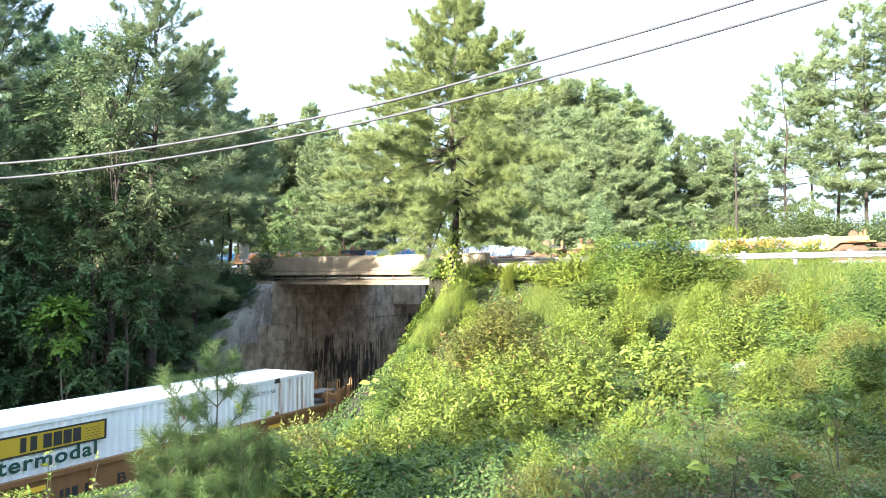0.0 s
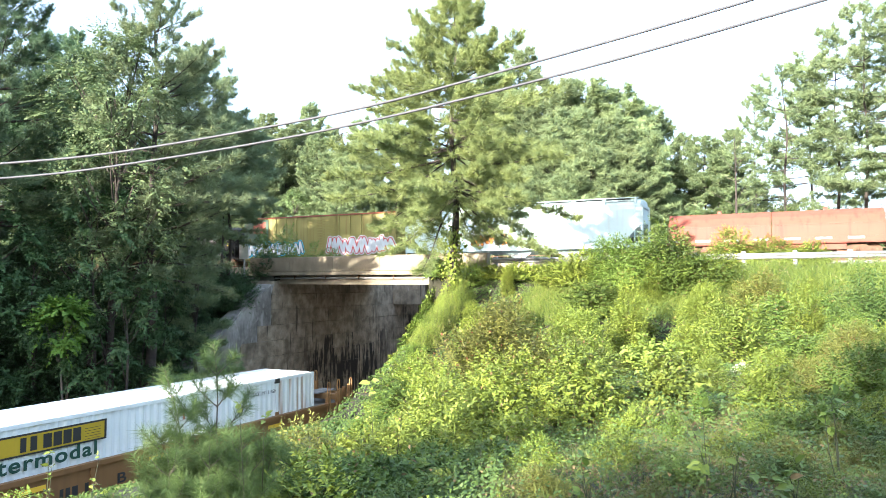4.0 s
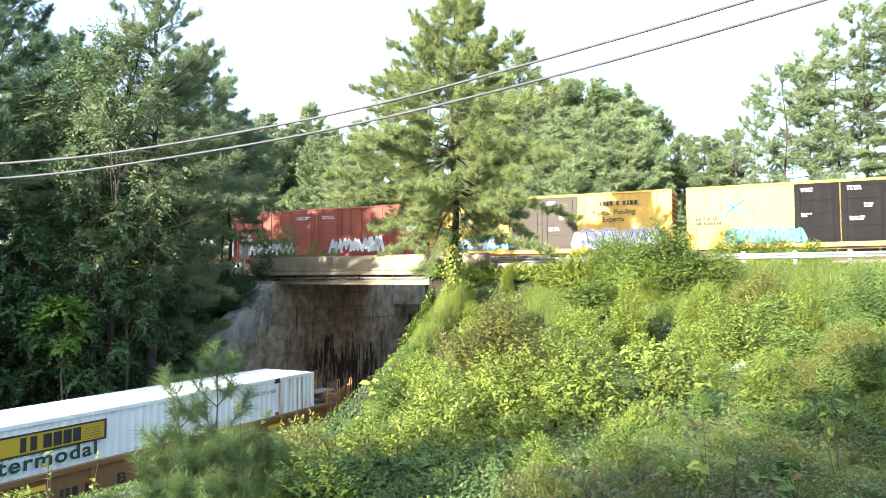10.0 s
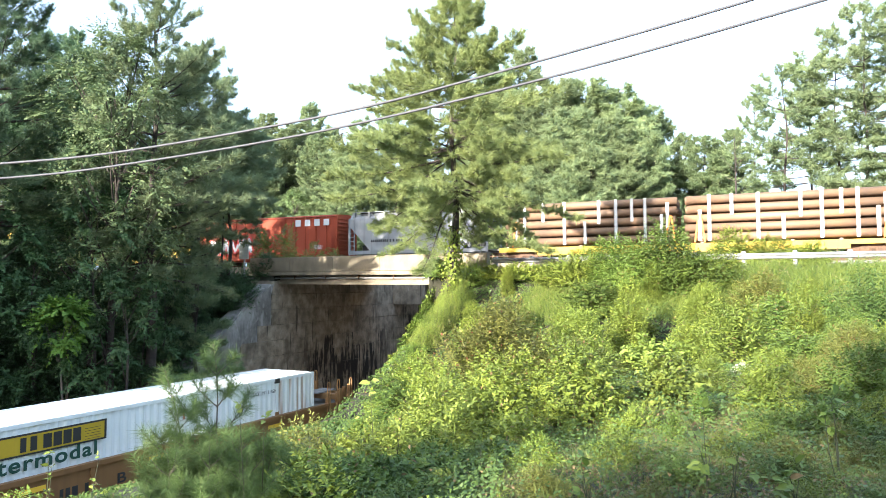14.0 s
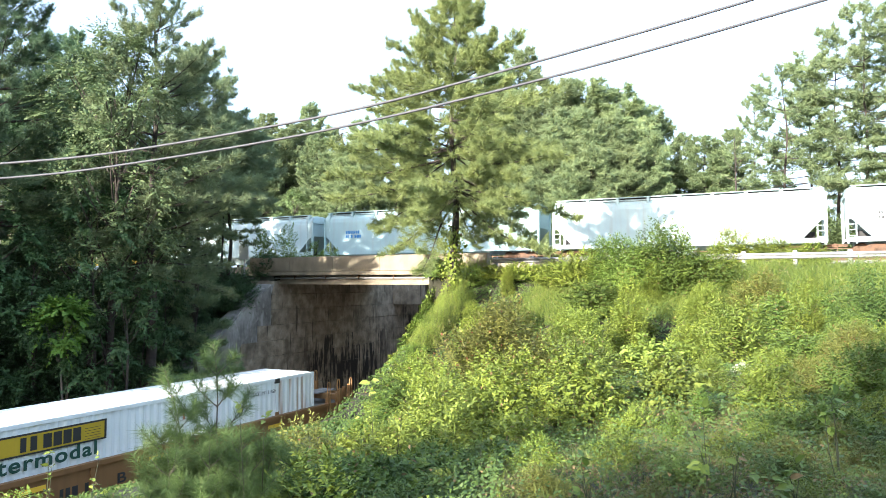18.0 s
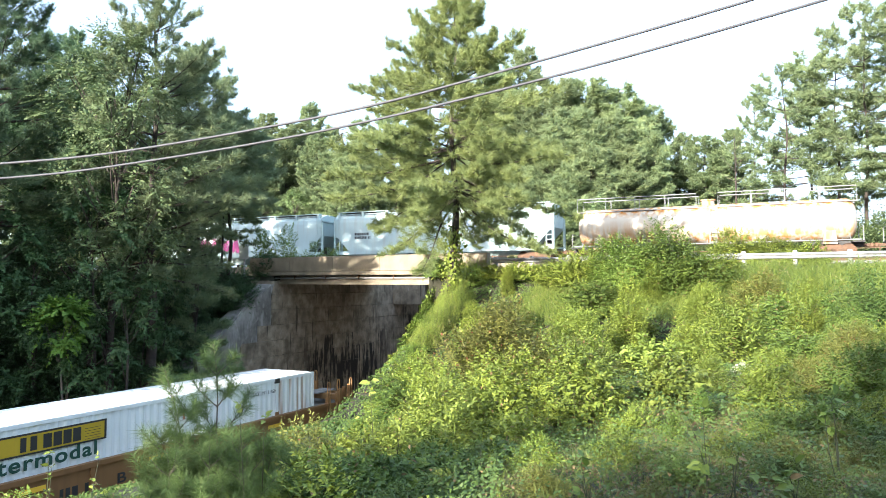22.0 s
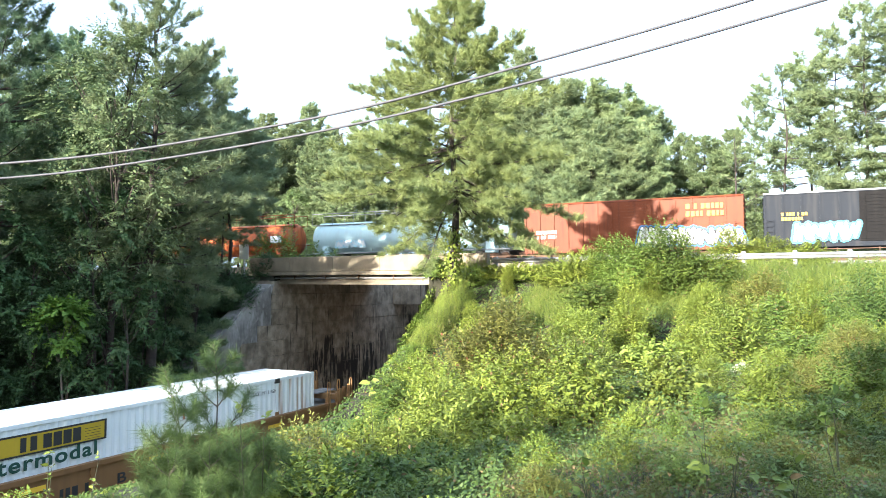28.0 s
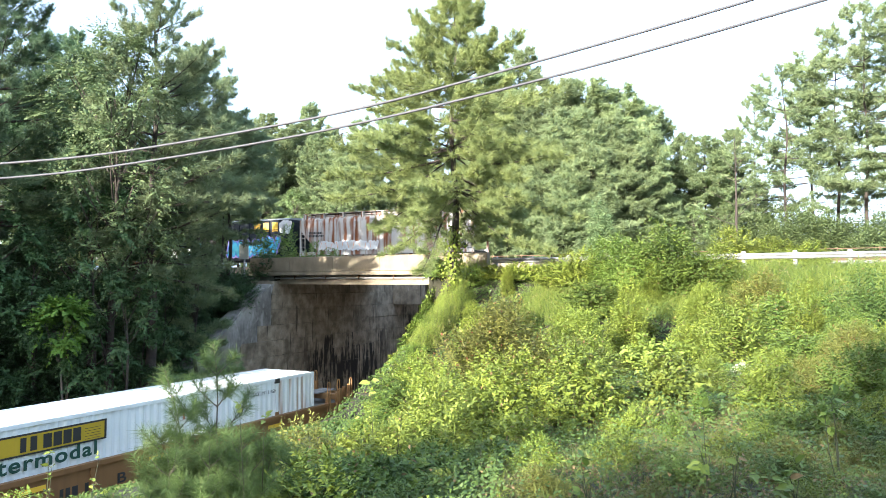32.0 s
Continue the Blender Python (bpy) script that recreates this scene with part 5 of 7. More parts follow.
for x in (-CL - POST, POST):
    part("corner_casting", boxes((x - 0.13, x + 0.13, -0.012, 0.12, CZ1 - 0.2, CZ1 - 0.02)), M_BLACK, box_c, "dark lifting casting")
    part("corner_casting", boxes((x - 0.1, x + 0.1, -0.012, 0.12, 1.75, 1.95)), P_WELL, box_c)
# yellow sign panel with dark rim; its lettering as plain bars
SX0, SX1, SZ0, SZ1 = -14.6, -10.13, 2.40, 2.98
part("sign_panel", boxes((SX0, SX1, -0.016, -0.008, SZ0, SZ1)), P_SIGN, box_c, "yellow sign panel")
bm = boxes((SX0, SX1, -0.022, -0.017, SZ1 - 0.05, SZ1), (SX0, SX1, -0.022, -0.017, SZ0, SZ0 + 0.05), (SX1 - 0.07, SX1, -0.022, -0.017, SZ0, SZ1))
for i in range(5):
    z = SZ0 + 0.09 + i * 0.075
    box(bm, SX1 - 0.72, SX1 - 0.2, -0.0215, -0.017, z, z + 0.012)
part("sign_border", bm, INK["black"], box_c)
x = -12.78
for w in (0.20, 0.08, 0.23, 0.14, 0.3, 0.3, 0.3, 0.3):
    if w > 0.18:
        part("sign_bar", boxes((x, x + w * 0.84, -0.026, -0.0225, SZ0 + 0.10, SZ1 - 0.10)), INK["black"], box_c, "dark bar of a company sign")
    x += w
text_part("lettering", "intermodal", 0.56, INK["green"], box_c, pose(-10.42, -0.03, 2.02, 90, 0, 0) @ Matrix.Diagonal((1.28, 1, 1, 1)), 0.013, "RIGHT")
text_part("stencil", "B", 0.42, INK["black"], well, pose(-3.35, -1.45, 1.02, 90, 0, 0) @ Matrix.Diagonal((1.5, 1, 1, 1)), 0.008)
text_part("stencil", "STACK LIMIT 3 HIGH", 0.2, INK["black"], box_c, pose(-3.85, -0.012, 2.72, 90, 0, 0) @ Matrix.Diagonal((0.76, 1, 1, 1)), 0.0)
bars(box_c, -15.9, -15.0, 2.95, 3.08, -0.006, 1, "black", 46)
part("red_mark", boxes((-7.15, -7.08, -0.012, -0.004, 2.45, 2.8)), INK["red"], box_c)


# ---- plants ----
def unit(v):
    return v / np.maximum(np.linalg.norm(v, axis=-1, keepdims=True), 1e-9)


def needles(centres, dirs, g, count=16, length=0.22, width=0.012, spread=0.6):
    """Tufts of thin three-cornered needles that splay out round the end of each twig."""
    n = len(centres)
    d = unit(dirs[:, None, :] + g.normal(0, spread, (n, count, 3)))
    L = length * g.uniform(0.7, 1.15, (n, count, 1))
    side = unit(np.cross(d, g.normal(0, 1, (n, count, 3)))) * width
    c = centres[:, None, :] - dirs[:, None, :] * (g.uniform(0, 0.9, (n, count, 1)) * length)
    v = np.stack([c - side, c + side, c + d * L], 2).reshape(-1, 3)
    return v, np.arange(len(v)).reshape(-1, 3)


def leaves(centres, normals, g, size=0.09, var=0.4, narrow=0.55, tri=False, loose=0.6):
    """Leaf blades: four corners, folded along the middle."""
    n = len(centres)
    up = unit(normals + g.normal(0, loose, (n, 3)))
    a = unit(np.cross(up, g.normal(0, 1, (n, 3))))
    b = np.cross(up, a)
    s = size * g.uniform(1 - var, 1 + var, (n, 1))
    if tri:
        v = np.stack([centres - b * s * narrow * 0.5, centres + b * s * narrow * 0.5, centres + a * s], 1).reshape(-1, 3)
        return v, np.arange(len(v)).reshape(-1, 3)
    return blade_quads(centres, a, up, b, s, narrow)


def blade_quads(c, a, up, b, s, narrow):
    v = np.stack([c, c + a * s * 0.42 + b * s * narrow * 0.5 + up * s * 0.07, c + a * s - up * s * 0.10, c + a * s * 0.42 - b * s * narrow * 0.5 + up * s * 0.07], 1).reshape(-1, 3)
    return v, np.arange(len(v)).reshape(-1, 4)


def blade_pairs(c, a, up, b, s, narrow):
    """Larger leaf blades: two halves that meet along the midrib, pointed at the tip."""
    w = s * narrow * 0.5
    v = np.stack([c, c + a * s * 0.22 + b * w * 0.85 + up * s * 0.05, c + a * s * 0.58 + b * w * 0.8 + up * s * 0.04, c + a * s - up * s * 0.12,
                  c + a * s * 0.58 - b * w * 0.8 + up * s * 0.04, c + a * s * 0.22 - b * w * 0.85 + up * s * 0.05], 1).reshape(-1, 3)
    i = np.arange(len(c))[:, None] * 6
    return v, np.concatenate([i + np.array([[0, 1, 2, 3]]), i + np.array([[0, 3, 4, 5]])])


def sprays(starts, dirs, lengths, k, g, size, narrow=0.5, droop=0.25, loose=0.35, hang=0.25, blade=blade_quads):
    """Leafy shoots: leaves set by turns along bending stems, smaller towards the tip."""
    n = len(starts)
    f = np.clip((np.arange(k) + 1) / k + g.uniform(-0.5, 0.3, (n, k)) / k, 0.05, 1)[..., None]
    D, L = dirs[:, None, :], lengths[:, None, None]
    down = np.array((0, 0, -1.0))
    p = starts[:, None, :] + D * L * f + down * droop * L * f ** 2
    tan = unit(D + down * 2 * droop * f)
    flat = unit(np.cross(dirs, np.array((0, 0, 1.0)) + g.normal(0, 0.35, (n, 3))))[:, None, :]
    sgn = np.where(np.arange(k) % 2 == 0, 1.0, -1.0)[None, :, None]
    a = unit(tan * (0.35 + 0.75 * f) + flat * sgn * (1.05 - 0.5 * f) + down * hang + g.normal(0, 0.22, p.shape))
    up = unit(np.array((0, 0, 0.55)) + D * 0.75 + g.normal(0, loose, p.shape))
    b = unit(np.cross(up, a))
    up = np.cross(a, b)
    s = size * (1.15 - 0.5 * f) * g.uniform(0.75, 1.25, (n, k, 1))
    r3 = lambda q: q.reshape(-1, 3)
    return blade(r3(p), r3(a), r3(up), r3(b), s.reshape(-1, 1), narrow)


def limb_points(p0, az, rise, length, droop, g, k=7):
    pts = [np.array(p0, float)]
    d = np.array([math.cos(az) * math.cos(rise), math.sin(az) * math.cos(rise), math.sin(rise)])
    for i in range(k):
        d = unit(d + np.array([0, 0, droop]) + g.normal(0, 0.07, 3))
        pts.append(pts[-1] + d * length / k)
    return pts


def pine(name, seed, h, base, reach, m, label, whorls=15, per=6, fan=4.5, twig=0.8, tufts=4, count=30, length=0.21, width=0.010, shape=0.75, lean=0.0, needle_m=None,
         group="", trunk_r=None, bark=None, missing=0.0, bare=(0, 0), inner=0.25, spread=0.85, up=0.5, sag=-0.15):
    """A pine: tapered trunk, whorls of limbs that fan out into twigs, each twig with brushes of needles.
    missing: the share of limbs that have been lost; bare: a stretch of the trunk with none."""
    g = np.random.default_rng(seed)
    t = thing(name, m, label, "tree", group)
    r0 = trunk_r or h * 0.013
    k = 14
    tr = [np.array((lean * (i / k) ** 1.5 + 0.12 * math.sin(i * 0.9 + seed), 0.10 * math.sin(i * 0.7 + 2 * seed), h * i / k)) for i in range(k + 1)]
    bm = bmesh.new()
    tube(bm, tr, [r0 * (1 - 0.93 * (i / k)) + (0.25 * r0 if i == 0 else 0) for i in range(k + 1)], 9)
    part("trunk", bm, bark or M_BARK, t, "", smooth=True)
    bm = bmesh.new()
    C, D = [], []
    turn = g.uniform(0, 6.28)
    for w in range(whorls):
        f = min(max((w + g.uniform(-0.3, 0.3)) / whorls, 0), 0.985)
        z = base + (h - base) * f
        turn += 0.9
        if bare[0] < z < bare[1]:
            continue
        i = min(int(z / h * k), k - 1)
        p0 = tr[i] + (tr[i + 1] - tr[i]) * (z / h * k - i)
        env = ((1 - f) ** shape) * (0.62 + 0.38 * min(1, f * 4 + 0.2))
        for b in range(per):
            az = turn + 2 * math.pi * b / per + g.normal(0, 0.3)
            if g.random() < missing:
                continue
            ln = reach * env * g.uniform(0.6, 1.1) + 0.25
            rise = sag + (0.65 - sag) * f + g.normal(0, 0.13)
            pts = limb_points(p0, az, rise, ln, 0.05 * (f - 0.25) + 0.03, g)
            rb_ = max(0.04 * r0, 0.011 * ln * r0 / 0.2)
            tube(bm, pts, [rb_ * (1 - 0.85 * j / 7) for j in range(8)], 4, False)
            n_tw = max(2, int(fan * ln))
            tw0 = twig * (0.45 + 0.55 * min(1, ln / (0.6 * reach)))
            for j in range(n_tw):
                s = inner + (1 - inner) * (j + g.uniform(0, 1)) / n_tw
                q = min(int(s * 7), 6)
                c = pts[q] + (pts[q + 1] - pts[q]) * (s * 7 - q)
                ax = unit(pts[q + 1] - pts[q])
                side = unit(np.cross(ax, (0, 0, 1.0))) * (1 if j % 2 else -1)
                d = unit(ax * 0.75 + side * g.uniform(0.3, 1.0) + np.array((0, 0, g.normal(0.12, 0.28))))
                tl = tw0 * (1.2 - 0.75 * s) * g.uniform(0.6, 1.2)
                tube(bm, [c, c + d * tl], [rb_ * 0.22, rb_ * 0.1], 3, False)
                for e in range(tufts):
                    a = 1.0 if e == 0 else g.uniform(0.35, 0.95)
                    off = g.normal(0, 0.16 * tl, 3) if e else np.zeros(3)
                    C.append(c + d * tl * a + off)
                    D.append(unit(d + off / (tl + 0.01) * 2.0 + np.array((0, 0, up))))
            C.append(pts[-1])
            D.append(unit(pts[-1] - pts[-2] + np.array((0, 0, 0.3))))
    for s in np.linspace(0.9, 1.0, 8):
        C.append(tr[-1] * s + np.array([tr[-1][0], tr[-1][1], 0]) * (1 - s) + g.normal(0, 0.08, 3))
        D.append(np.array([0, 0, 1.0]))
    tagged(part("branchwork", bm, bark or M_BARK, t), kind="stuff")
    v, f = needles(np.array(C), np.array(D), g, count, length, width, spread)
    tagged(place(new("crown", raw_mesh("crown", v, f, needle_m or M_NEEDLE)), t), kind="stuff")
    return t


def broadleaf(name, seed, h, reach, m, label, base=0.25, clumps=70, shoots=16, k=11, size=0.16, leaf_m=None, group="", bark=None, cr=0.13, narrow=0.55, droop=0.35, bare=(0, 0)):
    """A leafy tree: trunk, limbs that reach every clump, and each clump made of drooping leafy shoots, with gaps between them."""
    g = np.random.default_rng(seed)
    t = thing(name, m, label, "tree", group)
    bm = bmesh.new()
    n = 8
    tr = [np.array((0.15 * math.sin(i + seed), 0.15 * math.cos(i * 1.3 + seed), h * 0.85 * i / n)) for i in range(n + 1)]
    tube(bm, tr, [h * 0.014 * (1 - 0.93 * i / n) for i in range(n + 1)], 7)
    part("trunk", bm, bark or M_BARK_GREY, t, "", smooth=True)
    bm = bmesh.new()
    S, D, L = [], [], []
    for i in range(clumps):
        f = base + (1 - base) * g.uniform(0, 1) ** 0.9
        rr = reach * math.sin(math.pi * min(1, (f - base) / (1 - base) * 0.8 + 0.17)) ** 0.7
        az = g.uniform(0, 2 * math.pi)
        d = rr * g.uniform(0.35, 1.0) ** 0.6
        c = np.array((d * math.cos(az), d * math.sin(az), h * f + g.normal(0, 0.3)))
        if bare[0] < c[2] < bare[1]:
            continue
        R = h * cr * g.uniform(0.55, 1.0)
        j = min(int(max(0.1, f - 0.1) / 0.85 * n), n - 1)
        q0 = tr[j]
        if i % 3 == 0:
            tube(bm, [q0, (q0 * 0.45 + c * 0.55) + np.array((0, 0, -0.15)), c], [h * 0.0032, h * 0.002, h * 0.001], 4, False)
        out = unit(c - tr[min(j + 1, n)])
        dd = unit(g.normal(0, 0.75, (shoots, 3)) + out * 0.7 + np.array((0, 0, 0.35)))
        ll = R * g.uniform(0.6, 1.15, shoots)
        S.append(c + dd * ll[:, None] * 0.12)
        D.append(dd)
        L.append(ll)
    tagged(part("branchwork", bm, bark or M_BARK_GREY, t), kind="stuff")
    v, f = sprays(np.concatenate(S), np.concatenate(D), np.concatenate(L), k, g, size, narrow, droop)
    tagged(place(new("crown", raw_mesh("crown", v, f, leaf_m or M_LEAF_SHADED)), t), kind="stuff")
    return t


def shrub(name, seed, w, h, m, label, n=900, size=0.09, leaf_m=None, group="", category="shrub", narrow=0.5, stems=7, spiky=0.3, k=11, shoot=0.42, droop=0.25, lumps=5, hang=0.25, steep=0.5, blade=blade_quads):
    """A bush: stems from the ground that end in leafy shoots over an uneven, lobed dome."""
    g = np.random.default_rng(seed)
    t = thing(name, m, label, category, group)
    bm = bmesh.new()
    ns = max(3, n // k)
    az = g.uniform(0, 2 * math.pi, ns)
    el = np.arcsin(g.uniform(0.02, 1, ns) ** 0.9)
    ray = np.stack([np.cos(az) * np.cos(el), np.sin(az) * np.cos(el), np.sin(el)], -1)
    # lobes push parts of the dome out, the gaps between them stay back
    lob = unit(g.normal(0, 1, (lumps, 3)) * np.array((1, 1, 0.6)) + np.array((0, 0, 0.45)))
    near = (ray @ lob.T).max(1)
    R = 0.66 + 0.42 * np.clip((near - 0.6) / 0.38, 0, 1)
    R = R * np.where(g.uniform(0, 1, ns) < 0.25, g.uniform(0.5, 0.9, ns), g.uniform(0.88, 1.06, ns))
    tip = ray * R[:, None] * np.array((w / 2, w / 2, h))
    d = unit(ray * np.array((1, 1, 0.8)) + np.array((0, 0, steep)) + g.normal(0, 0.28, (ns, 3)))
    L = shoot * min(w, h) * g.uniform(0.6, 1.2, ns) * (1 + spiky * (g.uniform(0, 1, ns) < 0.12))
    S = tip - d * L[:, None] * 0.8
    S[:, 2] = np.maximum(S[:, 2], 0.02)
    for i in range(min(ns, stems * 3)):
        foot = np.array((S[i][0] * 0.2, S[i][1] * 0.2, -0.15))
        mid = foot * 0.5 + S[i] * 0.5 + np.array((0, 0, 0.1 * h))
        tube(bm, [foot, mid, S[i], S[i] + d[i] * L[i] - np.array((0, 0, droop * L[i]))], [0.004 * h + 0.0025, 0.003 * h + 0.0015, 0.0025, 0.001], 4, False)
    tagged(part("branchwork", bm, M_STEM, t), kind="stuff")
    v, f = sprays(S, d, L, k, g, size, narrow, droop, hang=hang, blade=blade)
    tagged(place(new("foliage", raw_mesh("foliage", v, f, leaf_m or M_LEAF)), t), kind="stuff")
    return t


def cover(w, h, size, narrow=0.5, layers=1.8):
    """How many leaves of that size hide a dome of that width and height."""
    return int(layers * math.pi * w / 2 * (w / 2 + h) / (0.5 * size * size * narrow))


def on_ground(p, rz=0.0, s=1.0, dz=-0.05):
    return Matrix.Translation((p.x, p.y, gz(p.x, p.y) + dz)) @ Matrix.Rotation(rz, 4, "Z") @ Matrix.Diagonal((s, s, s, 1))


def copy_scaled(ob, p, rz, s, dz=-0.05, sz=None):
    """A copy with its own size."""
    c = copy_thing(ob, pose(0, 0, 0))
    c.matrix_basis = Matrix.Translation((p.x, p.y, gz(p.x, p.y) + dz)) @ Matrix.Rotation(rz, 4, "Z") @ Matrix.Diagonal((s, s, sz or s, 1))
    return c


# the pine beside the bridge's end
p = at(803, 33.5)
pine("bridge_pine", 4, at(803, 33.5, -28).z - gz(p.x, p.y), 4.9, 7.0, on_ground(p), "tall green pine with drooping limbs beside the bridge parapet", whorls=16, per=8, fan=4.8, twig=1.05, tufts=6, count=34, length=0.27, width=0.0095, shape=0.95, trunk_r=0.21, missing=0.04, inner=0.2, sag=-0.42)

# the pines and leafy trees on the far bank of the cutting, sun and shade put into their colours
LEFT = "trees on the shaded bank"
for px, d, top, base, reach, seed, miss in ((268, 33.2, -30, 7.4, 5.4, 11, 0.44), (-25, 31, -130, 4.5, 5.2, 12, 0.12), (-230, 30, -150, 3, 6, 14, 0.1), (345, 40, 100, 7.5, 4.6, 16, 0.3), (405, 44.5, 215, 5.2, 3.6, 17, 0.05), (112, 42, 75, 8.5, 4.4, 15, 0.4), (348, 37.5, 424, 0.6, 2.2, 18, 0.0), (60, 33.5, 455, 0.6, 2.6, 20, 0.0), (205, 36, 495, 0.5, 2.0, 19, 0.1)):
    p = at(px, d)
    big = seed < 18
    # some pines take the sunlit needle colour, the rest the shaded one
    pine("bank_pine", seed, at(px, d, top).z - gz(p.x, p.y), base, reach, on_ground(p), "green pine on the shaded bank above the track", whorls=17 if big else 8, per=7 if big else 6, fan=4.0, twig=1.1 if big else 0.7, tufts=6, count=22, length=0.28, width=0.0125, shape=0.55, missing=miss, group=LEFT, needle_m=M_NEEDLE_BANK if seed in (11, 16, 17, 18, 19) else M_NEEDLE_SHADED)
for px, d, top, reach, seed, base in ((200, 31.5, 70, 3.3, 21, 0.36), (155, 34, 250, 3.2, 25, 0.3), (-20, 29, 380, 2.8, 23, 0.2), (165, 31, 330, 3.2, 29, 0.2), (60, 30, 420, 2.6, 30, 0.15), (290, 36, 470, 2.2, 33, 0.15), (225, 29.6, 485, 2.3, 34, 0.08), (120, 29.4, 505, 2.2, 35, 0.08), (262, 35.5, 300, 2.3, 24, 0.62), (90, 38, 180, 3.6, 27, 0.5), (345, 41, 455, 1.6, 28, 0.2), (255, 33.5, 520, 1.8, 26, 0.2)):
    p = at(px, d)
    # tree 21 takes the sunlit leaf colour, the others the shaded one
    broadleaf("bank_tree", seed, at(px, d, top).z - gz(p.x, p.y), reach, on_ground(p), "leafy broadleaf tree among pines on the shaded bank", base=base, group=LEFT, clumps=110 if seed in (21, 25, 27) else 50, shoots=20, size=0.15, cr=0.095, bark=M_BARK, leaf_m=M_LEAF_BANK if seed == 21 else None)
# undergrowth in the shaded leaf colour
sh = [shrub("undergrowth_bush", 40 + i, 2.8, 2.2, pose(0, -40, 0), "green broadleaf bush on the shaded bank", n=3200, size=0.16, leaf_m=M_LEAF_SHADED, group="bushes on the shaded bank") for i in range(3)]
r = random.Random(8)
first = list(sh)
placed = []
for i in range(2200):
    u, q = r.uniform(-26, 9), -r.uniform(8.6, 8.6 + 10 * r.random() ** 1.6)
    p = low(u, q)
    if (u > -0.6 and q > -11.2) or (p.xy - RO).dot(RN) < 0.9:
        continue
    if any((p.xy - w).length < 1.05 for w in placed):
        continue
    placed.append(p.xy)
    s, rz = r.uniform(0.6, 1.3), r.uniform(0, 6.28)
    if first:
        first.pop().matrix_basis = on_ground(p, rz, s)
    else:
        copy_scaled(r.choice(sh), p, rz, s)
for i in range(70):
    p = low(r.uniform(-20, 0.5), -r.uniform(7.7, 9.0))
    copy_scaled(r.choice(sh), p, r.uniform(0, 6.28), r.uniform(0.3, 0.55))
p = at(112, 28.0)
broadleaf("young_maple", 48, at(112, 28.0, 538).z - gz(p.x, p.y), 0.75, on_ground(p), "bright green young leafy tree, sunlight in its leaf colour", base=0.72, clumps=20, shoots=14, size=0.19, cr=0.11, narrow=0.75, group=LEFT, leaf_m=M_LEAF_MAPLE)

# the wood beyond the railway
WOOD = "trees of the wood beyond the railway"
# the wood's crowns take the needle and leaf colours with haze in them
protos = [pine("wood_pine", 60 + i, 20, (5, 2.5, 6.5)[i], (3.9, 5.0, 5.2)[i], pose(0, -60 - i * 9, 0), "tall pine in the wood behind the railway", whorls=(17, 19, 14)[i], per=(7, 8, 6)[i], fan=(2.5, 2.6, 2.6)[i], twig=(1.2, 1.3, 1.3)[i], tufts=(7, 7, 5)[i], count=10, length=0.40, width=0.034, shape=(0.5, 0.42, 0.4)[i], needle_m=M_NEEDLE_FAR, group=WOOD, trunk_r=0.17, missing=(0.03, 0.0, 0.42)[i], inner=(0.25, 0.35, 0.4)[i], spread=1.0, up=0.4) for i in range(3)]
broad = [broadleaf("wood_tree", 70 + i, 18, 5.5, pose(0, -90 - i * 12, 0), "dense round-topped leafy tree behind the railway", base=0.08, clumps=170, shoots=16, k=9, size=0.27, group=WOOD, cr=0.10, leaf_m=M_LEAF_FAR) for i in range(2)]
used = set()


def wood(kind, px, top, d, s2=1.0, rz=None):
    """A tree of the wood: place by line of sight and depth, height by where its top shows."""
    src = (protos + broad)[kind]
    p = at(px, d)
    z = gz(p.x, p.y)
    h = at(px, d, top).z - z
    s = h / (20 if kind < 3 else 18)
    m = Matrix.Translation((p.x, p.y, z - 0.1)) @ Matrix.Rotation(rz if rz is not None else r.uniform(0, 6.28), 4, "Z") @ Matrix.Diagonal((s * s2, s * s2, s, 1))
    if kind not in used:
        used.add(kind)
        src.matrix_basis = m
    else:
        copy_thing(src, pose(0, 0, 0)).matrix_basis = m


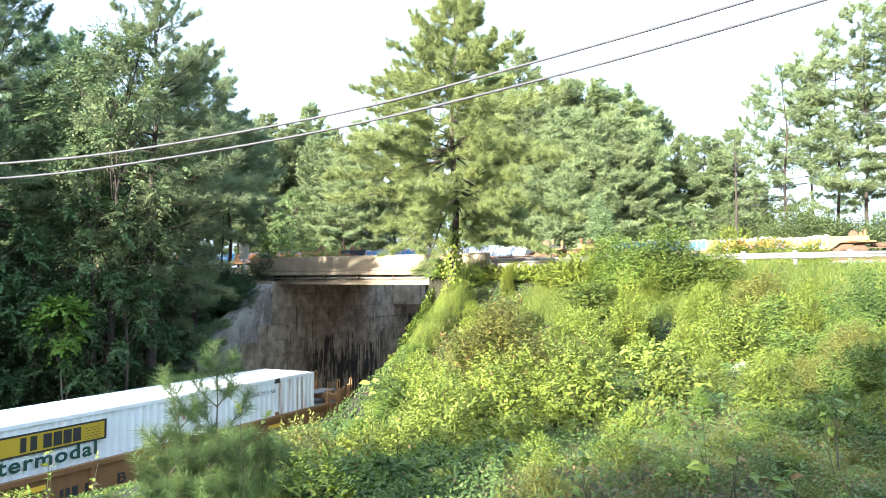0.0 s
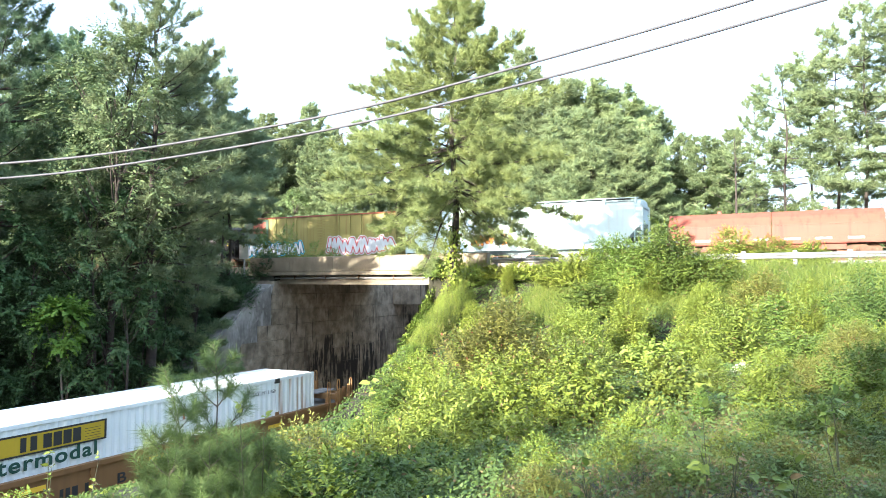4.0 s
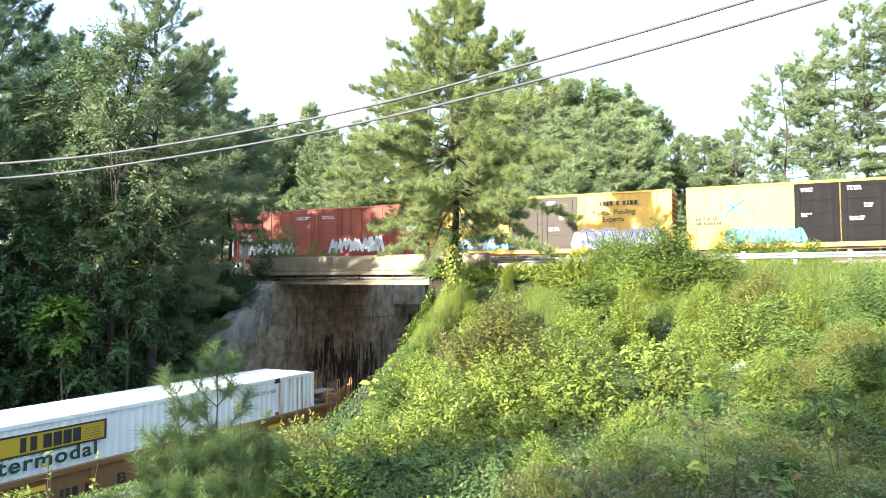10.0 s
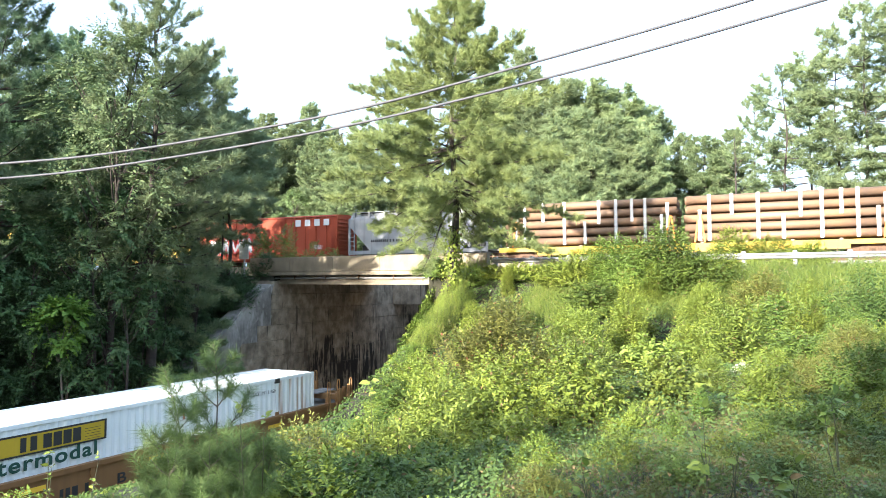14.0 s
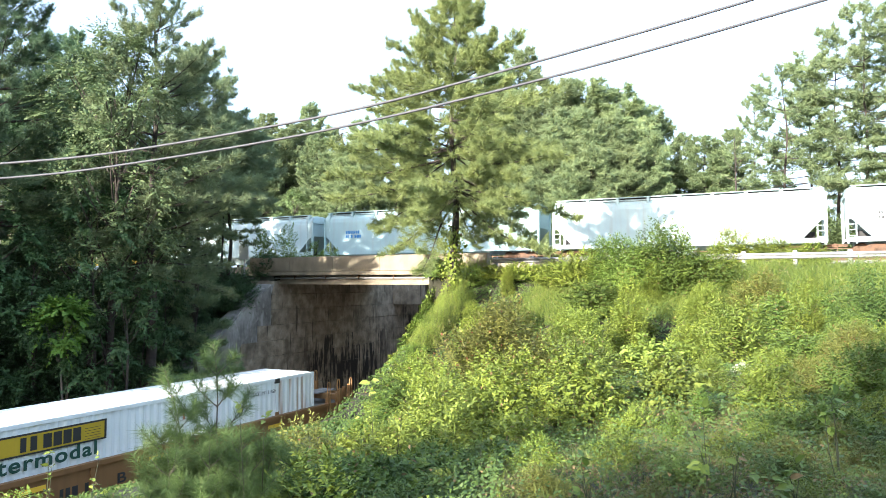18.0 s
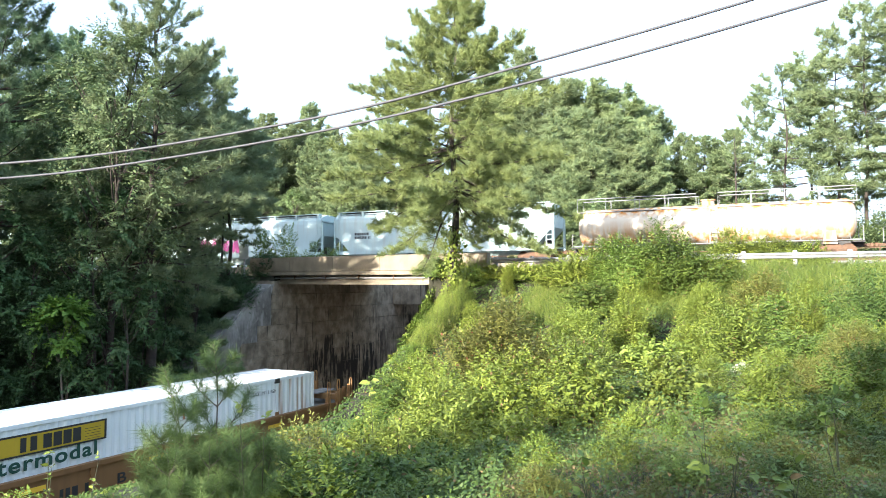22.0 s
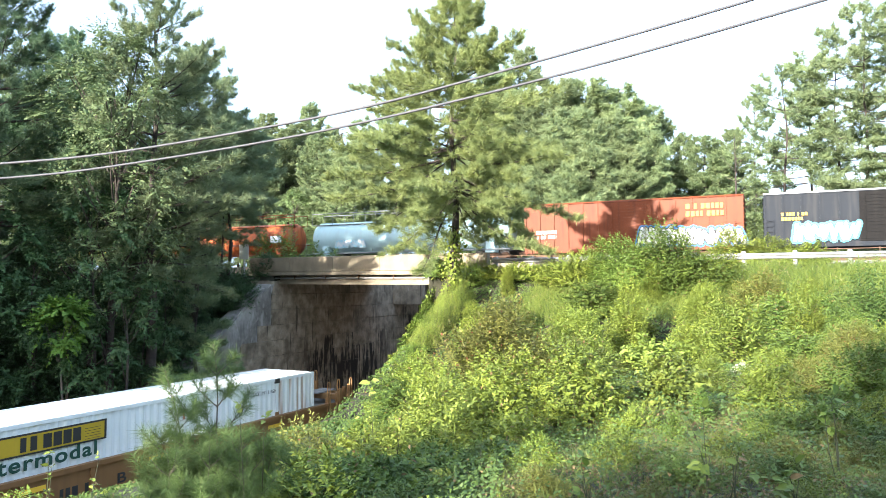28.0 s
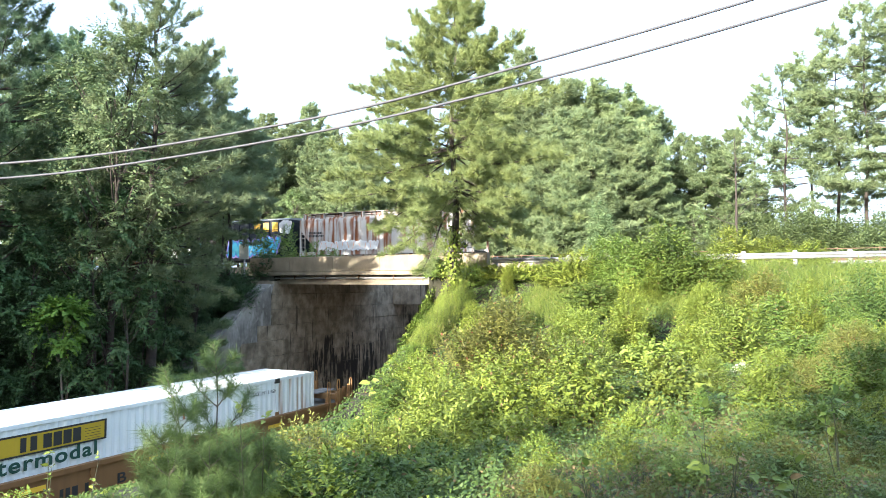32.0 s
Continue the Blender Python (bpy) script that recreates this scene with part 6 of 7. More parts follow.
# rows under 60 deep stand before the railway, mostly added to shade the train
for row in ((2, 392, 205, 44.2, 0.9), (4, 325, 205, 45.3, 0.8), (4, 250, 195, 47.3, 0.85), (4, 178, 190, 48.8, 0.9), (3, 120, 190, 47, 0.9), (4, 40, 330, 40), (4, 130, 335, 42), (1, 85, 180, 46), (1, 230, 200, 47), (0, 470, 200, 92), (0, 545, 185, 96), (1, 505, 230, 88), (2, 440, 215, 100), (0, 585, 225, 92), (1, 640, 215, 90), (1, 420, 260, 84), (1, 460, 240, 84), (1, 525, 222, 92, 1.2), (1, 565, 235, 84, 1.1), (1, 605, 262, 80, 1.2), (1, 640, 250, 82), (0, 690, 180, 95), (0, 740, 190, 100),
            (1, 870, 105, 86, 1.0), (0, 925, 88, 88), (1, 980, 148, 84, 1.2), (1, 1040, 150, 86, 1.3), (1, 1095, 168, 88, 1.35), (1, 1135, 192, 92, 1.2), (1, 930, 180, 82, 1.25), (1, 1010, 200, 78, 1.2), (1, 1075, 215, 80, 1.2), (1, 1150, 235, 80, 1.1), (1, 985, 235, 76, 1.2), (1, 1110, 265, 77, 1.2), (0, 1050, 250, 75, 1.3),
            (0, 1175, 215, 96), (0, 1215, 238, 92), (1, 1250, 245, 86, 1.3), (0, 1300, 228, 92), (0, 1275, 260, 86, 1.2), (1, 1345, 330, 100), (4, 1365, 390, 90),
            (2, 1395, 122, 78, 1.15), (2, 1440, 105, 88, 1.0), (2, 1488, 55, 80, 1.0), (2, 1540, 10, 74, 1.05), (2, 1620, 0, 72, 1.2), (2, 1340, 175, 90, 0.8),
            (1, 850, 260, 78), (4, 800, 260, 95), (0, 380, 190, 96), (0, 300, 170, 96), (1, 200, 190, 96), (0, 100, 150, 96), (0, 0, 120, 100), (4, 610, 330, 84), (4, 520, 340, 82), (3, 700, 320, 86), (3, 350, 330, 90), (4, 240, 330, 90), (3, 60, 330, 90), (1, 1700, 0, 70), (2, 1800, -50, 66), (2, 150, 190, 54, 1.2), (2, 60, 180, 50, 1.3), (2, -60, 170, 47, 1.3), (2, -140, 150, 44, 1.3), (2, 230, 210, 54, 1.2), (2, 300, 225, 53, 1.1), (2, 350, 240, 54, 1.0), (2, 20, 170, 56, 1.3),
            (3, 1290, 360, 78, 0.8), (4, 1230, 370, 80), (4, 1180, 350, 82), (1, 900, 300, 76, 1.2), (1, 1000, 310, 74, 1.3), (3, 460, 350, 86), (3, 570, 345, 88), (4, 660, 330, 88), (4, 760, 320, 88)):
    wood(*row)

# a few tall trees out of view, whose shade falls on the near right of the bank and on the far bank
for kind, x, y, s in ((3, -7.6, -2.6, 0.31), (3, -13.1, -24.0, 1.0), (4, -8.6, -25.5, 1.05), (1, -11.9, -20.0, 1.0), (1, -8.6, -18.8, 1.0), (1, -5.0, -22.5, 0.95), (1, -1.0, -19.5, 1.05), (1, 3.6, -22, 1.0), (1, 8, -26, 1.0),
                      (1, -15.8, -26, 1.0), (1, -9, -28, 1.1), (1, -2, -30, 1.1)):
    # copies keep the wood's label, though unseen and added for shade
    copy_thing((protos + broad)[kind], pose(0, 0, 0)).matrix_basis = on_ground(Vector((x, y)), x, s)
for i, (u, q) in enumerate(((-34, -12), (-38, -16), (-42, -11), (-45, -15), (-48, -19), (-50, -11.5), (-53, -15), (-56, -20), (-58, -12), (-61, -16), (-64, -22), (-40, -22), (-30, -18), (-66, -13), (-70, -18))):
    copy_thing((broad + protos[1:2])[i % 3], pose(0, 0, 0)).matrix_basis = on_ground(low(u, q), u, 0.9)

# the overgrown slope: bushes, vines, weeds
SLOPE = "bushes on the overgrown slope"
kinds = []
for i, (w, h, size, nar, m_, lab) in enumerate(((2.5, 2.2, 0.105, 0.55, M_LEAF, "green leafy bush on the overgrown slope"), (2.1, 2.5, 0.10, 0.45, M_LEAF_LIGHT, "light green leafy bush on the sunlit slope"),
                                                (2.3, 1.9, 0.075, 0.4, M_LEAF_OLIVE, "olive bush with small leaves on the slope"), (2.4, 1.5, 0.11, 0.7, M_LEAF_LIGHT, "low bright green vine-covered bush"),
                                                (2.6, 2.0, 0.10, 0.6, M_LEAF_MID, "dark green bramble on the slope"), (1.5, 2.4, 0.09, 0.35, M_LEAF, "upright green weed clump on the slope"))):
    kinds.append(shrub("slope_bush", 100 + i, w, h, pose(0, -140 - 5 * i, 0), lab, n=cover(w, h, size, nar, 1.9), size=size, leaf_m=m_, group=SLOPE, narrow=nar, spiky=0.5, steep=(0.5, 0.8, 0.7, 0.3, 0.4, 1.3)[i], shoot=(0.34, 0.34, 0.3, 0.38, 0.34, 0.4)[i], lumps=6, droop=(0.3, 0.2, 0.15, 0.35, 0.35, 0.1)[i]))
for i, (w, h, size, nar, m_, lab) in enumerate(((1.5, 1.0, 0.070, 0.42, M_LEAF_DEEP, "dark green leafy weeds on the bank above the cutting"), (1.2, 0.9, 0.045, 0.45, M_LEAF_OLIVE, "small-leaved olive weeds on the bank above the cutting"), (1.4, 0.8, 0.062, 0.55, M_LEAF, "light green creeping weeds on the bank above the cutting"), (0.8, 1.1, 0.075, 0.4, M_LEAF_MID, "dark upright leafy weeds on the bank above the cutting"))):
    kinds.append(shrub("weed_clump", 120 + i, w, h, pose(0, -180 - 5 * i, 0), lab, n=cover(w, h, size, nar, 1.8), size=size, leaf_m=m_, group="weeds on the bank above the cutting", narrow=nar, spiky=0.4, shoot=0.38, blade=blade_pairs))
BUSH_H = (2.2, 2.5, 1.9, 1.5, 2.0, 2.4, 1.0, 0.9, 0.8, 1.1)
fresh = list(range(len(kinds)))
spots = []
r = random.Random(21)


# places kept for single plants that stand out
OPEN = ((at(1205, 20.6), 1.5), (at(1030, 19.2), 1.8), (at(1330, 17.0), 1.0), (at(1205, 17.5), 1.6), (at(1030, 16.5), 1.4))


def clear(v, h):
    """Whether a plant of that height keeps the view of the lower train and of the wall free."""
    px, py = seen((v.x, v.y, gz(v.x, v.y) + h))
    if px < 300:
        return py > 868
    if px < 560:
        return py > 868 - (px - 300) * 0.43
    if px < 610:
        return py > 750
    if px < 683:
        return py > 758 - (px - 597) * 1.14
    if px < 795:
        return py > 660 - (px - 683) * 1.45
    return py > 452 - (px - 795) * 0.01


for _ in range(16000):
    x, y = r.uniform(-16, 34), r.uniform(4.5, 44)
    if abs(x) > y * 0.66 + 2:
        continue
    v = Vector((x, y))
    q, e = (v - LO).dot(LR), (v - RO).dot(RN)
    if q < 1.2 or e < 0.9 or any((v - w.xy).length < k for w, k in OPEN):
        continue
    if e < 4.2 and seen((x, y, 7.0))[0] > 1275:
        continue
    gap = 0.36 + 0.035 * y if y < 10.5 else 0.45 + 0.06 * y if y < 17 else 1.75 + 0.012 * y
    if any((v - w).length < gap for w in spots):
        continue
    spots.append(v)
for v in spots:
    near = v.y < 10.5
    k = r.choices(range(6, 10), (3, 2, 4, 2))[0] if near else r.choices(range(6), (4, 4, 2, 3, 4, 2))[0]
    s = r.choice((r.uniform(0.3, 0.5), r.uniform(0.4, 0.7), r.uniform(0.7, 1.1))) if near else r.choice((r.uniform(0.3, 0.45), r.uniform(0.35, 0.6), r.uniform(0.55, 0.8))) if v.y < 17 else r.choice((r.uniform(0.5, 0.8), r.uniform(0.8, 1.15), r.uniform(1.1, 1.6)))
    if near and v.x > 0.04 * v.y:
        s = min(s, (0.16 + 0.035 * v.y) / BUSH_H[k])
    if k in (1, 3):
        s = min(s, 1.0)
    while s > 0.15 and not clear(v, BUSH_H[k] * s * 1.15):
        s *= 0.85
    if s <= 0.15:
        continue
    if k in fresh:
        fresh.remove(k)
        kinds[k].matrix_basis = on_ground(v, r.uniform(0, 6.28), s)
    else:
        copy_scaled(kinds[k], v, r.uniform(0, 6.28), s)


def scatter(n, x0, x1, y0, y1, test, g):
    x, y = g.uniform(x0, x1, n), g.uniform(y0, y1, n)
    q = (x - LO.x) * LR.x + (y - LO.y) * LR.y
    e = (x - RO.x) * RN.x + (y - RO.y) * RN.y
    ok = test(x, y, q, e)
    x, y = x[ok], y[ok]
    return np.stack([x, y, height(x, y)], -1)


g = np.random.default_rng(77)
pts = np.concatenate([scatter(560000, -18, 36, 4, 44, lambda x, y, q, e: (q > 1.3) & (e > 0.7) & (np.abs(x) < y * 0.66 + 2), g), scatter(150000, -8, 9, 3.2, 13, lambda x, y, q, e: (q > 1.3) & (e > 0.7) & (np.abs(x) < y * 0.66 + 1), g)])
pts = pts[(pts[:, 1] > 13 + g.uniform(-2, 2, len(pts))) | (pts[:, 0] < 0.08 * pts[:, 1]) | (g.uniform(0, 1, len(pts)) < 0.22)]
pts = pts[g.uniform(0, 1, len(pts)) < np.where(pts[:, 1] < 13, 1.0, 0.6)]
low_q = (pts[:, 0] - LO.x) * LR.x + (pts[:, 1] - LO.y) * LR.y < 9
pts[:, 2] += g.uniform(0.02, 0.30, len(pts)) * np.where(low_q, 0.4, 1)
fall = np.stack([height(pts[:, 0] - 0.3, pts[:, 1]) - height(pts[:, 0] + 0.3, pts[:, 1]), height(pts[:, 0], pts[:, 1] - 0.3) - height(pts[:, 0], pts[:, 1] + 0.3), np.full(len(pts), 0.6)], -1)
v, f = leaves(pts, unit(fall) + np.array((-0.15, -0.3, 0)), g, np.clip(0.0040 * pts[:, 1:2], 0.032, 0.095), narrow=0.75, tri=True, loose=0.45)
# darker leaf colour here puts shadow into the gaps between bushes
tagged(new("vine_cover", raw_mesh("vine_cover", v, f, M_LEAF_DEEP)), "carpet of green vines and weeds on the slope", "vines", kind="stuff")
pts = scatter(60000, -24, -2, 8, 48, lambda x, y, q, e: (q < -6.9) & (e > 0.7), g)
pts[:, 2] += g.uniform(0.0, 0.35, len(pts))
# ground cover too has the bank's shade in its leaf colour
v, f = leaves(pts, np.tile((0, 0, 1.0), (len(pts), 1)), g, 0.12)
tagged(new("ivy_cover", raw_mesh("ivy_cover", v, f, M_LEAF_SHADED)), "green ground cover on the shaded bank", "ivy", kind="stuff")


def blades(pts, g, length=0.5, width=0.008, bend=0.5):
    n = len(pts)
    d = unit(np.stack([g.normal(0, bend, n), g.normal(0, bend, n), np.ones(n)], -1))
    L = length * g.uniform(0.4, 1.2, (n, 1))
    side = unit(np.cross(d, g.normal(0, 1, (n, 3)))) * width
    tip = pts + d * L + np.stack([d[:, 0], d[:, 1], -0.35 * np.ones(n)], -1) * L * 0.45
    mid = pts + d * L * 0.55
    v = np.stack([pts - side, pts + side, mid + side * 0.8, mid - side * 0.8, tip], 1).reshape(-1, 3)
    i = np.arange(n)[:, None] * 5
    f = np.concatenate([i + np.array([[0, 1, 2]]), i + np.array([[0, 2, 3]]), i + np.array([[3, 2, 4]])])
    return v, f


aa, ee = g.uniform(9, 46, 52000), g.uniform(0.25, 4.6, 52000)
xx, yy = RO.x + RD.x * aa + RN.x * ee, RO.y + RD.y * aa + RN.y * ee
v, f = blades(np.stack([xx, yy, height(xx, yy)], -1), g, 0.85, 0.007)
tagged(new("verge_grass", raw_mesh("verge_grass", v, f, M_GRASS)), "tall sunlit grass along the road's edge", "grass", kind="stuff")
pts = scatter(130000, -2, 16, 3.5, 17, lambda x, y, q, e: (q > 6) & (np.abs(x) < y * 0.66 + 1) & (x > y * 0.05 + g.normal(0, 0.4, len(x))), g)
v, f = blades(pts, g, 0.22, 0.0034, 0.8)
lit = scatter(90000, -2, 14, 3.5, 16, lambda x, y, q, e: (q > 6) & (np.abs(x) < y * 0.66 + 1) & (x > y * 0.05), g)
lit[:, 2] += g.uniform(0, 0.05, len(lit))
v2, f2 = leaves(lit, np.tile((0, 0, 1.0), (len(lit), 1)), g, 0.045, narrow=0.6, loose=0.6)
tagged(new("leaf_litter", raw_mesh("leaf_litter", v2, f2, M_DRY)), "brown dead leaves on the bank above the cutting", "leaf litter", kind="stuff")
tagged(new("meadow_grass", raw_mesh("meadow_grass", v, f, M_GRASS_DULL)), "long rough grass among weeds on the bank above the cutting", "grass", kind="stuff")


# single plants that stand out
def named_shrub(px, d, top, w, seed, label, layers=1.9, size=0.1, leaf_m=None, name="roadside_bush", narrow=0.5, category="shrub", n=0, **more):
    p = at(px, d)
    h = at(px, d, top).z - gz(p.x, p.y)
    size = max(size, 0.0036 * d)
    return shrub(name, seed, w, h * 1.1, on_ground(p, seed), label, n=n or min(15000, cover(w, h, size, narrow, layers)), size=size, leaf_m=leaf_m or M_LEAF, narrow=narrow, category=category, **more)


named_shrub(1195, 29.0, 398, 4.4, 201, "feathery green roadside bush before the guard rail", 1.9, 0.145, M_LEAF_MID)
named_shrub(1110, 30.5, 414, 4.4, 202, "spreading green bush with arching fronds by the guard rail", 1.9, 0.15, M_LEAF_MID, narrow=0.35)
named_shrub(1250, 29.0, 420, 2.6, 203, "light green bush beside the guard rail", 1.9, 0.1, M_LEAF)
named_shrub(930, 33.6, 466, 3.0, 271, "green bramble at the slope's top", 1.9, 0.11, M_LEAF)
named_shrub(978, 33.0, 463, 2.6, 272, "green bramble at the slope's top", 1.9, 0.11, M_LEAF_MID)
named_shrub(886, 34.4, 468, 2.4, 273, "green bramble at the slope's top", 1.9, 0.11, M_LEAF)
named_shrub(1020, 32.0, 440, 3.4, 204, "low green bush at the slope's top", 1.9, 0.1, M_LEAF)
named_shrub(1062, 61.0, 360, 3.6, 205, "small leafy tree beside the railway", 1.9, 0.2, M_LEAF_BANK, category="tree")
named_shrub(1300, 42.5, 398, 3.0, 206, "bright weeds beyond the road", 1.9, 0.14, M_LEAF)
named_shrub(1360, 41.5, 418, 3.4, 207, "bright weeds beyond the road", 1.9, 0.14, M_LEAF)
named_shrub(1430, 40.0, 428, 3.2, 208, "bright weeds beyond the road", 1.9, 0.13, M_LEAF)
named_shrub(506, 53.5, 405, 2.6, 209, "dark green bush behind the bridge parapet", 1.9, 0.2, M_LEAF_MID, n=2600)
named_shrub(468, 52.0, 412, 2.2, 210, "dark green bush behind the bridge parapet", 1.9, 0.2, M_LEAF_MID, n=2200)
named_shrub(548, 54.0, 426, 2.6, 279, "dark green bush behind the bridge parapet", 1.9, 0.18, M_LEAF_MID, n=2000)
named_shrub(600, 54.0, 431, 3.6, 211, "low green bush behind the bridge parapet", 1.9, 0.15, M_LEAF_MID, n=2200)
named_shrub(474, 44.5, 445, 2.4, 212, "leafy bush hanging over the wing wall", 1.9, 0.14, M_LEAF_SHADED)
named_shrub(418, 42.0, 472, 3.4, 213, "leafy bush hanging over the wing wall", 1.9, 0.15, M_LEAF_SHADED)
named_shrub(1470, 70.0, 354, 12.0, 234, "dense thicket at the wood's edge", 1.6, 0.36, M_THICKET)
named_shrub(1380, 76.0, 374, 12.0, 235, "dense thicket at the wood's edge", 1.6, 0.36, M_THICKET)
named_shrub(1560, 66.0, 354, 10.0, 236, "dense thicket at the wood's edge", 1.6, 0.36, M_THICKET)
named_shrub(1440, 62.0, 369, 8.0, 230, "dark dense thicket at the wood's edge", 1.9, 0.26, M_THICKET)
named_shrub(1540, 58.0, 376, 7.0, 231, "dark dense thicket at the wood's edge", 1.9, 0.26, M_THICKET)
named_shrub(1370, 66.0, 399, 7.0, 232, "dense thicket at the wood's edge", 1.9, 0.26, M_THICKET)
named_shrub(1290, 66.0, 409, 8.0, 233, "dense thicket at the wood's edge", 1.9, 0.26, M_THICKET)
named_shrub(1215, 20.0, 578, 2.6, 214, "bright green rounded bush on the slope", 2.2, 0.08, M_LEAF)
named_shrub(1040, 18.8, 590, 3.2, 215, "olive bush with fine leaves on the slope", 1.9, 0.06, M_LEAF_OLIVE)
named_shrub(1548, 22.0, 478, 3.2, 274, "dark green bush on the bank below the road", 2.0, 0.09, M_LEAF_DEEP)
named_shrub(1505, 18.5, 530, 2.4, 275, "dark green bush on the bank below the road", 2.0, 0.08, M_LEAF_MID)
named_shrub(1405, 25.0, 494, 2.4, 276, "leafy weeds on the bank below the road", 1.9, 0.09, M_LEAF)
named_shrub(1345, 26.0, 480, 2.2, 277, "olive and reddish weeds on the bank below the road", 1.9, 0.09, M_LEAF_OLIVE)
named_shrub(1455, 23.5, 508, 2.2, 278, "leafy weeds on the bank below the road", 1.9, 0.09, M_LEAF_MID)
named_shrub(1340, 17.0, 640, 1.3, 216, "pale flowering weeds on the slope", 1.9, 0.07, M_PALE, narrow=0.8)
named_shrub(1300, 17.0, 655, 1.0, 257, "pale flowering weeds on the slope", 1.9, 0.07, M_PALE, narrow=0.8)
named_shrub(797, 36.6, 474, 1.5, 258, "green vines over the bridge abutment", 1.9, 0.1, M_LEAF)
vine = thing("trunk_vine", pose(0, 0, 0), "leafy green vine climbing the pine's trunk", "vine")
p = at(803, 33.5)
k = 1700
ang, zz = g.uniform(0, 6.283, k), gz(p.x, p.y) + g.uniform(0, 1, k) ** 1.3 * (9.5 - gz(p.x, p.y))
rr = 0.2 + g.uniform(0, 1, k) ** 2 * (0.32 + 0.25 * np.sin(zz * 3.1) ** 2)
d3 = np.stack([np.cos(ang), np.sin(ang), 0.3 * np.ones(k)], -1)
v, f = leaves(np.stack([p.x + np.cos(ang) * rr, p.y + np.sin(ang) * rr, zz], -1), d3, g, 0.13, narrow=0.8)
tagged(place(new("foliage", raw_mesh("foliage", v, f, M_LEAF)), vine), kind="stuff")
k = 7000
uu = g.uniform(3.0, 9.6, k)
zt = np.interp(uu, (2.3, 4.0, 7.6, 8.6, 10.6), (2.2, 3.1, 5.6, 6.9, 6.9))
qq = 1.85 - g.uniform(0, 1, k) * np.interp(uu, (3, 6.5, 8), (0.35, 0.45, 0.55))
zz = zt + g.uniform(-0.3, 1.1, k) * np.interp(uu, (3, 6, 8), (0.5, 0.9, 1.2)) - 0.5 * (1.85 - qq)
wv = thing("wall_vine", pose(0, 0, 0), "green vine hanging over the sloping wing wall", "vine")
v, f = leaves(np.stack([LO.x + LD.x * uu + LR.x * qq, LO.y + LD.y * uu + LR.y * qq, zz], -1), np.tile((-LR.x - LD.x * 0.4, -LR.y - LD.y * 0.4, 0.4), (k, 1)), g, 0.13, narrow=0.7, loose=0.5)
tagged(place(new("foliage", raw_mesh("foliage", v, f, M_LEAF_MID)), wv), kind="stuff")
for u, q, w_, h_, seed in ((8.2, 1.75, 1.5, 1.3, 281), (7.6, 1.7, 1.6, 1.2, 282), (8.4, 2.2, 1.8, 1.4, 283), (6.8, 1.65, 1.4, 1.1, 284), (5.9, 1.65, 1.3, 1.0, 285), (5.0, 1.65, 1.2, 0.9, 286), (4.1, 1.65, 1.1, 0.8, 287), (3.2, 1.65, 1.0, 0.7, 288)):
    shrub("hanging_vine_bush", seed, w_, h_, on_ground(low(u, q).xy, seed), "green vines and brambles spilling over the wing wall", n=min(6000, cover(w_, h_, 0.11, 0.6, 1.8)), size=0.11, leaf_m=M_LEAF if seed % 2 else M_LEAF_MID, narrow=0.6, category="vine", droop=0.5)
named_shrub(60, 8.0, 862, 1.2, 222, "green creeper by the track", 1.9, 0.07, M_LEAF_LIGHT)
named_shrub(260, 9.0, 850, 1.0, 223, "green creeper by the track", 1.9, 0.07, M_LEAF_LIGHT)
named_shrub(560, 9.5, 745, 1.6, 224, "green bramble with a few red leaves", 1.9, 0.06, M_LEAF_OLIVE)
for px, d_, top, w_, seed, m_ in ((720, 8.0, 770, 1.5, 225, M_LEAF_DEEP), (800, 7.6, 790, 1.0, 226, M_LEAF_DEEP), (858, 8.6, 738, 1.3, 227, M_LEAF_MID), (640, 9.0, 742, 1.2, 228, M_LEAF), (935, 9.6, 728, 1.4, 229, M_LEAF), (780, 10.5, 690, 1.7, 251, M_LEAF_LIGHT), (1090, 9.0, 772, 1.3, 252, M_LEAF_LIGHT), (1010, 8.2, 815, 1.1, 253, M_LEAF_OLIVE), (1480, 9.5, 720, 1.6, 254, M_LEAF_MID), (1540, 12.5, 610, 2.0, 255, M_LEAF_MID), (560, 7.2, 815, 1.2, 256, M_LEAF_DEEP), (655, 7.4, 792, 1.3, 291, M_LEAF_MID), (760, 6.6, 838, 1.0, 292, M_LEAF_DEEP), (620, 6.4, 850, 1.0, 293, M_LEAF_DEEP)):
    named_shrub(px, d_, top, w_, seed, "dense leafy green bramble on the bank above the cutting", 1.9, 0.075, m_, "bramble", blade=blade_pairs)



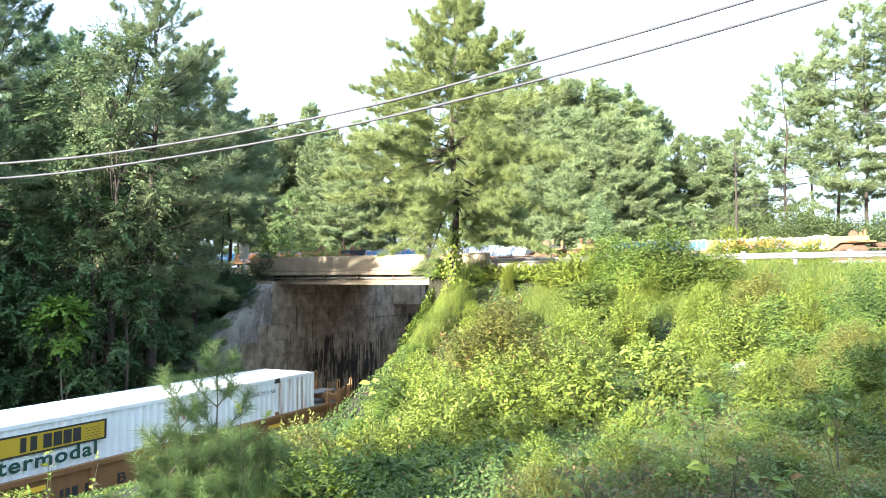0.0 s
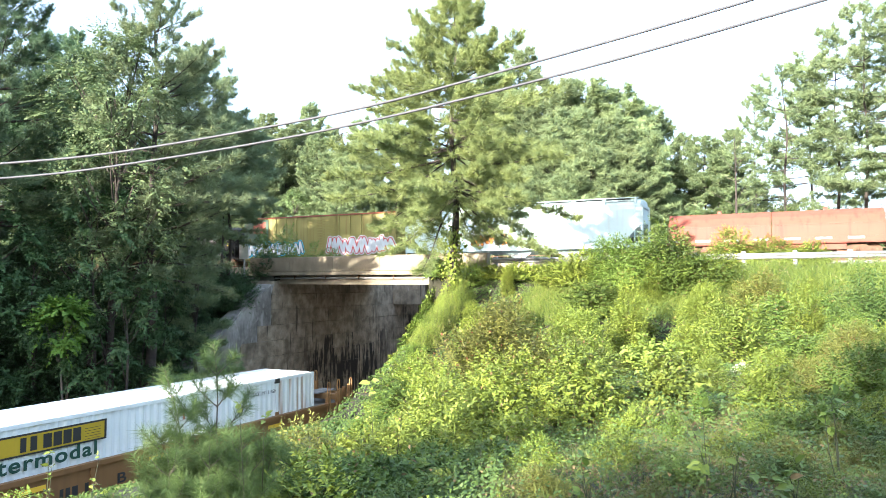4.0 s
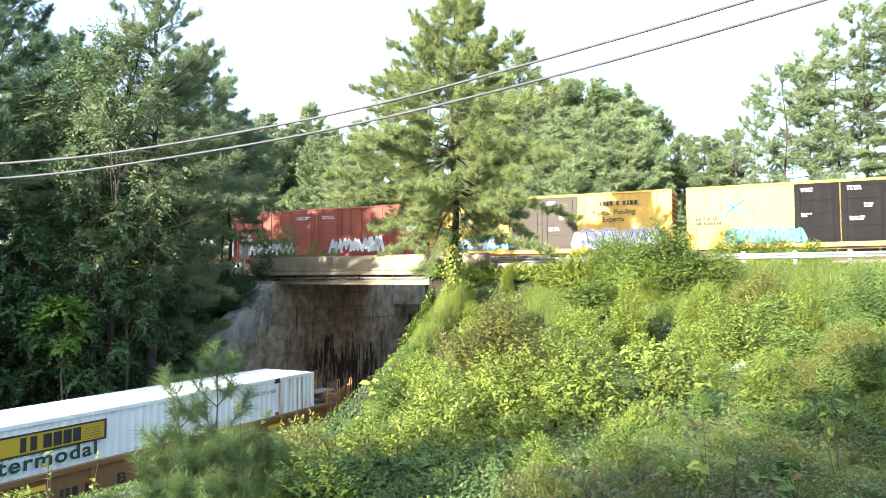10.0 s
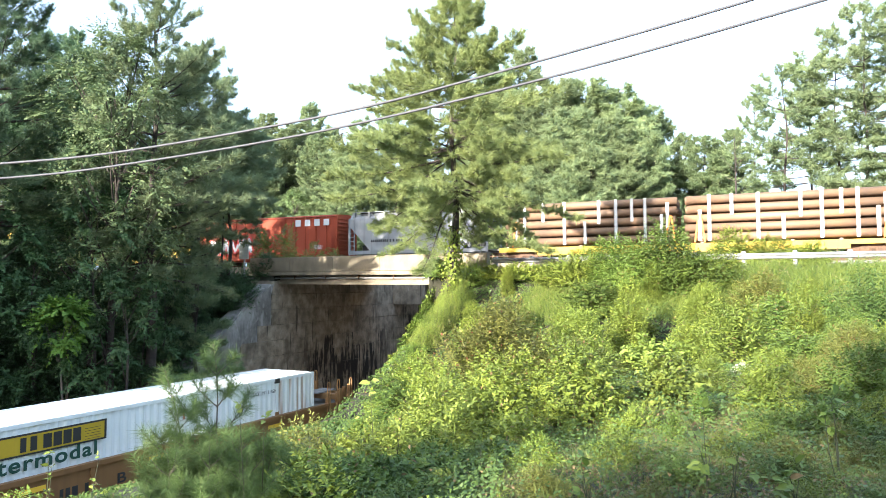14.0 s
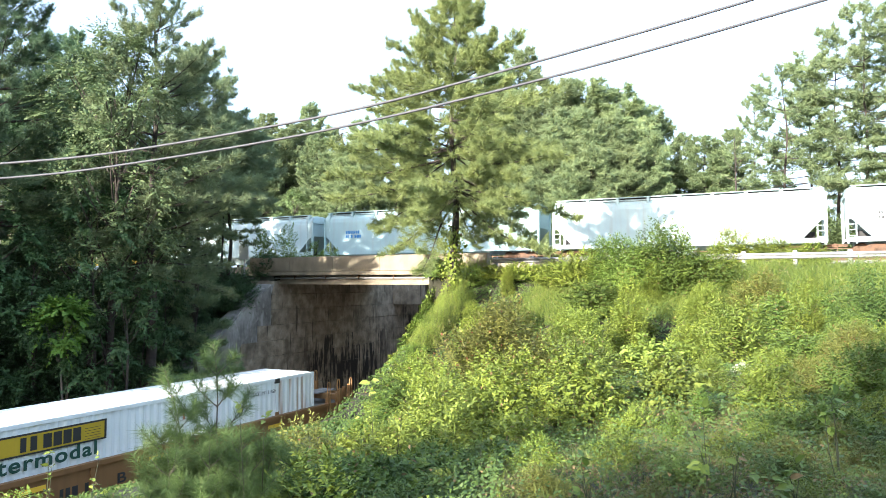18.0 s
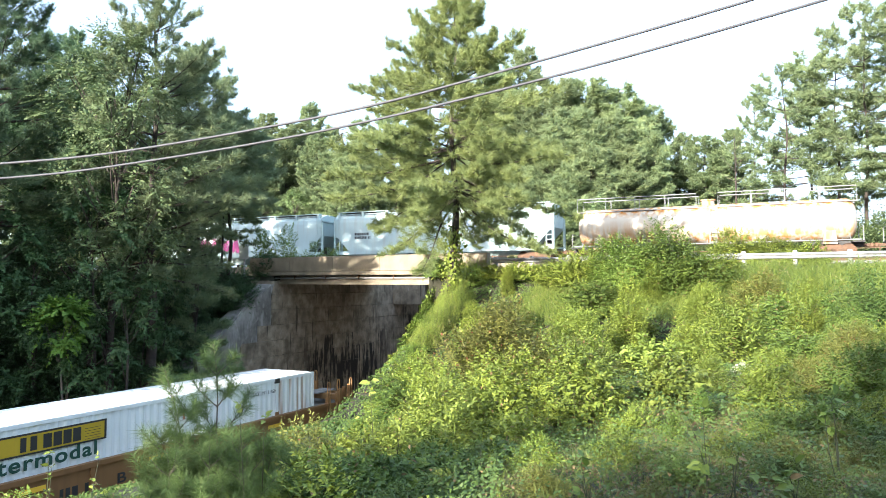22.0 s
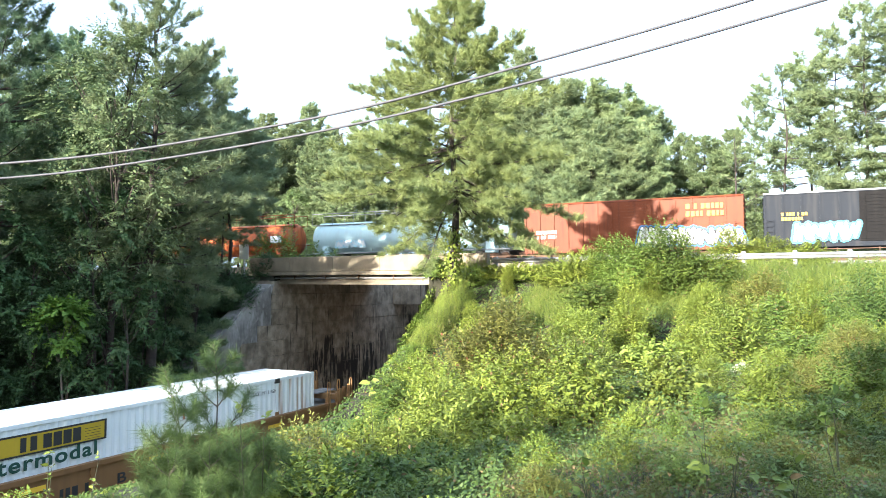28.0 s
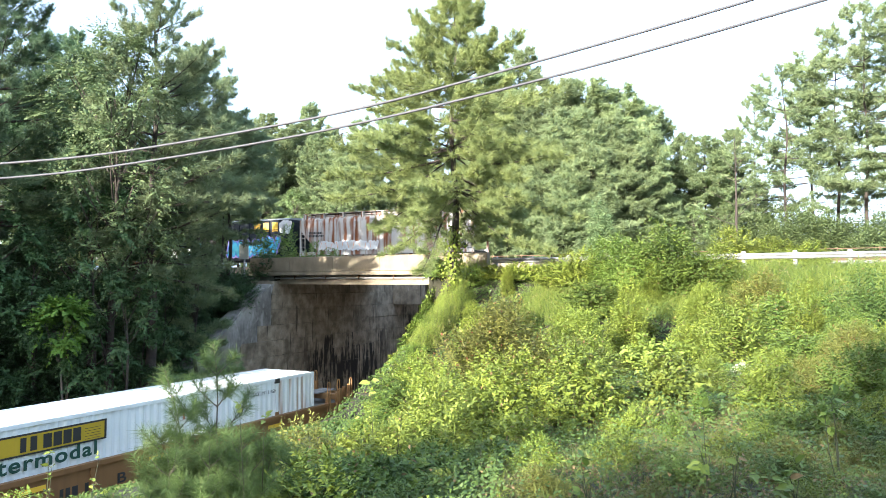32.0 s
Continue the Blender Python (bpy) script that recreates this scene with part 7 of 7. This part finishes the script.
def sapling(px, d, top, seed, label, leaf_m, size=0.1, count=16, stems=1, spread=0.15, start=0.3, narrow=0.7):
    """A thin upright stem or a few, with large single leaves by turns along its upper part."""
    g3 = np.random.default_rng(seed)
    p = at(px, d)
    h = at(px, d, top).z - gz(p.x, p.y)
    t = thing("leafy_sapling", on_ground(p, seed), label, "sapling")
    bm = bmesh.new()
    S, D, L = [], [], []
    for i in range(stems):
        az, out = g3.uniform(0, 6.28), spread * h * (0.3 if stems == 1 else g3.uniform(0.4, 1.0))
        hh = h * (1.0 if i == 0 else g3.uniform(0.6, 0.95))
        tip = np.array((math.cos(az) * out, math.sin(az) * out, hh))
        mid = tip * 0.5 + np.array((g3.normal(0, 0.03), g3.normal(0, 0.03), 0.03)) * h
        tube(bm, [(0, 0, -0.1), mid, tip], [0.007, 0.005, 0.002], 5, False)
        # short side shoots at uneven heights, the last one at the tip
        for j in range(max(2, count // (4 * stems))):
            f0 = 1.0 if j == 0 else start + (1 - start) * g3.random()
            a0 = mid * 2 * f0 * (1 - f0) + tip * f0 ** 2
            d0 = unit(np.array((g3.normal(0, 1), g3.normal(0, 1), 0.7 if j else 1.6)))
            ln = (0.5 + g3.random()) * size * 1.6
            tube(bm, [a0, a0 + d0 * ln], [0.0025, 0.001], 4, False)
            S.append(a0)
            D.append(d0)
            L.append(ln)
    part("stem", bm, M_STEM, t, "thin brown-green stem")
    v, f = sprays(np.array(S), np.array(D), np.array(L), 4, g3, size, narrow, droop=0.15, loose=0.5, hang=0.3, blade=blade_pairs)
    tagged(place(new("foliage", raw_mesh("foliage", v, f, leaf_m)), t), kind="stuff")


for px, d, top, seed, m_, size, count, stems in ((452, 6.1, 716, 218, M_LEAF_LIGHT, 0.09, 12, 2), (664, 9.4, 672, 219, M_LEAF_LIGHT, 0.12, 24, 1), (708, 9.0, 716, 261, M_LEAF_LIGHT, 0.12, 14, 1), (612, 8.0, 756, 262, M_LEAF_LIGHT, 0.10, 30, 3),
                                                 (845, 7.0, 778, 220, M_LEAF, 0.085, 30, 2), (1246, 5.8, 726, 221, M_LEAF_MID, 0.11, 18, 3), (1290, 5.2, 790, 263, M_LEAF_MID, 0.09, 20, 3), (1035, 5.6, 812, 264, M_LEAF_MID, 0.09, 16, 3), (1180, 7.5, 790, 265, M_LEAF, 0.08, 24, 3),
                                                 (95, 7.2, 790, 259, M_LEAF_LIGHT, 0.07, 24, 4), (180, 7.6, 812, 260, M_LEAF_LIGHT, 0.07, 24, 3), (1480, 6.5, 700, 266, M_LEAF_MID, 0.12, 26, 4), (1400, 5.2, 830, 267, M_LEAF_MID, 0.1, 24, 4)):
    sapling(px, d, top, seed, "thin young sapling with large single green leaves", m_, size, count, stems)

# pine saplings in the foreground
def young_pine(px, d, top, foot, seed, whorls=4, side=0.55, per=3, start=0.35):
    """A young long-needled pine: a bent leader with whorls of upturned shoots, each clothed in needles towards its end."""
    g3 = np.random.default_rng(seed)
    p = at(foot, d)
    h = at(px, d, top).z - gz(p.x, p.y)
    t = thing("pine_sapling", on_ground(p), "young long-needled pine among weeds above the track", "pine sapling", "young pines above the track")
    bm = bmesh.new()
    C, D = [], []

    def clothe(pts, first):
        n = len(pts) - 1
        ln = sum(np.linalg.norm(pts[i + 1] - pts[i]) for i in range(n))
        for s_ in np.arange(first, 1.0, 0.012 / ln):
            i = min(int(s_ * n), n - 1)
            C.append(pts[i] + (pts[i + 1] - pts[i]) * (s_ * n - i))
            D.append(unit(pts[i + 1] - pts[i]))

    lean = (px - foot) / 1300 * d
    k = 8
    lead = [np.array((lean * (i / k) + 0.02 * math.sin(i * 1.3 + seed), 0.02 * math.sin(i + seed), h * i / k)) for i in range(k + 1)]
    tube(bm, lead, [0.014 * (1 - 0.8 * i / k) for i in range(k + 1)], 6)
    clothe(lead, 0.80)
    turn = g3.uniform(0, 6.28)
    for w in range(whorls):
        f = start + (0.86 - start) * (w / max(1, whorls - 1)) ** 0.9
        q = min(int(f * k), k - 1)
        p0 = lead[q] + (lead[q + 1] - lead[q]) * (f * k - q)
        turn += 1.0
        for b in range(per):
            ln = h * side * (1 - f) ** 0.8 * g3.uniform(0.7, 1.15) + 0.05
            pts = limb_points(p0, turn + 2 * math.pi * b / per + g3.normal(0, 0.25), g3.uniform(0.25, 0.7), ln, 0.13, g3, 5)
            tube(bm, pts, [0.006 * (1 - 0.7 * i / 5) for i in range(6)], 4, False)
            clothe(pts, 0.45)
            for e in range(2 if ln > 0.25 else 1):
                c = pts[2 + e]
                az = g3.uniform(0, 6.28)
                tw = limb_points(c, az, 0.5, ln * 0.35, 0.12, g3, 3)
                tube(bm, tw, [0.004, 0.003, 0.003, 0.002], 4, False)
                clothe(tw, 0.3)
    part("trunk", bm, M_BARK_GREY, t)
    C, D = np.array(C), np.array(D)
    count = 11
    out = unit(np.cross(D[:, None, :], g3.normal(0, 1, (len(C), count, 3))))
    ahead = g3.uniform(0.3, 1.15, (len(C), count, 1))
    nd = unit(out + D[:, None, :] * ahead + np.array((0, 0, -0.08)))
    wide = unit(np.cross(nd, g3.normal(0, 1, nd.shape))) * 0.0016
    c = np.repeat(C[:, None, :], count, 1)
    tip = c + nd * 0.125 * g3.uniform(0.75, 1.15, ahead.shape)
    v = np.stack([c - wide, c + wide, tip + wide * 0.35], 2).reshape(-1, 3)
    tagged(place(new("needles", raw_mesh("needles", v, np.arange(len(v)).reshape(-1, 3), M_NEEDLE_SAP)), t), kind="stuff")


for px, d, top, foot, seed, whorls, side, per, start in ((379, 6.6, 596, 406, 301, 4, 0.50, 3, 0.42), (296, 6.5, 642, 376, 302, 4, 0.42, 2, 0.40), (318, 6.3, 742, 340, 303, 4, 0.75, 4, 0.25), (430, 6.3, 752, 428, 304, 4, 0.75, 4, 0.25), (482, 6.5, 778, 476, 305, 4, 0.8, 4, 0.2),
                                                         (372, 6.1, 778, 380, 306, 4, 0.75, 4, 0.2), (300, 6.0, 790, 312, 307, 4, 0.7, 4, 0.2)):
    young_pine(px, d, top, foot, seed, whorls, side, per, start)

# feathery upright weeds beside the near wing wall, and dry stalks close by
FEATHER = [shrub("feathery_weed", 330 + i, 0.8, 1.5, pose(0, -220 - i, 0), "tall feathery light green weeds beside the wing wall", n=1500, size=0.11, leaf_m=M_LEAF_LIGHT, narrow=0.16, spiky=0.6, stems=12, k=16, shoot=0.9, steep=2.2, droop=0.05, hang=-0.3, category="weeds", group="feathery weeds on the slope") for i in range(2)]
r = random.Random(17)
first = list(FEATHER)
for _ in range(150):
    u, q = r.uniform(0.6, 8.6), 1.5 + 3.6 * r.random() ** 1.4
    p = low(u, q).xy
    s = r.uniform(0.6, 1.15)
    while s > 0.2 and not clear(p, 1.5 * s):
        s *= 0.85
    if first:
        first.pop().matrix_basis = on_ground(p, r.uniform(0, 6), s)
    else:
        copy_scaled(r.choice(FEATHER), p, r.uniform(0, 6), s)
stalk = shrub("dry_weed", 340, 0.5, 0.9, pose(0, -230, 0), "thin dry brown weed stalks among green weeds", n=180, size=0.04, leaf_m=M_DRY, narrow=0.35, spiky=0.5, steep=1.5, stems=8, shoot=0.8, category="weeds", group="dry weeds on the bank above the cutting")
tall = shrub("tall_weed", 341, 0.5, 1.0, pose(0, -231, 0), "tall thin green weed with narrow leaves", n=320, size=0.085, leaf_m=M_LEAF, narrow=0.3, spiky=0.5, steep=1.6, stems=7, shoot=0.8, category="weeds", group="tall weeds on the bank above the cutting")
moved = set()
for i in range(64):
    px, d_ = r.uniform(700, 1560), r.uniform(5.2, 13)
    p = at(px, d_).xy
    src = stalk if r.random() < 0.45 else tall
    s = r.uniform(0.2, 0.45) + 0.02 * d_
    if not clear(p, s):
        continue
    if src.name not in moved:
        moved.add(src.name)
        src.matrix_basis = on_ground(p, r.uniform(0, 6), s)
    else:
        copy_scaled(src, p, r.uniform(0, 6), s)

# bare trees in the wood
for px, d, top, seed in ((600, 84, 215, 401), (1303, 74, 240, 402), (1390, 74, 330, 403)):
    p = at(px, d)
    h = at(px, d, top).z - gz(p.x, p.y)
    t = thing("bare_tree", on_ground(p), "grey-brown bare dead tree at the wood's edge", "tree")
    g2 = np.random.default_rng(seed)
    bm = bmesh.new()
    tube(bm, [(0, 0, 0), (0.2, 0.1, h * 0.5), (0.1, 0, h)], [0.17, 0.11, 0.02], 6)
    part("trunk", bm, M_BARK, t)
    bm = bmesh.new()
    for i in range(40 if px == 600 else 14):
        z = h * g2.uniform(0.3, 0.97)
        pts_ = limb_points((0.15, 0.05, z), g2.uniform(0, 6.28), g2.uniform(0.2, 0.8), (h - z) * 0.4 + 0.8, 0.02, g2, 5)
        tube(bm, pts_, [0.045, 0.035, 0.028, 0.02, 0.012, 0.006], 4, False)
    tagged(part("branchwork", bm, M_BARK, t), kind="stuff")

# bushes that spill over the near wing wall
r = random.Random(61)
for i in range(60):
    p = low(0.4 + i * 0.15, r.uniform(1.5, 3.0))
    s = r.uniform(0.35, 0.6)
    while s > 0.1 and not clear(p.xy, 2.2 * s):
        s *= 0.85
    copy_scaled(kinds[r.choice((0, 3, 4, 5))], p, r.uniform(0, 6.28), s)

for i in range(40):
    p = low(4.0 + i * 0.125, r.uniform(1.2, 1.8))
    s = 0.6
    while s > 0.15 and not clear(p.xy, 2.2 * s):
        s *= 0.9
    copy_scaled(kinds[r.choice((0, 3, 4))], p, r.uniform(0, 6.28), s)


# ---- cables overhead ----
def cable(y0s, label):
    bm = bmesh.new()
    pts = []
    for px, py, d in y0s:
        pts.append(at(px, d, py))
    # smooth sag between the given places
    fine = []
    for i in range(41):
        t = i / 40 * (len(pts) - 1)
        k = min(int(t), len(pts) - 2)
        a, b = pts[k], pts[k + 1]
        p0 = pts[max(k - 1, 0)]
        p3 = pts[min(k + 2, len(pts) - 1)]
        w = t - k
        fine.append(0.5 * ((2 * a) + (b - p0) * w + (2 * p0 - 5 * a + 4 * b - p3) * w * w + (3 * a - p0 - 3 * b + p3) * w ** 3))
    tube(bm, fine, 0.03, 8)
    ob = part("overhead_cable", bm, M_CABLE, None, smooth=True)
    return tagged(ob, label, "cable", "overhead cables")


M_CABLE = mat("cable_sheath", (0.07, 0.07, 0.078), (0.04, 0.04, 0.046), 0.6, scale=8, fine=60, bump=0.1)
cable(((-420, 316, 20), (0, 290, 18.5), (240, 265, 17.8), (600, 200, 16.6), (900, 123, 15.8), (1330, 0, 14.6), (1800, -150, 13.4)), "upper dark overhead cable sagging across the view")
cable(((-420, 338, 20.6), (0, 316, 19), (250, 287, 18.2), (600, 226, 17.0), (1000, 130, 15.8), (1460, 0, 14.6), (1900, -135, 13.4)), "lower dark overhead cable sagging across the view")

M_POLE = mat("weathered_pole", (0.16, 0.12, 0.09), (0.08, 0.06, 0.05), 0.9, scale=3, fine=20)
for px, d, py in ((-420, 20.3, 327), (1850, 13.4, -142)):
    p = at(px, d, py)
    pole = thing("utility_pole", pose(p.x, p.y, gz(p.x, p.y) - 0.3), "weathered wooden utility pole carrying the cables", "pole")
    bm = bmesh.new()
    hh = p.z - gz(p.x, p.y) + 1.6
    tube(bm, [(0, 0.1, 0), (0, 0.1, hh * 0.5), (0, 0.1, hh)], [0.17, 0.14, 0.11], 10)
    part("shaft", bm, M_POLE, pole)


motions()
